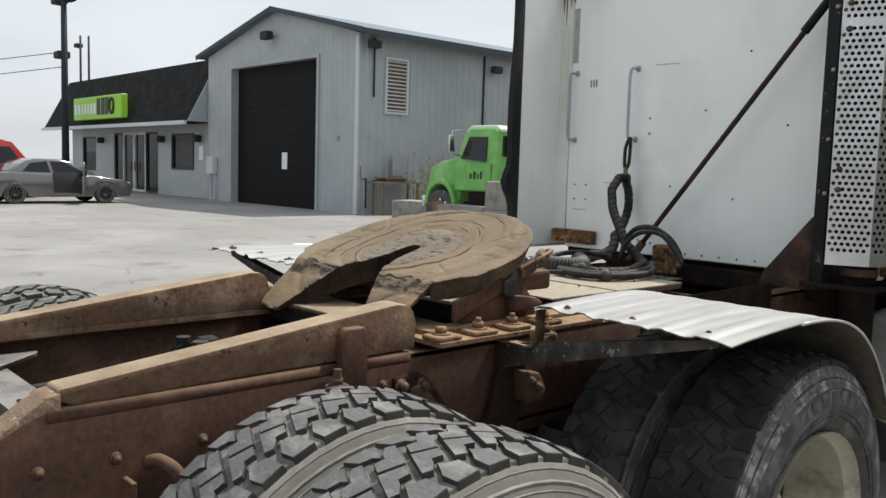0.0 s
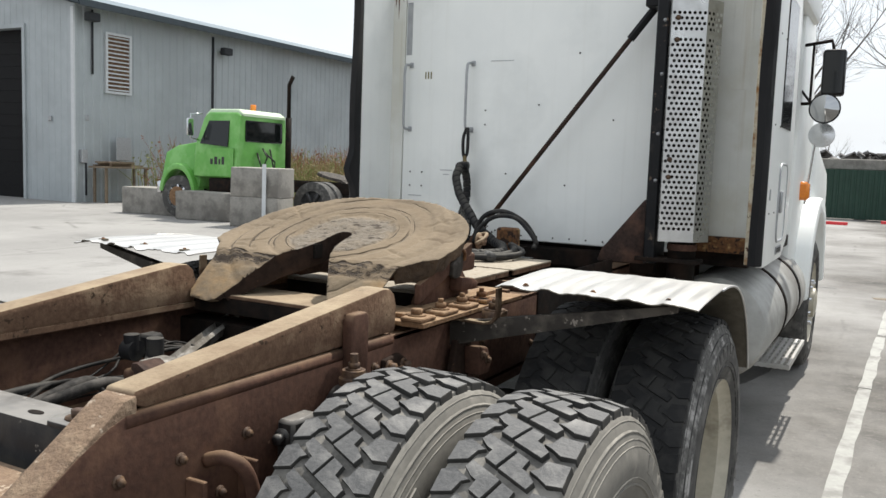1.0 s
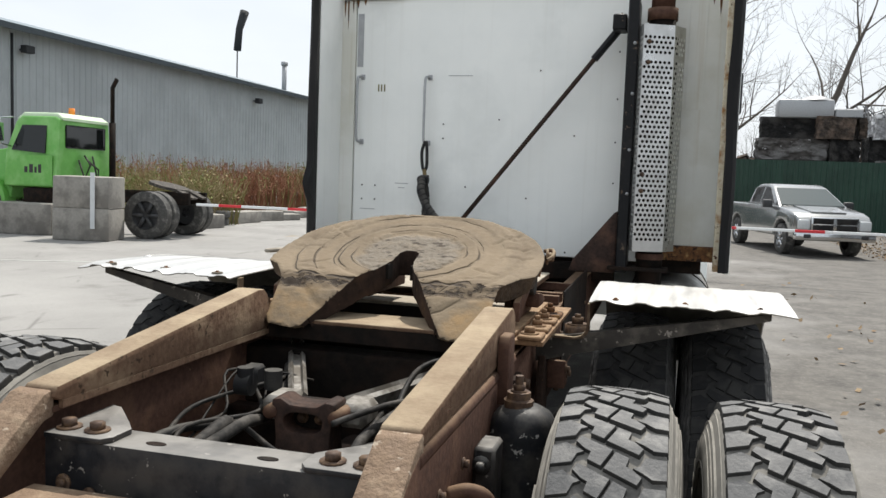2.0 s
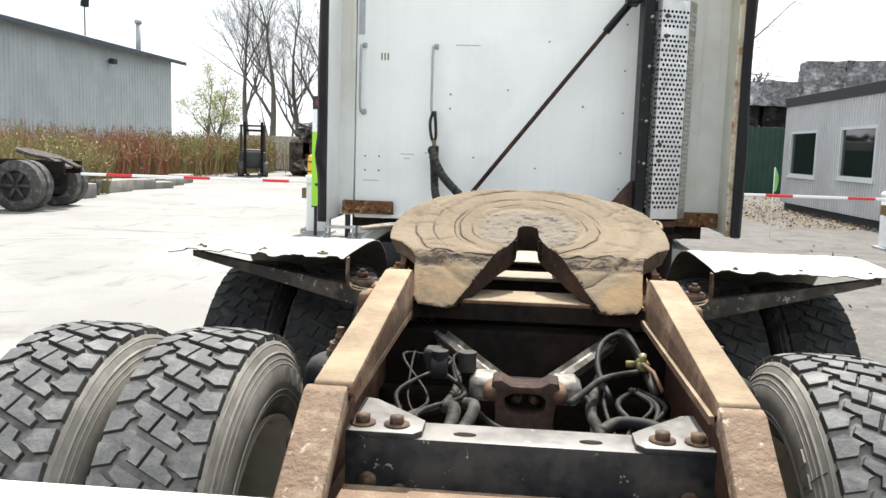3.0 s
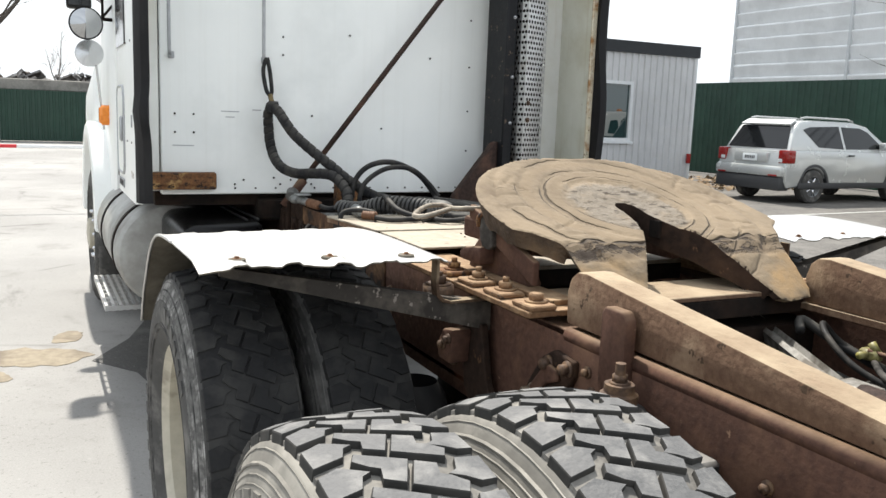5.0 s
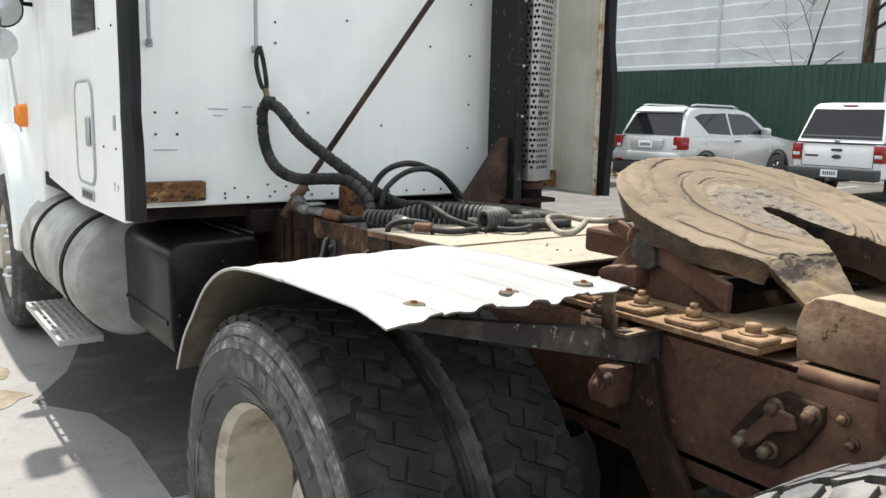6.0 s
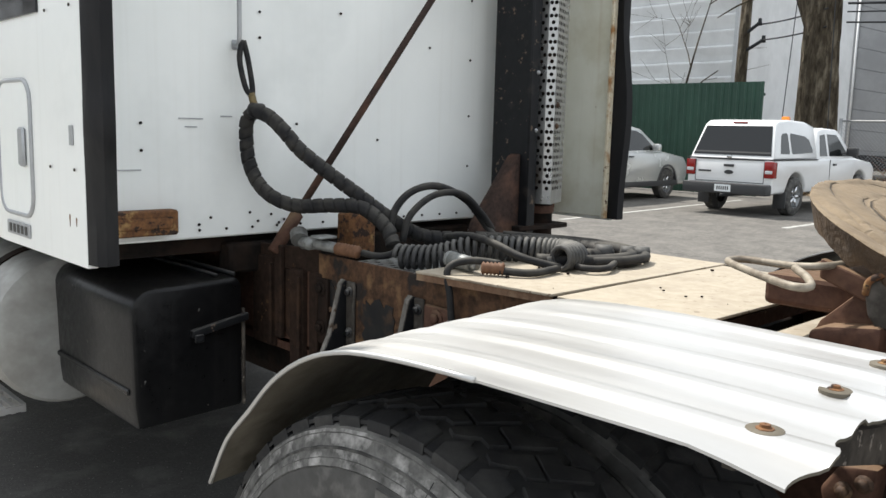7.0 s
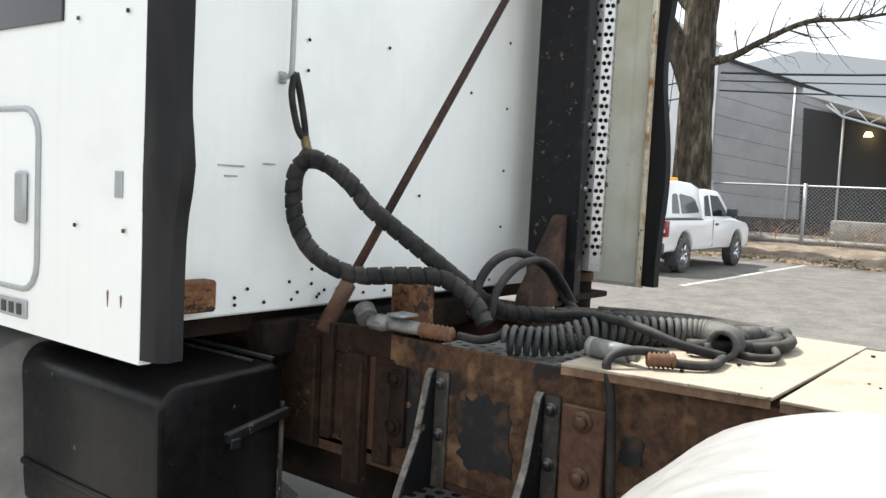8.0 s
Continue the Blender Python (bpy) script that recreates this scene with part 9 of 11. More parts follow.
def relief(x, y):
    """Grease grooves, ridges and clots on the plate."""
    r = math.hypot(x, (y + 0.03) * 1.05)
    z = 0.0
    q = r + 0.006 * noise.noise(Vector((x * 5, y * 5, 3.0)))
    # terraces scraped by turning trailers, each with its groove
    for rr, w, d in ((0.180, 0.012, 0.004), (0.238, 0.010, -0.003), (0.300, 0.012, 0.004), (0.368, 0.014, -0.003)):
        z += d * max(0.0, min(1.0, (q - rr) / w + 0.5))
    for rr, w, d in ((0.170, 0.008, -0.004), (0.236, 0.007, -0.006), (0.306, 0.008, -0.005), (0.378, 0.009, -0.004)):
        z += d * math.exp(-((q - rr) / w) ** 2)
    if r < 0.17:
        z += 0.003 * noise.noise(Vector((x * 26, y * 26, 1.7))) - 0.007 * max(0.0, noise.noise(Vector((x * 55, y * 70, 4.1))) - 0.12)
    z += 0.002 * noise.noise(Vector((x * 9, y * 9, 7.0))) + 0.0010 * noise.noise(Vector((x * 45, y * 45, 2.0)))
    for gx, gy, ang, ln in ((0.355, -0.02, 0.03, 0.055), (0.345, 0.05, 0.0, 0.04), (0.300, 0.125, -0.7, 0.045), (0.30, 0.115, 0.75, 0.06), (0.285, -0.15, -0.55, 0.05), (0.27, -0.205, 0.05, 0.045)):
        for s in (1, -1):
            dx, dy = s * x - gx, y - gy
            u = dx * math.cos(ang) + dy * math.sin(ang)
            v = -dx * math.sin(ang) + dy * math.cos(ang)
            if abs(u) < ln:
                z -= 0.006 * math.exp(-(v / 0.005) ** 2)
    if -0.292 < y < -0.238:
        z += 0.010 * noise.noise(Vector((x * 30, y * 55, 9.0))) - 0.003
    return z


fw = B()
vs = [fw.verts.new((x, y, 0)) for x, y in clean]
face = fw.faces.new(vs)
bmesh.ops.triangulate(fw, faces=[face])
# cut into a fine even grid
STEP = 0.0072
for axis, lo, hi in (("x", -0.46, 0.46), ("y", -0.42, 0.42)):
    w = lo
    while w < hi:
        co, no = ((w, 0, 0), (1, 0, 0)) if axis == "x" else ((0, w, 0), (0, 1, 0))
        bmesh.ops.bisect_plane(fw, geom=fw.verts[:] + fw.edges[:] + fw.faces[:], plane_co=co, plane_no=no, dist=1e-6)
        w += STEP
bmesh.ops.recalc_face_normals(fw, faces=fw.faces)
for f in fw.faces:
    if f.normal.z < 0:
        f.normal_flip()
edge_verts = {v for e in fw.edges if len(e.link_faces) == 1 for v in e.verts}
for v in fw.verts:
    x, y = v.co.x, v.co.y
    d = min((Vector((x, y)) - Vector(p)).length for p in clean) if len(clean) < 200 else 1
    v.co.z = plate_z(x, y) + relief(x, y) * (0.35 if v in edge_verts else 1.0) - (0.0015 if v in edge_verts else 0.0)
bound = [e for e in fw.edges if len(e.link_faces) == 1]
ret = bmesh.ops.extrude_edge_only(fw, edges=bound)
newv = [g for g in ret["geom"] if isinstance(g, bmesh.types.BMVert)]
for v in newv:
    x, y = v.co.x, v.co.y
    slot = abs(x) < 0.20 and y < 0.005
    dz = 0.052 + 0.016 * noise.noise(Vector((x * 9, y * 9, 3))) + 0.010 * noise.noise(Vector((x * 24, y * 24, 5)))
    if slot:
        dz = 0.075 * min(1.0, 0.25 + (y + 0.40) / 0.2)
    elif y < -0.25:
        dz = 0.022 * max(0.25, (y + 0.42) / 0.17)
    v.co.z -= dz
    if math.hypot(x, y) > 0.2:
        v.co.x *= 0.955
        v.co.y *= 0.965
for f in fw.faces:
    f.smooth = True
for e in bound:
    e.smooth = False
me = bpy.data.meshes.new("top_plate")
fw.to_mesh(me)
fw.free()
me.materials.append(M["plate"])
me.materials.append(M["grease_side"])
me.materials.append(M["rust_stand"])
# steep faces are darker: slot walls darkest, outer edges brown
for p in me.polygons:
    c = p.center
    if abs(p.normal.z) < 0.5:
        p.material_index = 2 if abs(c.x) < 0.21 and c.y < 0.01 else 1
fifth = new("fifth_wheel", me)
fifth.parent = trk
fifth["label"] = "round trailer coupling plate caked in dry tan grease"
for s in (1, -1):
    bm = B()
    prism(bm, [(s * 0.10, 1.10), (s * 0.36, 1.13), (s * 0.36, 1.19), (s * 0.10, 1.19)], "y", -0.12, 0.26, 0.01)
    part("under_block", bm, M["rust"], fifth, "rusty casting under the plate", smooth=False)
    bm = B()
    prism(bm, [(-0.2, 1.13), (0.14, 1.235), (0.14, 1.20), (-0.2, 1.07)], "x", *sorted((s * 0.385, s * 0.405)), 0.004)
    part("under_rib", bm, M["rust"], fifth, "rusty rib under the plate", smooth=False)
bm = B()
tube(bm, spline([(-0.335, 0.105, 1.226), (-0.42, 0.125, 1.224), (-0.435, 0.165, 1.22), (-0.428, 0.205, 1.218), (-0.418, 0.265, 1.217), (-0.43, 0.287, 1.216), (-0.462, 0.283, 1.215), (-0.515, 0.22, 1.213), (-0.568, 0.142, 1.21), (-0.585, 0.102, 1.209), (-0.565, 0.088, 1.21), (-0.515, 0.115, 1.215), (-0.455, 0.162, 1.219)], 5), 0.007, 8)
part("release_loop", bm, M["handle"], fifth, "dusty bent rod release handle")
# dark locking jaw round the slot's end
bm = B()
ring = [(0.036 * math.cos(a), -0.034 + 0.038 * math.sin(a)) for a in (math.pi * k / 12 for k in range(13))]
wide = [(0.055 * math.cos(a), -0.034 + 0.057 * math.sin(a)) for a in (math.pi * k / 12 for k in range(13))]
prism(bm, [(0.036, -0.13)] + ring + [(-0.036, -0.13), (-0.055, -0.13)] + wide[::-1] + [(0.055, -0.13)], "z", 1.165, 1.212)
part("locking_jaw", bm, M["rust_dark"], fifth, "black greasy locking jaw", smooth=False)
bm = B()
tube(bm, spline([(0.42, 0.16, 1.26), (0.45, 0.15, 1.265), (0.458, 0.11, 1.25), (0.44, 0.09, 1.235)], 4), 0.007, 8)
hexbolt(bm, (0.435, 0.12, 1.245), (1, 0, 0), 0.016, 0.02)
part("release_pin", bm, M["ramp"], fifth, "rusty lock pin")

# fenders
for s in (1, -1):
    nw, prof = 60, []
    path = [(-0.085, 1.131), (-0.03, 1.136), (0.12, 1.145), (0.28, 1.148), (0.42, 1.141), (0.53, 1.122), (0.63, 1.088), (0.72, 1.035), (0.80, 0.965), (0.87, 0.88), (0.925, 0.785)]
    path = [(y if y < 0.3 else 0.3 + (y - 0.3) * 0.915, z) for y, z in path]
    if s < 0:
        path[:5] = [(-0.135, 1.131), (-0.06, 1.133), (0.12, 1.134), (0.28, 1.134), (0.41, 1.129)]
        path[5:9] = [(y + 0.004, z - 0.006) for y, z in path[5:9]]
        path[9:] = [(0.838, 0.885), (0.90, 0.785)]
    else:
        path[:2] = [(-0.088, 1.137), (-0.03, 1.139)]
    path = [(p.y, p.z) for p in spline([(0, y, z) for y, z in path], 3)]
    bm = B()
    top, bot = [], []
    for j, (y, z) in enumerate(path):
        rt, rb = [], []
        f = j / (len(path) - 1)
        for i in range(nw + 1):
            u = i / nw
            x = s * (0.60 + (0.585 if s < 0 else 0.595) * u)
            cr = max(0.0, min(1.0, (math.cos(2 * math.pi * 5 * (u - 0.06)) - 0.25) / 0.35))
            rib = (0.0065 if s < 0 else 0.0035) * cr * cr * (3 - 2 * cr) * max(0.0, 1 - f * 1.25)
            wob = 0.004 * noise.noise(Vector((x * 3, y * 4, s)))
            yy = y + (0.075 * (1 - u) * max(0.0, min(1.0, (y - 0.35) / 0.3)) if s < 0 else 0.0)
            zz = z + rib + wob + (0.017 * u * max(0.0, 1 - f * 2) if s < 0 else 0.0)
            if j < 3:
                tear = noise.noise(Vector((u * 9, 3.3 * s, 0.5)))
                yy += (0.022 * tear - (0.03 if s < 0 else 0.012) * u) * (1 - j / 3)
                zz -= 0.003 * max(0, noise.noise(Vector((u * 13, s, 2.5)))) * (1 - j / 3) * 3
                if u > 0.9:
                    zz -= (0.012 if s < 0 else 0.004) * (1 - j / 3) * (u - 0.9) * 10
            rt.append(bm.verts.new((x, yy, zz)))
            rb.append(bm.verts.new((x, yy, zz - 0.0035)))
        top.append(rt)
        bot.append(rb)
    for j in range(len(path) - 1):
        for i in range(nw):
            bm.faces.new((top[j][i], top[j][i + 1], top[j + 1][i + 1], top[j + 1][i]))
            bm.faces.new((bot[j][i], bot[j + 1][i], bot[j + 1][i + 1], bot[j][i + 1]))
        for i in (0, nw):
            bm.faces.new((top[j][i], top[j + 1][i], bot[j + 1][i], bot[j][i]))
    for i in range(nw):
        for j in (0, -1):
            bm.faces.new((top[j][i], bot[j][i], bot[j][i + 1], top[j][i + 1]))
    bmesh.ops.recalc_face_normals(bm, faces=bm.faces)
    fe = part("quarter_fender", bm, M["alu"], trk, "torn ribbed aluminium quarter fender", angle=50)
    # downward faces get a darker brown-grey, the underside's shade put into the colour
    fe.data.materials.append(M["brown_grey"])
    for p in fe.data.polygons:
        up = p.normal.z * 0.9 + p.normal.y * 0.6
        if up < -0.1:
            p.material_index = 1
    bm = B()
    edge = [(s * (1.185 if s < 0 else 1.195), y, z - 0.002 + (0.017 * max(0.0, 1 - 2 * (k + 2) / (len(path) - 1)) if s < 0 else 0.0)) for k, (y, z) in enumerate(path[2:])][6:]
    tube(bm, edge, 0.0042, 6)
    part("rolled_edge", bm, M["alu"], fe)
    for x, y, z in (((0.677, -0.042, 1.139), (0.884, -0.038, 1.139), (1.10, -0.041, 1.139)) if s > 0 else ((0.684, -0.071, 1.139), (0.88, -0.081, 1.144), (1.095, -0.095, 1.149))):
        bm = B()
        lathe(bm, [(0, 0.010), (0.002, 0.0095), (0.003, 0.006), (0.006, 0.0055), (0.007, 0.001)], 10, "z", (s * x, y, z))
        rv_ = part("rusty_rivet", bm, M["rust_bright"], fe, "rusty fender bolt")
        if s < 0:
            bm = B()
            lathe(bm, [(-0.006, 0.020), (0.0005, 0.0195), (0.0012, 0.018), (0.0012, 0.008)], 18, "z", (s * x, y, z))
            part("washer", bm, M["brown_grey"], rv_, "grey rust-stained washer")
    bm = B()
    a, b = Vector((s * 0.44, -0.06, 0.985)), Vector((s * 1.13, -0.075 if s < 0 else -0.05, 1.118))
    tl = [Vector((0, 0, 0.018)), Vector((0, 0, -0.055))]
    for dy0, dy1 in ((-0.006, 0.006),):
        pts = [a + tl[0], b + Vector((0, 0, 0.012)), b + Vector((0, 0, -0.008)), a + tl[1]]
        va = [bm.verts.new(p + Vector((0, dy0, 0))) for p in pts]
        vb = [bm.verts.new(p + Vector((0, dy1, 0))) for p in pts]
        bm.faces.new(va)
        bm.faces.new(vb[::-1])
        for i in range(4):
            bm.faces.new((va[i], vb[i], vb[(i + 1) % 4], va[(i + 1) % 4]))
        va = [bm.verts.new(p) for p in (a + tl[0], b + Vector((0, 0, 0.008)), b + Vector((0, 0.04, 0.008)), a + tl[0] + Vector((0, 0.04, 0)))]
        bm.faces.new(va)
    bmesh.ops.recalc_face_normals(bm, faces=bm.faces)
    part("fender_arm", bm, M["arm"], fe, "chipped black steel arm", smooth=False)
    bm = B()
    run = [(0.603, 1.125), (0.604, 1.06), (0.60, 1.032), (0.585, 1.016), (0.56, 1.010), (0.45, 1.012)]
    back = [(0.45, 1.020), (0.56, 1.018), (0.58, 1.024), (0.592, 1.038), (0.596, 1.06), (0.595, 1.125)]
    prism(bm, [(s * x, z) for x, z in run + back], "y", -0.078, -0.045, 0.0015)
    part("bent_strap", bm, M["strap"], fe, "rusty strap bent like a hook", smooth=False)
    bm = B()
    hexbolt(bm, (s * 0.56, 0.0, 1.045), (0, 0, 1), 0.02, 0.02, 1.7, 0.01)
    cyl(bm, (s * 0.56, 0.0, 0.99), (s * 0.56, 0.0, 1.045), 0.04, None, 12)
    part("arm_bolt", bm, M["bolt"], fe)

# deck plates behind the cab
for y0, y1, z, xl, xr in ((0.352, 0.692, 1.081, -0.445, 0.30), (0.702, 1.11, 1.085, -0.452, 0.315)):
    bm = B()
    front = xl - 0.045 if y1 > 1 else xl
    prism(bm, [(xl, y0), (xr, y0 - 0.012), (xr, y1), (front, y1)], "z", z - 0.007, z, 0.002)
    dp_ = part("deck_plate", bm, M["deck"], trk, "dusty tan deck plate", smooth=False)
    bm = B()
    prism(bm, [(xl + 0.004, y0 + 0.006), (xl + 0.012, y0 + 0.006), (front + 0.012, y1), (front + 0.004, y1)], "z", z - 0.024, z - 0.0075)
    part("plate_lip", bm, M["ramp"], dp_, smooth=False)
    bm = B()
    box(bm, xr - 0.010, xr - 0.003, y0 + 0.006, y1, z - 0.024, z - 0.0075)
    part("plate_lip", bm, M["ramp"], dp_, smooth=False)
for y in (0.40, 0.62, 0.72, 1.06):
    bm = B()
    box(bm, -0.42, 0.42, y, y + 0.03, 1.013, 1.046)
    part("deck_bearer", bm, M["rust"], trk, smooth=False)
# perforated step on the deck's front
bm = B()
X0, Y0, ZD = -0.40, 1.20, 1.044


def perforated(bm, origin, du, dv, nu, nv, cell_u, cell_v, hole):
    """A sheet of square cells, each with an eight-sided hole; the holes of odd rows are staggered."""
    for j in range(nv):
        for i in range(nu):
            c = origin + du * ((i + 0.5) * cell_u) + dv * ((j + 0.5) * cell_v)
            hs = du * (cell_u * (0.22 if j % 2 else -0.22))
            sq = []
            ho = []
            for k in range(8):
                a = k * math.pi / 4
                ca, sa = math.cos(a), math.sin(a)
                m_ = max(abs(ca), abs(sa))
                sq.append(bm.verts.new(c + du * (cell_u / 2 * ca / m_) + dv * (cell_v / 2 * sa / m_)))
                ho.append(bm.verts.new(c + hs + du * (hole * ca) + dv * (hole * sa)))
            for k in range(8):
                bm.faces.new((sq[k], sq[(k + 1) % 8], ho[(k + 1) % 8], ho[k]))


perforated(bm, Vector((X0, Y0, ZD)), Vector((1, 0, 0)), Vector((0, 1, 0)), 11, 9, 0.042, 0.036, 0.010)
bmesh.ops.remove_doubles(bm, verts=bm.verts, dist=0.0008)
ret = bmesh.ops.extrude_face_region(bm, geom=bm.faces[:])
for g in ret["geom"]:
    if isinstance(g, bmesh.types.BMVert):
        g.co.z -= 0.005
bmesh.ops.recalc_face_normals(bm, faces=bm.faces)
part("perforated_plate", bm, M["plug"], trk, "grey perforated step plate", smooth=False)

# black triangular step under the deck, driver's side
for y in (1.475, 1.178):
    edge = [(-0.450, 1.003), (-0.462, 0.992), (-0.50, 0.845), (-0.553, 0.74), (-0.615, 0.60), (-0.635, 0.54)]
    bm = B()
    prism(bm, [(-0.4375, 1.0)] + edge + [(-0.4375, 0.54)], "y", y - 0.007, y + 0.007, 0.004)
    sb_ = part("step_bracket", bm, M["black"], trk, "chipped black step bracket", smooth=False)
    bm = B()
    prism(bm, edge + [(x - 0.0035, z + 0.002) for x, z in edge[::-1]], "y", y - 0.008, y + 0.008)
    part("chipped_edge", bm, M["keeper"], sb_, "paint worn to bare metal", smooth=False)
    bm = B()
    box(bm, -0.4475, -0.4378, y - 0.045, y - 0.007, 0.72, 1.0, 0.003)
    part("weld_flange", bm, M["flange"], sb_, "dusty grey flange", smooth=False)
    bolts("flange_bolt", [((-0.4475, y - 0.026, z), (-1, 0, 0)) for z in (0.97, 0.85)], M["black_dusty"], sb_, 0.010, 0.008)
bm = B()
perforated(bm, Vector((-0.552, 1.182, 0.722)), Vector((1, 0, 0)), Vector((0, 1, 0)), 3, 8, 0.037, 0.037, 0.013)
bmesh.ops.remove_doubles(bm, verts=bm.verts, dist=0.0008)
ret = bmesh.ops.extrude_face_region(bm, geom=bm.faces[:])
for g in ret["geom"]:
    if isinstance(g, bmesh.types.BMVert):
        g.co.z -= 0.02
bmesh.ops.recalc_face_normals(bm, faces=bm.faces)
part("step_tread", bm, M["black"], trk, "chipped black perforated step", smooth=False)
for y, w, zz in ((1.585, 0.06, 0.2), (1.075, 0.10, 0.22)):
    bm = B()
    box(bm, -0.452, -0.437, y - w / 2, y + w / 2, 0.99 - zz, 0.99, 0.003)
    hexbolt(bm, (-0.452, y, 0.96), (-1, 0, 0), 0.014, 0.01)
    hexbolt(bm, (-0.452, y, 0.84), (-1, 0, 0), 0.014, 0.01)
    part("web_plate", bm, M["rust_dark"] if w < 0.1 else M["rust"], trk, "riveted web plate")
bm = B()
cyl(bm, (-0.60, 0.95, 0.62), (-0.60, 1.18, 0.64), 0.05, None, 14)
part("air_dryer_pipe", bm, M["galv"], trk, "grey pipe end under the deck")

# left plate in flaking rust, right plate near-black
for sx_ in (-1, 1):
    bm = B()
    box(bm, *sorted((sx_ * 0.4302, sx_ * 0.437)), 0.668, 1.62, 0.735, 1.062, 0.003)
    part("side_plate", bm, M["rust_plate"] if sx_ < 0 else M["rust_dark"], trk, "side plate below the deck, flaking rust left, near-black right", smooth=False)
for cy_, cz_, wy, wz, sd in ((1.325, 0.875, 0.075, 0.085, 1), (1.545, 0.89, 0.03, 0.09, 2), (0.97, 0.92, 0.025, 0.03, 3), (0.86, 0.90, 0.02, 0.04, 4)):
    bm = B()
    rq = random.Random(sd)
    prism(bm, [(cy_ + wy * (1 + rq.uniform(-0.22, 0.12)) * max(-1, min(1, 1.35 * math.cos(a))), cz_ + wz * (1 + rq.uniform(-0.2, 0.12)) * max(-1, min(1, 1.35 * math.sin(a)))) for a in (k * math.pi / 16 for k in range(32))], "x", -0.4395, -0.437)
    part("paint_patch", bm, M["patch"], trk, "remnant of black paint on the rusty rail", smooth=False)

# ---- cab and sleeper ----
CB, CW = 1.95, 1.12          # rear face and half width of the sleeper
bm = B()
box(bm, -0.98, 0.745, CB, CB + 0.05, 1.085, 2.50, 0.006)
sl = part("sleeper_back", bm, M["cab"], trk, "scuffed white rear panel with rivets")
# roof shape is unseen; its rear slope keeps the cab's shadow off the deck
bm = B()
box(bm, -1.03, 1.03, CB - 0.02, CB + 0.06, 2.505, 2.56, 0.006)
prism(bm, [(CB + 0.01, 2.56), (4.2, 2.56), (4.2, 2.98), (CB + 0.9, 2.90), (CB + 0.25, 2.70), (CB + 0.01, 2.60)], "x", -1.06, 1.06, 0.03)
part("sleeper_roof", bm, M["cab"], trk, "white sleeper roof")
bm = B()
box(bm, -1.09, -0.985, CB + 0.004, CB + 0.06, 1.10, 2.50, 0.004)
part("corner_panel", bm, M["cab_stained"], trk, "yellowed rear corner strip")
bm = B()
box(bm, 0.75, 1.09, CB + 0.004, CB + 0.06, 1.14, 2.50, 0.004)
part("corner_panel", bm, M["cab_stained"], trk, "yellowed rear corner panel")
bm = B()
box(bm, -0.75, 0.55, CB + 0.3, CB + 2, 1.0, 1.1)
box(bm, -1.0, 1.0, CB + 0.06, CB + 3.2, 1.03, 1.10)
part("cab_floor", bm, M["rust_dark"], trk, smooth=False)
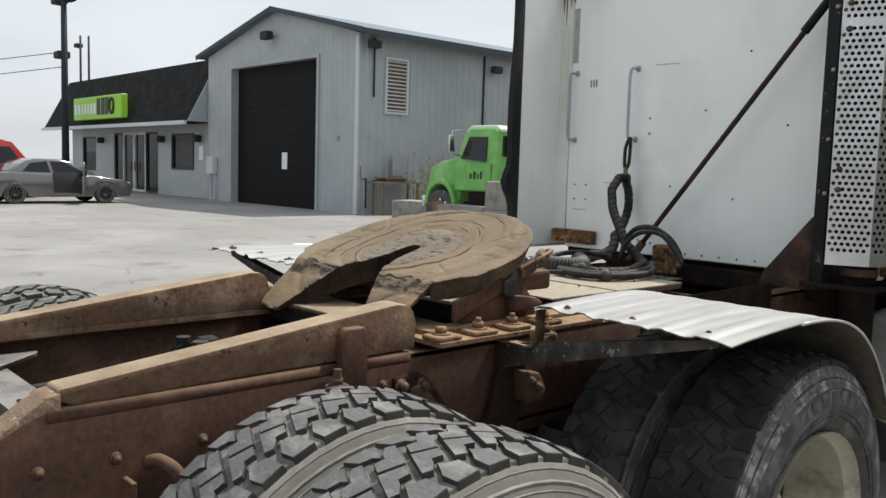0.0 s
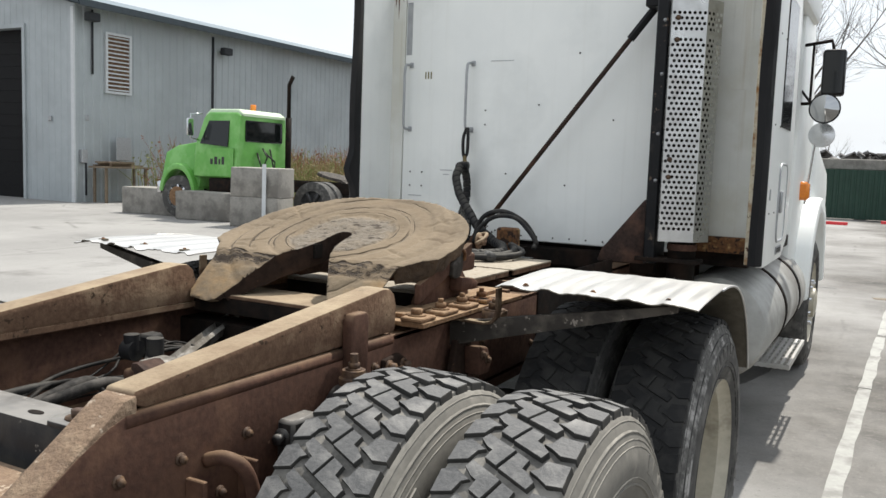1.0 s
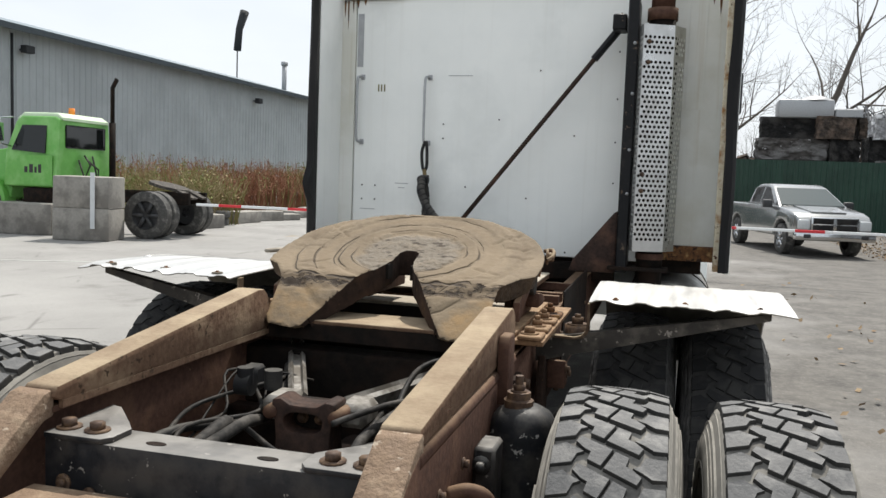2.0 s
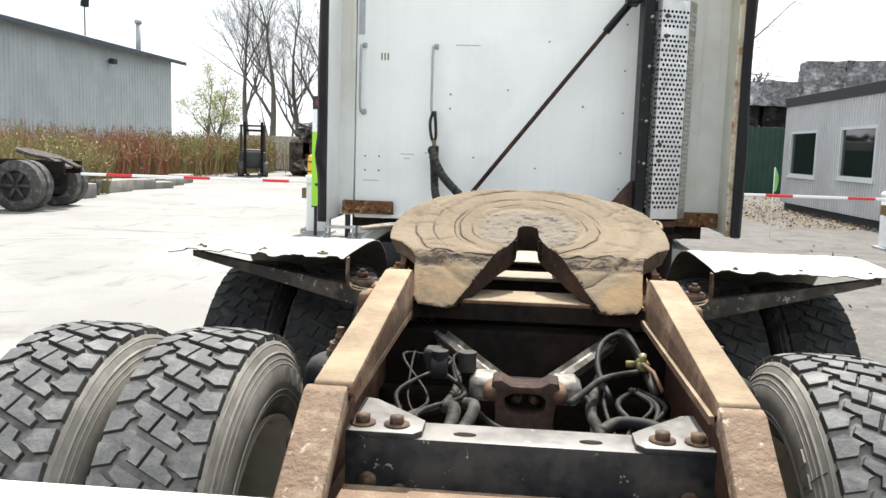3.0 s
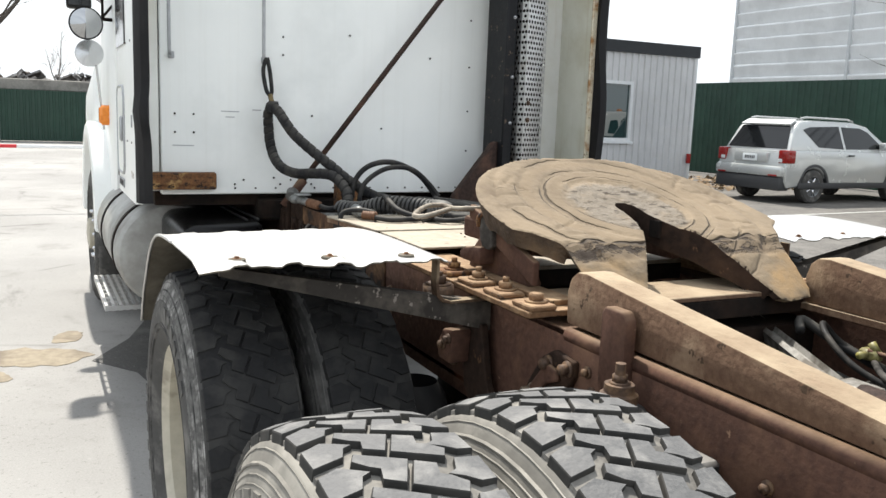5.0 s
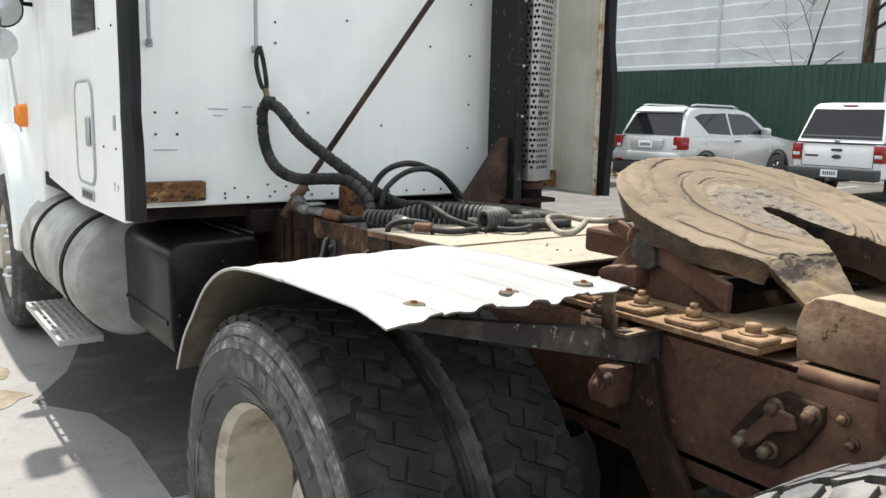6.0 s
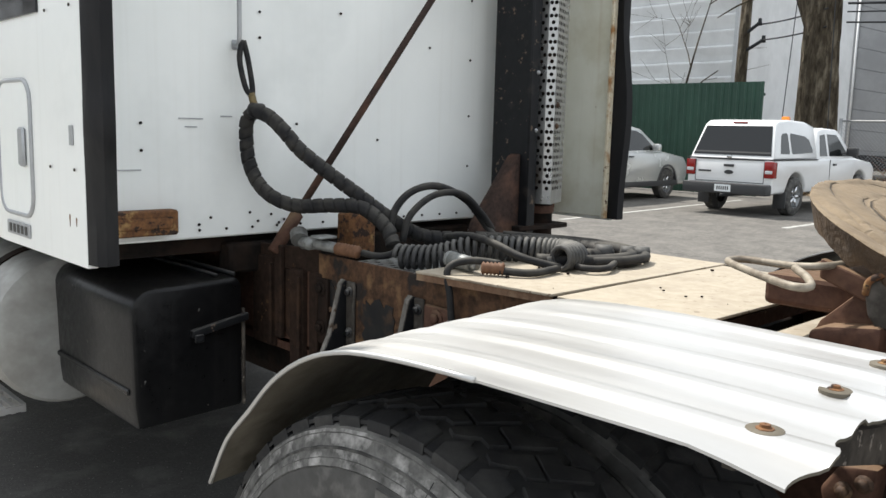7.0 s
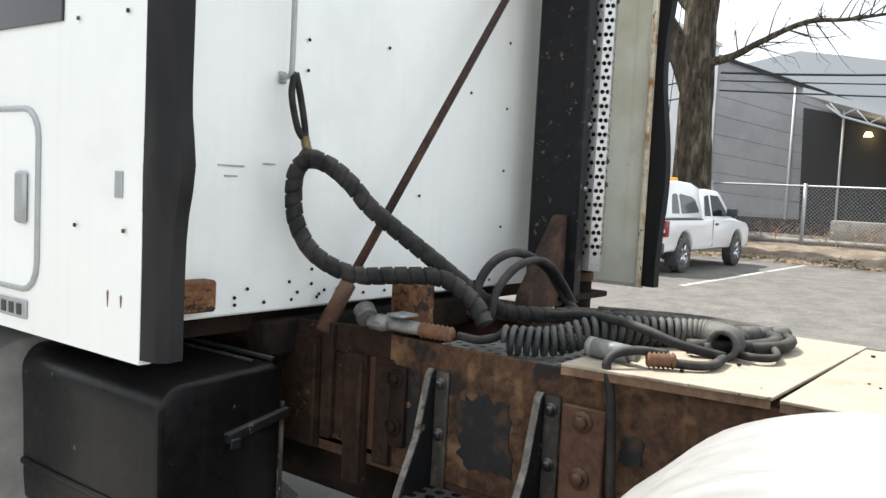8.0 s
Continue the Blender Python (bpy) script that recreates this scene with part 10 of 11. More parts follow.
for s in (1, -1):
    bm = B()
    x0, x1 = sorted((s * (CW - 0.03), s * CW))
    prism(bm, [(s * CW, CB - 0.31), (s * CW, 2.3), (s * 0.99, 3.75), (s * 0.96, 3.75), (s * (CW - 0.03), 2.28), (s * (CW - 0.03), CB - 0.31)], "z", 1.075, 2.9, 0.004)
    sd_ = part("sleeper_side", bm, M["cab"], trk, "white sleeper side wall")
    # the rear edge strip folds in
    bm = B()
    x0, x1 = sorted((s * (CW - 0.05), s * (CW - 0.03)))
    box(bm, x0, x1, CB - 0.305, CB + 0.01, 1.09, 2.86, 0.003)
    part("extender_inner", bm, M["cab_yellowed"] if s > 0 else M["cab"], sd_, smooth=False)
    # rubber trailing flap, wavy
    bm = B()
    nz_ = 40
    cols = []
    for j in range(nz_ + 1):
        z = 1.085 + 1.80 * j / nz_
        wob = 0.012 * math.sin(z * 5 + s) + (0.045 * math.exp(-((z - 1.44) / 0.075) ** 2) if s < 0 else 0.008 * math.sin(z * 9))
        y0, y1 = CB - 0.305, CB - 0.375 - wob * 0.9
        xo = s * (CW - 0.012) + s * wob * 0.35
        cols.append([bm.verts.new((s * (CW - 0.002), y0, z)), bm.verts.new((xo + s * 0.006, y0 - 0.045, z)), bm.verts.new((xo - s * 0.012, y1, z)), bm.verts.new((xo - s * 0.045, y1 + 0.006, z)), bm.verts.new((s * (CW - 0.055), y0 - 0.03, z)), bm.verts.new((s * (CW - 0.045), y0, z))])
    for a, b in zip(cols, cols[1:]):
        for i in range(6):
            bm.faces.new((a[i], a[(i + 1) % 6], b[(i + 1) % 6], b[i]))
    bm.faces.new(cols[0])
    bm.faces.new(cols[-1][::-1])
    bmesh.ops.recalc_face_normals(bm, faces=bm.faces)
    part("rubber_flap", bm, M["rubber"], sd_, "wavy black rubber edge flap")
    # luggage hatch
    bm = B()
    y0, y1, z0, z1 = (2.01, 2.29, 1.17, 1.55)
    rim_pts = []
    for cx_, cz_, a0 in ((y1 - 0.06, z1 - 0.06, 0), (y0 + 0.06, z1 - 0.06, 90), (y0 + 0.06, z0 + 0.06, 180), (y1 - 0.06, z0 + 0.06, 270)):
        for q in range(5):
            a = radians(a0 + 22.5 * q)
            rim_pts.append((s * (CW + 0.002), cx_ + 0.06 * math.cos(a), cz_ + 0.06 * math.sin(a)))
    tube(bm, rim_pts, 0.007, 6, closed=True)
    ha = part("luggage_hatch", bm, M["galv"], sd_, "rounded hatch with a grey seal")
    bm = B()
    prism(bm, [(p[1], p[2]) for p in rim_pts], "x", *sorted((s * CW, s * (CW + 0.004))))
    part("hatch_door", bm, M["cab"], ha, smooth=False)
    bm = B()
    x0, x1 = sorted((s * (CW + 0.004), s * (CW + 0.016)))
    box(bm, x0, x1, 2.045, 2.09, 1.31, 1.42, 0.006)
    part("hatch_latch", bm, M["galv"], ha, "recessed steel latch")
    bm = B()
    x0, x1 = sorted((s * (CW + 0.001), s * (CW + 0.005)))
    box(bm, x0, x1, 2.05, 2.25, 1.105, 1.145, 0.002)
    part("maker_plate", bm, M["galv"], sd_, "small grey plate", smooth=False)
    bm = B()
    for k in range(5):
        box(bm, *sorted((s * (CW + 0.005), s * (CW + 0.0065))), 2.07 + 0.034 * k, 2.09 + 0.034 * k, 1.113, 1.137)
    part("plate_bars", bm, M["sign_black"], sd_, smooth=False)
    bolts("side_rivet", [((s * CW, y, 1.12 + 0.2 * k), (s, 0, 0)) for y in (CB - 0.26, 1.86) for k in range(1, 9, 2)], M["arm"], sd_, 0.0045, 0.003, 0)
    bm = B()
    x0, x1 = sorted((s * (CW + 0.001), s * (CW + 0.004)))
    box(bm, x0, x1, CB - 0.25, CB - 0.225, 1.38, 1.43, 0.001)
    part("small_patch", bm, M["galv"], sd_, smooth=False)
    # cab door with window
    bm = B()
    x0, x1 = sorted((s * 0.95, s * 0.985))
    box(bm, x0, x1, 3.76, 4.62, 1.0, 2.55, 0.01)
    cd = part("cab_door", bm, M["cab"], trk, "white cab door")
    bm = B()
    x0, x1 = sorted((s * 0.985, s * 0.991))
    prism(bm, [(3.85, 1.72), (3.85, 2.4), (4.35, 2.4), (4.52, 1.72)], "x", x0, x1)
    part("door_window", bm, M["glass_dark"], cd, smooth=False)
    bm = B()
    wa, wb = Vector((s * 1.121, 2.0, 0)), Vector((s * 1.0935, 2.6, 0))
    for ya, yb in ((1.92, 2.28),):
        prism(bm, [(ya, 1.72), (ya, 2.34), (yb, 2.34), (yb, 1.72)], "x", *sorted((s * CW, s * (CW + 0.006))), 0.002)
    part("bunk_window", bm, M["glass_dark"], cd, smooth=False)
    # hood and wheel arch
    bm = B()
    x0, x1 = sorted((s * 0.62, s * 1.13))
    prism(bm, arc(4.75, 0.60, 0.74, 178, 2, 14) + arc(4.75, 0.60, 0.62, 2, 178, 14), "x", x0, x1, 0.02)
    part("front_fender", bm, M["cab"], trk, "white rounded front fender")
    bm = B()
    tube(bm, [(s * 1.05, 4.15, 1.30), (s * 1.09, 4.12, 1.72)], 0.008, 6)
    lathe(bm, [(0.0, 0.001), (0.004, 0.085), (0.012, 0.088), (0.02, 0.06), (0.022, 0.001)], 20, "y", (s * 1.13, 4.1, 1.79))
    part("fender_mirror", bm, M["chrome"], trk, "round chrome fender mirror")
    bm = B()
    box(bm, min(s * 0.98, s * 1.08), max(s * 0.98, s * 1.08), 4.08, 4.18, 1.33, 1.46, 0.02)
    part("turn_lamp", bm, M["amber"], trk, "amber turn lamp")
    bm = B()
    tube(bm, [(s * 0.97, 3.8, 2.36), (s * 1.18, 3.72, 2.38), (s * 1.2, 3.7, 2.3)], 0.012, 6)
    tube(bm, [(s * 0.97, 3.8, 1.98), (s * 1.18, 3.72, 1.98)], 0.012, 6)
    tube(bm, [(s * 1.07, 3.76, 2.37), (s * 1.07, 3.76, 1.98)], 0.009, 6)
    tube(bm, [(s * 0.97, 3.8, 2.12), (s * 1.07, 3.76, 1.99)], 0.008, 6)
    ma = part("mirror_arm", bm, M["rust_dark"], trk, "black mirror bracket")
    bm = B()
    box(bm, min(s * 1.135, s * 1.275), max(s * 1.135, s * 1.275), 3.66, 3.73, 2.02, 2.32, 0.02, seg=2)
    part("mirror_head", bm, M["plastic"], ma, "tall black mirror housing")
    bm = B()
    box(bm, min(s * 1.148, s * 1.262), max(s * 1.148, s * 1.262), 3.652, 3.659, 2.04, 2.30)
    part("mirror_glass", bm, M["glass_dark"], ma, smooth=False)
    bm = B()
    lathe(bm, [(-0.02, 0.001), (-0.012, 0.05), (0.0, 0.088), (0.02, 0.09), (0.035, 0.05), (0.037, 0.001)], 22, "y", (s * 1.17, 3.66, 1.94))
    cm_ = part("convex_mirror", bm, M["mirror"], ma, "round convex mirror")
    bm = B()
    tube(bm, [(s * 1.17 + 0.09 * math.cos(2 * math.pi * k / 24), 3.67, 1.94 + 0.09 * math.sin(2 * math.pi * k / 24)) for k in range(24)], 0.008, 6, closed=True)
    part("mirror_rim", bm, M["black"], cm_)
    # fuel tank with straps and steps
    bm = B()
    y0 = 2.02 if s > 0 else 2.53
    lathe(bm, [(y0 - 0.03, 0.001), (y0 - 0.028, 0.12), (y0 - 0.018, 0.215), (y0 - 0.005, 0.255), (y0 + 0.02, 0.27), (3.9, 0.27), (3.93, 0.25), (3.95, 0.001)], 40, "y", (s * 0.855, 0, 0.715))
    tk = part("fuel_tank", bm, M["tank"], trk, "dull aluminium fuel tank")
    for y in (2.75, 3.5):
        bm = B()
        lathe(bm, [(y - 0.03, 0.271), (y - 0.03, 0.276), (y + 0.03, 0.276), (y + 0.03, 0.271)], 40, "y", (s * 0.855, 0, 0.715))
        part("tank_strap", bm, M["rust_dark"], tk, "dark tank strap")
    for z, xw in ((0.42, 0.17),):
        st_ = B()
        x0, x1 = sorted((s * (1.17 - xw), s * 1.17))
        for q in range(6):
            a = x0 + (x1 - x0) * q / 5
            box(st_, a - 0.008, a + 0.008, 2.6, 3.45, z, z + 0.03)
        for q in range(9):
            b_ = 2.6 + 0.85 * q / 8
            box(st_, x0, x1, b_ - 0.006, b_ + 0.006, z + 0.004, z + 0.026)
        part("cab_step", st_, M["alu"], trk, "slotted aluminium step", smooth=False)
# cab shell and hood reach down unseen to block light below the truck
bm = B()
prism(bm, [(3.75, 0.5), (3.75, 2.75), (4.3, 2.7), (4.75, 1.95), (4.75, 0.5)], "x", -1.02, 1.02, 0.04)
part("cab_shell", bm, M["cab"], trk, "white cab shell")
bm = B()
prism(bm, [(4.76, 0.45), (4.76, 1.85), (6.1, 1.6), (6.25, 1.4), (6.25, 0.45)], "x", -1.05, 1.05, 0.08)
part("hood", bm, M["cab"], trk, "white hood")
# rust runs down from the roof edge on the rear corner strip and the panel
rnd = random.Random(41)
for x, ln in ((-1.055, 0.10), (-1.035, 0.17), (-1.005, 0.07), (-0.975, 0.045), (-0.93, 0.03), (1.02, 0.12), (0.985, 0.06)):
    w = rnd.uniform(0.004, 0.010)
    yb = CB + 0.0025 if abs(x) > 0.98 else CB - 0.003
    bm = B()
    prism(bm, [(x - w, 2.498), (x - w * 0.8, 2.498 - ln * 0.4), (x - w * 0.3, 2.498 - ln * 0.8), (x, 2.498 - ln), (x + w * 0.5, 2.498 - ln * 0.6), (x + w * 0.7, 2.498 - ln * 0.3), (x + w, 2.498)], "y", yb, yb + 0.003)
    part("rust_run", bm, M["rust_bright"], sl, "rust run below the roof edge", smooth=False)
# rust runs below two side rivets
for y, z, ln in ((1.745, 1.20, 0.028), (1.70, 1.195, 0.02)):
    bm = B()
    prism(bm, [(y - 0.003, z), (y - 0.0015, z - ln * 0.6), (y, z - ln), (y + 0.0015, z - ln * 0.5), (y + 0.003, z), (y, z + 0.004)], "x", -CW - 0.0015, -CW + 0.001)
    part("rust_run", bm, M["rust_bright"], sl, "rust run below a rivet", smooth=False)
# grab handles
for x in (-0.935, -0.53):
    bm = B()
    tube(bm, spline([(x, CB, 2.06), (x - 0.005, CB - 0.03, 2.06), (x - 0.01, CB - 0.05, 2.05), (x - 0.012, CB - 0.055, 2.0)], 4) + spline([(x - 0.012, CB - 0.055, 1.75), (x - 0.01, CB - 0.05, 1.70), (x - 0.005, CB - 0.03, 1.69), (x, CB, 1.69)], 4), 0.0075, 8)
    gh = part("grab_handle", bm, M["galv"], sl, "bent steel grab handle")
    for z in (2.06, 1.69):
        bm = B()
        box(bm, x - 0.010, x + 0.016, CB - 0.006, CB - 0.001, z - 0.015, z + 0.015, 0.003)
        part("handle_foot", bm, M["galv"], gh)
# rivets and scuffs on the panel
places = [(-0.94 + 1.5 * k / 16, 1.112) for k in range(17)] + [(0.52, z) for z in (1.3, 1.5, 1.72, 1.95, 2.2, 2.4)]
places += [(-0.92, 1.36), (-0.92, 1.44), (-0.84, 1.36), (-0.84, 1.44), (-0.48, 1.16), (-0.45, 1.13), (-0.40, 1.15), (-0.37, 1.12), (-0.40, 1.19), (-0.62, 1.15), (-0.66, 1.13), (-0.12, 1.83), (0.3, 1.75), (0.1, 2.1), (-0.3, 1.45), (0.05, 1.4), (-0.44, 1.8), (-0.44, 1.72), (-0.35, 1.13), (-0.30, 1.13)]
bolts("panel_rivet", [((x, CB, z), (0, -1, 0)) for x, z in places], M["rust_dark"], sl, 0.0048, 0.003, 0)
bm = B()
box(bm, -0.97, -0.935, CB - 0.003, CB - 0.0005, 2.12, 2.42)
part("grey_label", bm, M["galv"], sl, "faded grey label strip", smooth=False)
bm = B()
bm.free()
for x0, x1, z in ((-0.72, -0.64, 1.455), (-0.58, -0.54, 1.465), (-0.42, -0.28, 2.07), (-0.93, -0.84, 1.30), (-0.70, -0.66, 1.43)):
    bm = B()
    box(bm, x0, x1, CB - 0.0025, CB - 0.0005, z, z + 0.004)
    part("scuff", bm, M["galv"], sl, "grey scratch", smooth=False)
bm = B()
for k in range(3):
    box(bm, -0.84 + 0.018 * k, -0.832 + 0.018 * k, CB - 0.002, CB - 0.0005, 1.98, 2.02)
part("chalk_mark", bm, M["yellow_valve"], sl, "faint yellow chalk marks", smooth=False)
bm = B()
box(bm, -1.04, -0.75, CB - 0.055, CB - 0.004, 1.11, 1.185, 0.006)
box(bm, -1.03, -0.77, CB - 0.06, CB - 0.054, 1.13, 1.165, 0.004)
part("rusty_hinge", bm, M["rust_bright"], sl, "flaking rusty bracket")
bm = B()
box(bm, -1.06, -0.70, CB - 0.03, CB - 0.002, 2.50, 2.53, 0.004)
part("rusty_edge", bm, M["rust_bright"], sl, "rusted panel edge")
bm = B()
box(bm, 0.75, 1.068, CB - 0.03, CB + 0.0, 1.105, 1.185, 0.006)
part("rusty_edge", bm, M["rust_bright"], sl, "rusted panel foot")
bm = B()
box(bm, 1.040, 1.069, CB - 0.315, CB - 0.30, 1.085, 2.86, 0.003)
part("rusty_edge", bm, M["edge"], sl, "yellowed extender edge flaking to rust")
bm = B()
box(bm, 0.87, 0.96, CB - 0.0, CB + 0.002, 1.9, 2.5, 0.001)
part("taped_patch", bm, M["cab_stained"], sl, smooth=False)
# gap under the panel: cross tube and dark recess
bm = B()
box(bm, -0.55, 0.55, CB + 0.0, CB + 0.08, 0.96, 1.06, 0.01)
part("cab_mount_beam", bm, M["rust_dark"], trk)

# exhaust stand, stack and guard
bm = B()
box(bm, 0.570, 0.626, 1.665, 1.86, 1.05, 2.42, 0.006)
ps = part("stack_post", bm, M["black"], trk, "chipped black square post")
bolts("post_bolt", [((0.610, 1.665, z), (0, -1, 0)) for z in (1.45, 1.67, 1.95, 2.2)], M["galv"], ps, 0.006, 0.004, 1.4)
bm = B()
prism(bm, [(0.33, 1.04), (0.35, 1.10), (0.55, 1.35), (0.569, 1.36), (0.569, 1.04)], "y", 1.70, 1.755, 0.006)
part("post_gusset", bm, M["brace"], ps, "rusty triangular gusset")
bm = B()
box(bm, 0.53, 0.83, 1.66, 1.80, 1.06, 1.08, 0.004)
part("stack_shelf", bm, M["rust_dark"], ps)
bm = B()
cyl(bm, (0.735, 1.752, 0.75), (0.735, 1.752, 2.35), 0.066, None, 20)
pp = part("exhaust_pipe", bm, M["rust_dark"], trk, "brown rusted exhaust pipe")
bm = B()
cyl(bm, (0.735, 1.752, 2.35), (0.735, 1.752, 3.1), 0.058, None, 20)
cyl(bm, (0.735, 1.752, 2.32), (0.735, 1.752, 2.38), 0.075, None, 20)
part("stack_tip", bm, M["rust"], pp)
# the guard is folded from perforated sheet in five facets
bm = B()
ang = [(0.630, 1.725), (0.638, 1.645), (0.652, 1.612), (0.800, 1.676), (0.852, 1.765)]
Z0, Z1 = 1.165, 2.285
cell = 0.0245
for (xa, ya), (xb, yb) in zip(ang, ang[1:]):
    a, b = Vector((xa, ya, 0)), Vector((xb, yb, 0))
    ln = (b - a).length
    nu = max(2, round(ln / cell))
    cu_ = ln / nu
    nv = 44
    cv = (Z1 - Z0 - 0.05) / nv
    d = (b - a).normalized()
    for j in range(nv):
        z = Z0 + 0.025 + (j + 0.5) * cv
        solid = j in (0, nv - 1, 38)
        spans = [(i * cu_, (i + 1) * cu_, not solid) for i in range(nu)]
        if j % 2 and not solid:
            spans = [(0, cu_ / 2, False)] + [((i + 0.5) * cu_, (i + 1.5) * cu_, True) for i in range(nu - 1)] + [((nu - 0.5) * cu_, ln, False)]
        for w0, w1, holed in spans:
            lo_, hi_ = Vector((0, 0, z - cv / 2)), Vector((0, 0, z + cv / 2))
            if not holed:
                quad(bm, a + d * w0 + lo_, a + d * w1 + lo_, a + d * w1 + hi_, a + d * w0 + hi_)
                continue
            c = a + d * ((w0 + w1) / 2) + Vector((0, 0, z))
            sq, ho = [], []
            for k in range(8):
                aa = k * math.pi / 4
                ca, sa = math.cos(aa), math.sin(aa)
                m_ = max(abs(ca), abs(sa))
                sq.append(bm.verts.new(c + d * ((w1 - w0) / 2 * ca / m_) + Vector((0, 0, cv / 2 * sa / m_))))
                ho.append(bm.verts.new(c + d * (0.0080 * ca) + Vector((0, 0, 0.0080 * sa))))
            for k in range(8):
                bm.faces.new((sq[k], sq[(k + 1) % 8], ho[(k + 1) % 8], ho[k]))
    for z in (Z0, Z1 - 0.025):
        quad(bm, (xa, ya, z), (xb, yb, z), (xb, yb, z + 0.025), (xa, ya, z + 0.025))
part("stack_guard", bm, M["steel"], pp, "stained perforated stainless heat guard", smooth=False)
bolts("guard_bolt", [((0.68, 1.6225, z), (0.4, -0.92, 0)) for z in (1.468, 1.55, 2.1, 2.2)], M["bolt"], pp, 0.008, 0.005)
bm = B()
lathe(bm, [(1.12, 0.067), (1.12, 0.071), (1.15, 0.071), (1.15, 0.067)], 20, "z", (0.735, 1.752, 0))
part("clamp_band", bm, M["rust"], pp)
# added backing that gives the guard's holes their inner darkness
bm = B()
lathe(bm, [(1.19, 0.066), (1.19, 0.084), (2.27, 0.084), (2.27, 0.066)], 20, "z", (0.735, 1.752, 0))
part("inner_liner", bm, M["rust_dark"], pp, "dark backing cylinder added behind the guard")
# diagonal brace
bm = B()
tube(bm, [(0.50, 1.845, 2.28), (-0.425, 1.835, 1.09)], 0.0125, 10)
br = part("diagonal_brace", bm, M["brace"], trk, "thin rusty diagonal brace")
bm = B()
tube(bm, [(0.525, 1.845, 2.31), (0.395, 1.844, 2.145)], 0.021, 8)
box(bm, 0.49, 0.56, 1.74, 1.87, 2.28, 2.36, 0.006)
part("brace_sleeve", bm, M["black"], br)
bm = B()
tube(bm, [(-0.37, 1.835, 1.16), (-0.46, 1.835, 1.04)], 0.022, 8)
part("brace_foot", bm, M["rust"], br)
bm = B()
box(bm, -0.455, -0.437, 1.803, 1.84, 0.76, 1.065, 0.004)
part("brace_stand", bm, M["rust_stand"], br, "rusty bracket stand", smooth=False)
for y0, y1, z0, z1, xo in ((1.688, 1.76, 0.66, 1.0, -0.452), (1.60, 1.665, 0.73, 1.0, -0.444), (1.86, 1.99, 0.72, 1.02, -0.446)):
    bm = B()
    box(bm, xo, -0.425, y0, y1, z0, z1, 0.006)
    box(bm, xo - 0.012, xo, y0, y0 + 0.012, z0 + 0.01, z1 - 0.02, 0.002)
    part("hanger_post", bm, M["rust_stand"], br, "dark rusty hanger post", smooth=False)
bm = B()
prism(bm, [(1.62, 1.075), (1.97, 1.055), (1.97, 0.985), (1.62, 1.0)], "x", -0.437, -0.425, 0.003)
prism(bm, [(1.755, 0.99), (1.87, 0.99), (1.84, 0.80), (1.78, 0.76)], "x", -0.434, -0.425, 0.003)
part("hanger_rail", bm, M["rust_stand"], br, "dark rusty rail", smooth=False)

# low dark box added ahead of the rear axle to hide bright ground
bm = B()
box(bm, -0.42, 0.42, -0.47, -0.40, 0.56, 0.80, 0.01)
part("cross_member", bm, M["rust_dark"], trk)
# dark cylinder added between the rails to darken the gap below them
bm = B()
lathe(bm, [(1.72, 0.001), (1.725, 0.06), (1.75, 0.095), (1.80, 0.105), (2.40, 0.105), (2.44, 0.08), (2.46, 0.001)], 24, "y", (-0.24, 0, 0.64))
part("air_tank", bm, M["rust_dark"], trk, "dark cylinder added to fill the gap under the frame")
# battery box, driver's side
bm = B()
prism(bm, [(-0.54, 0.535), (-0.893, 0.525), (-0.903, 0.60), (-0.908, 0.86)] + [(-0.838 - 0.07 * math.cos(radians(a)), 0.885 + 0.07 * math.sin(radians(a))) for a in range(10, 91, 16)] + [(-0.56, 0.962), (-0.54, 0.94)], "y", 1.89, 2.71, 0.016)
bb_ = part("battery_box", bm, M["plastic"], trk, "scuffed black plastic battery box")
bm = B()
box(bm, -0.912, -0.900, 1.92, 2.59, 0.632, 0.65, 0.004)
part("box_seam", bm, M["plastic"], bb_, smooth=False)
bm = B()
tube(bm, [(-0.56, 1.91, 0.968), (-0.56, 2.55, 0.968)], 0.008, 6)
tube(bm, [(-0.61, 1.93, 0.966), (-0.61, 2.55, 0.966)], 0.006, 6)
part("lid_rim", bm, M["black"], bb_)
bolts("box_bolt", [((-0.906, 2.56, 0.755), (-1, 0, 0))], M["galv"], bb_, 0.009, 0.006)
bm = B()
prism(bm, [(-0.725, 0.788), (-0.725, 0.812), (-0.53, 0.846), (-0.53, 0.822)], "y", 1.868, 1.891, 0.004)
box(bm, -0.72, -0.69, 1.862, 1.872, 0.775, 0.80, 0.003)
part("box_ledge", bm, M["black"], bb_)
bm = B()
box(bm, -0.545, -0.536, 1.882, 1.894, 0.54, 0.86, 0.002)
part("box_edge", bm, M["arm"], bb_, "worn pale edge")

# ---- air lines on the deck ----
bm = B()
tube(bm, spline([(-0.53, CB - 0.05, 1.70), (-0.545, CB - 0.06, 1.64), (-0.535, CB - 0.075, 1.56), (-0.52, CB - 0.085, 1.535), (-0.51, CB - 0.075, 1.56), (-0.515, CB - 0.06, 1.64), (-0.525, CB - 0.05, 1.70)], 5), 0.009, 8)
strap = part("hanger_strap", bm, M["hose"], trk, "black rubber hose hanger")
bm = B()
tube(bm, [(-0.52, 1.865, 1.54), (-0.515, 1.86, 1.51), (-0.50, 1.855, 1.49)], 0.012, 8)
part("hanger_clip", bm, M["brass"], strap, "small brass clip")
bm = B()
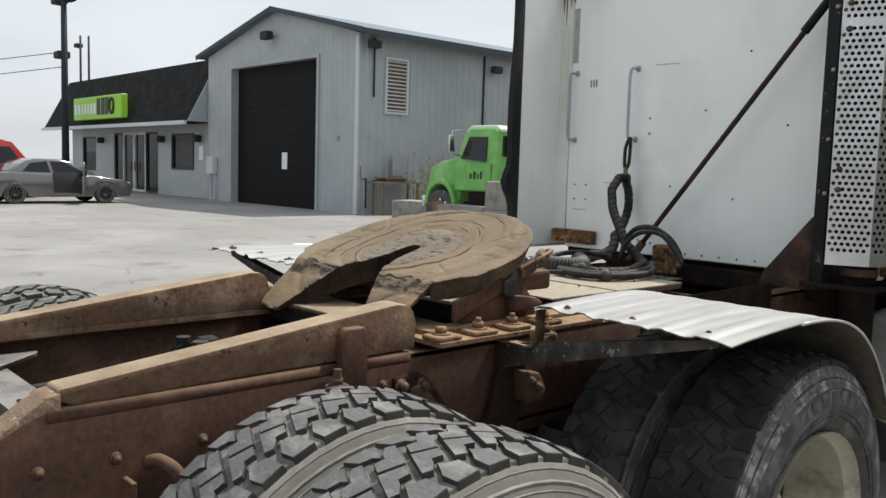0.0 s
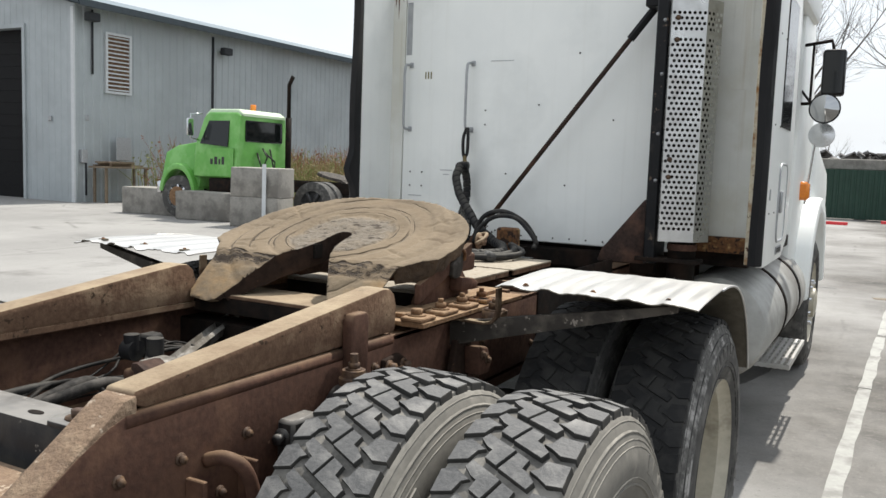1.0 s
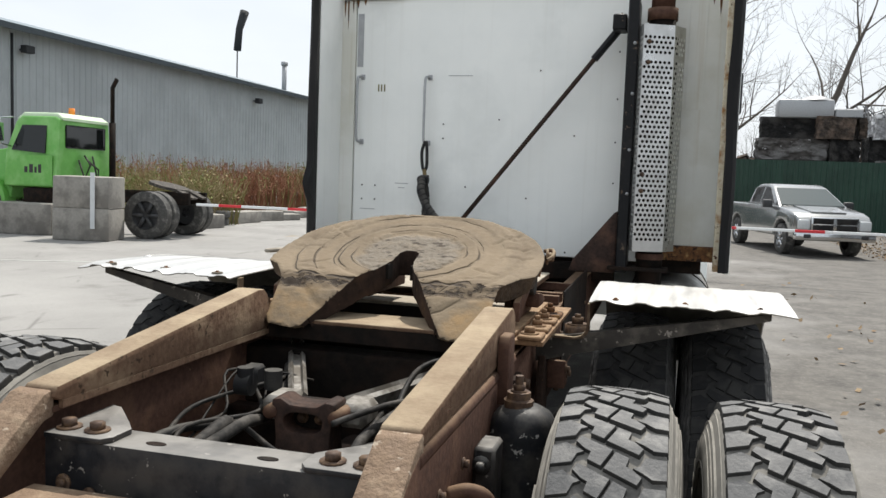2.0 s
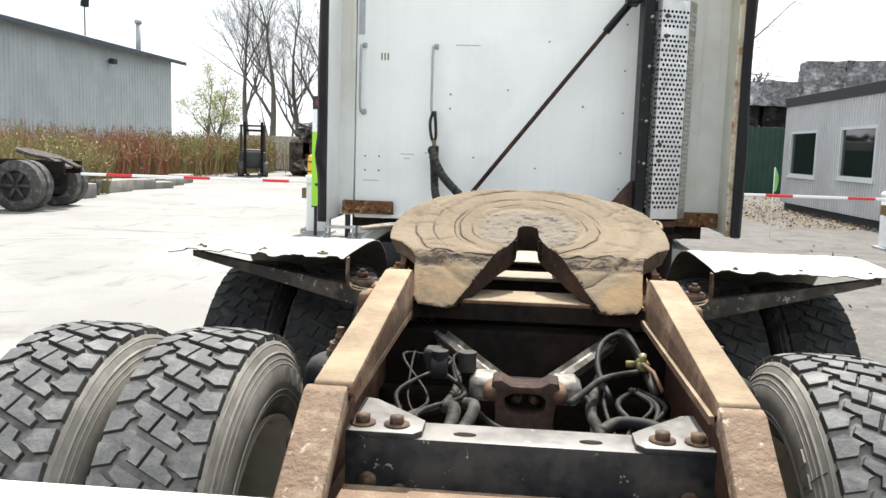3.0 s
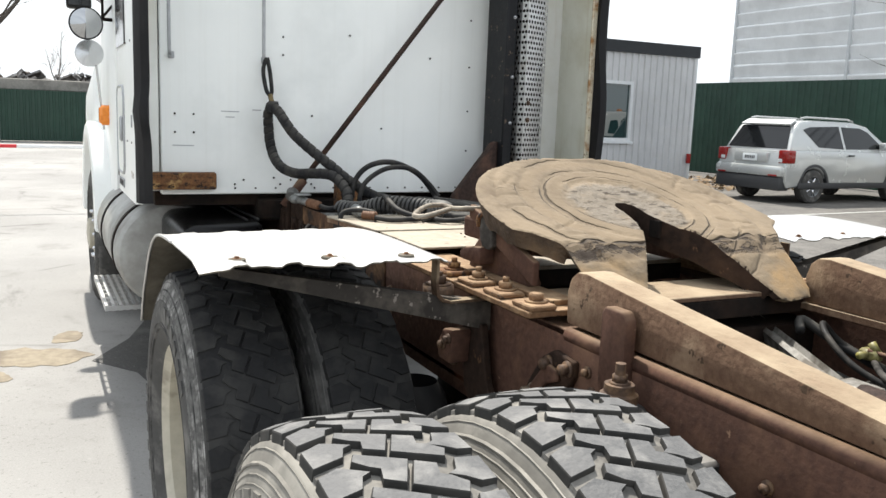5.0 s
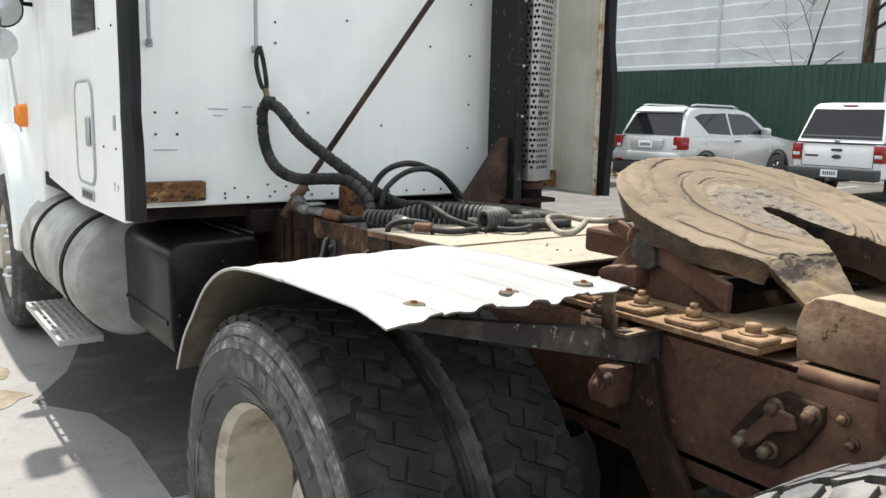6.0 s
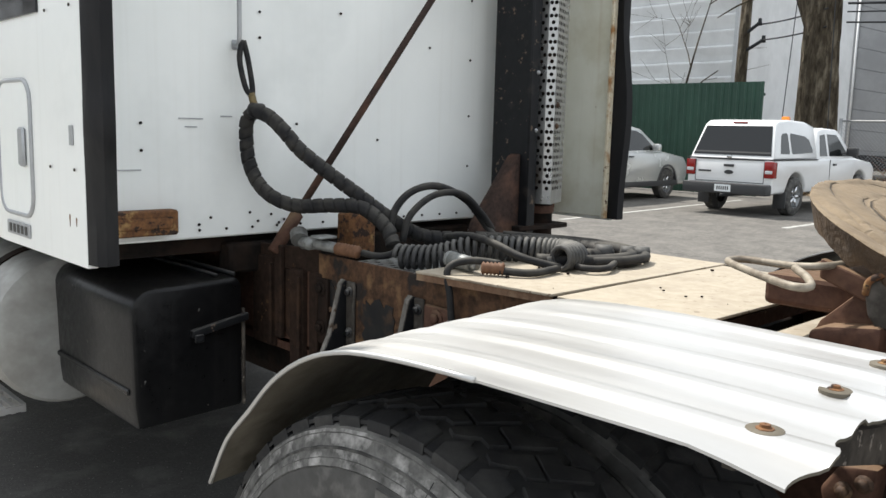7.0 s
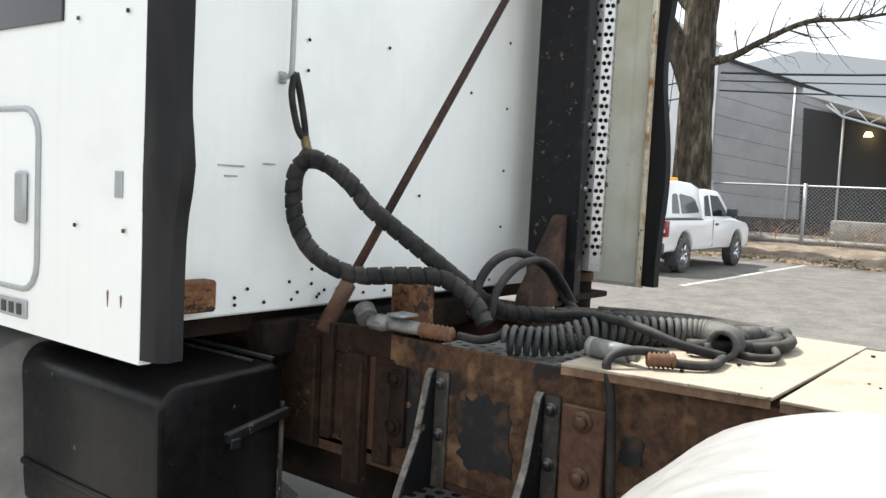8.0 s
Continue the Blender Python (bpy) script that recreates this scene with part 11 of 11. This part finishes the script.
cyl(bm, (-0.53, 1.85, 1.485), (-0.49, 1.85, 1.485), 0.025, None, 12)
part("hose_clamp", bm, M["black"], strap)


def wrapped(pts, r, name, label, pitch=0.037):
    """A hose in a flat spiral wrap, its turns parted by a thin groove."""
    core = spline(pts, 40)
    bm = B()
    rings, acc, s = [], 0.0, None
    seg = 14
    last = core[0]
    for i, q in enumerate(core):
        d = (core[min(i + 1, len(core) - 1)] - core[max(i - 1, 0)]).normalized()
        if s is None:
            s, u = frame_of(d)
        s = (s - d * s.dot(d)).normalized()
        u = s.cross(d).normalized()
        acc += (q - last).length
        last = q
        ring = []
        for k in range(seg):
            a = 2 * math.pi * k / seg
            ph = (acc / pitch + a / (2 * math.pi)) % 1.0
            rr = r - (0.005 if ph < 0.15 else 0.0) + 0.0012 * (ph - 0.5)
            ring.append(bm.verts.new(q + rr * (s * math.cos(a) + u * math.sin(a))))
        rings.append(ring)
    for a, b in zip(rings, rings[1:]):
        for k in range(seg):
            bm.faces.new((a[k], a[(k + 1) % seg], b[(k + 1) % seg], b[k]))
    bm.faces.new(rings[0][::-1])
    bm.faces.new(rings[-1])
    return part(name, bm, M["hose"], trk, label, angle=25)


wrapped([(-0.515, 1.862, 1.482), (-0.523, 1.885, 1.455), (-0.518, 1.90, 1.403), (-0.512, 1.893, 1.324), (-0.502, 1.848, 1.256), (-0.482, 1.784, 1.216), (-0.438, 1.727, 1.197), (-0.391, 1.645, 1.203), (-0.347, 1.562, 1.206), (-0.315, 1.52, 1.187), (-0.292, 1.468, 1.14), (-0.298, 1.435, 1.098)], 0.0225, "air_hose", "looped spiral-wrapped black air hose")
wrapped([(-0.515, 1.862, 1.482), (-0.526, 1.824, 1.485), (-0.507, 1.776, 1.466), (-0.493, 1.72, 1.425), (-0.465, 1.687, 1.376), (-0.431, 1.649, 1.335), (-0.378, 1.607, 1.285), (-0.32, 1.569, 1.235), (-0.263, 1.529, 1.183), (-0.188, 1.507, 1.135), (-0.125, 1.47, 1.107), (-0.05, 1.38, 1.105), (0.03, 1.22, 1.107), (0.10, 1.05, 1.107), (0.06, 0.92, 1.107), (-0.05, 0.90, 1.11), (-0.12, 1.0, 1.11)], 0.0225, "air_hose", "looped spiral-wrapped black air hose")


def coil(path, r, turns, rw, name, label):
    """A close helix of hose wound along a curve."""
    core = spline(path, 30)
    n = turns * 12
    pts, s = [], None
    for k in range(n + 1):
        f = k / n * (len(core) - 1)
        i = min(int(f), len(core) - 2)
        q = core[i].lerp(core[i + 1], f - i)
        d = (core[min(i + 2, len(core) - 1)] - core[max(i - 1, 0)]).normalized()
        if s is None:
            s, u = frame_of(d)
        s = (s - d * s.dot(d)).normalized()
        u = s.cross(d).normalized()
        ph = 2 * math.pi * turns * k / n
        pts.append(q + r * (s * math.cos(ph) + u * math.sin(ph)))
    bm = B()
    tube(bm, pts, rw, 6)
    return part(name, bm, M["coil"], trk, label)


coil([(-0.365, 1.335, 1.083), (-0.31, 1.24, 1.088), (-0.245, 1.16, 1.116), (-0.165, 1.08, 1.118), (-0.10, 1.00, 1.118), (-0.085, 0.94, 1.118), (-0.125, 0.895, 1.118), (-0.20, 0.885, 1.120)], 0.030, 40, 0.0074, "coiled_air_line", "grey-black coiled air line ending in an open ring")
for pts, r in (
        ([(0.0, 1.38, 1.11), (0.12, 1.15, 1.11), (0.15, 0.95, 1.107), (0.08, 0.85, 1.107), (-0.03, 0.84, 1.107), (-0.13, 0.88, 1.107), (-0.2, 0.96, 1.107)], 0.017),
        ([(0.04, 1.30, 1.12), (0.18, 1.10, 1.112), (0.19, 0.95, 1.108), (0.12, 0.83, 1.106), (0.0, 0.81, 1.106), (-0.1, 0.85, 1.106)], 0.014),
        ([(-0.26, 1.50, 1.10), (-0.24, 1.50, 1.19), (-0.18, 1.49, 1.25), (-0.08, 1.48, 1.265), (0.03, 1.46, 1.22), (0.10, 1.44, 1.14), (0.11, 1.40, 1.10)], 0.012),
        ([(-0.24, 1.46, 1.10), (-0.21, 1.46, 1.18), (-0.12, 1.45, 1.24), (-0.01, 1.44, 1.24), (0.07, 1.43, 1.18), (0.12, 1.42, 1.12)], 0.011),
        ([(-0.418, 1.43, 1.085), (-0.40, 1.38, 1.08), (-0.375, 1.35, 1.088), (-0.358, 1.335, 1.105)], 0.010),
        ([(-0.20, 1.31, 1.13), (-0.24, 1.17, 1.15), (-0.27, 1.05, 1.145), (-0.27, 0.95, 1.12), (-0.22, 0.87, 1.10)], 0.011),
        ([(-0.22, 0.87, 1.098), (-0.33, 0.865, 1.097), (-0.385, 0.93, 1.10)], 0.010),
        ([(-0.37, 0.935, 1.115), (-0.42, 0.99, 1.12), (-0.468, 1.02, 1.10), (-0.474, 1.005, 1.03), (-0.468, 1.0, 0.93), (-0.462, 0.995, 0.78)], 0.0095),
        ([(-0.02, 0.83, 1.105), (-0.12, 0.79, 1.10), (-0.17, 0.82, 1.10), (-0.14, 0.88, 1.10), (-0.05, 0.90, 1.105)], 0.009)):
    bm = B()
    tube(bm, spline(pts, 6), r, 8)
    part("air_hose", bm, M["hose"], trk, "black air hose")
bm = B()
cyl(bm, (-0.385, 1.090, 1.107), (-0.40, 1.005, 1.107), 0.021, 0.019, 16)
cyl(bm, (-0.385, 1.090, 1.107), (-0.3825, 1.104, 1.107), 0.0215, 0.0215, 16)
cyl(bm, (-0.40, 1.005, 1.107), (-0.403, 0.985, 1.107), 0.013, None, 12)
part("trailer_plug", bm, M["plug"], trk, "grey trailer plug")
bm = B()
tube(bm, [Vector((-0.405, 0.965, 1.104)).lerp(Vector((-0.372, 0.918, 1.104)), t / 12) for t in range(13)], [0.018 if t % 2 else 0.013 for t in range(13)], 10)
part("plug_spring", bm, M["spring"], trk, "orange strain-relief spring")
bm = B()
box(bm, -0.49, -0.43, 1.60, 1.665, 1.075, 1.11, 0.012)
cyl(bm, (-0.455, 1.61, 1.095), (-0.438, 1.525, 1.088), 0.019, 0.016, 12)
cyl(bm, (-0.475, 1.665, 1.10), (-0.462, 1.69, 1.118), 0.027, None, 12)
box(bm, -0.485, -0.42, 1.545, 1.60, 1.114, 1.122, 0.004)
part("glad_hand", bm, M["plug"], trk, "grey glad-hand coupler")
bm = B()
tube(bm, [Vector((-0.44, 1.525, 1.088)).lerp(Vector((-0.422, 1.44, 1.085)), t / 14) for t in range(15)], [0.02 if t % 2 else 0.015 for t in range(15)], 10)
part("plug_spring", bm, M["spring"], trk, "orange strain-relief spring")
bm = B()
box(bm, -0.24, -0.13, 1.72, 1.80, 1.02, 1.165, 0.01)
part("coupler_bracket", bm, M["rust_bright"], trk, "rusty coupler bracket")
for p in ((0.10, 0.90, 1.107), (0.12, 0.87, 1.107), (-0.02, 0.90, 1.12)):
    bm = B()
    cyl(bm, p, (p[0] + 0.03, p[1] - 0.03, p[2]), 0.022, None, 10)
    part("hose_tape", bm, M["coil"], trk, "grey tape round the hose")
rnd = random.Random(3)
bm = B()
for _ in range(26):
    x, y = rnd.uniform(-0.42, 0.42), rnd.uniform(0.37, 1.23)
    q = Vector((x, y, 1.088))
    box(bm, -0.004, 0.004, -0.004, 0.004, 0, 0.005, m=pose(x, y, 1.084 if y < 0.66 else 1.087, 0, 0, rnd.uniform(0, 90)) @ Matrix.Scale(rnd.choice((0.25, 0.35, 0.5, 0.6, 0.9)), 4))
tagged(link("deck_grit", bm, M["rust_dark"]), "grit and crumbs on the deck plates", "grit", kind="stuff")
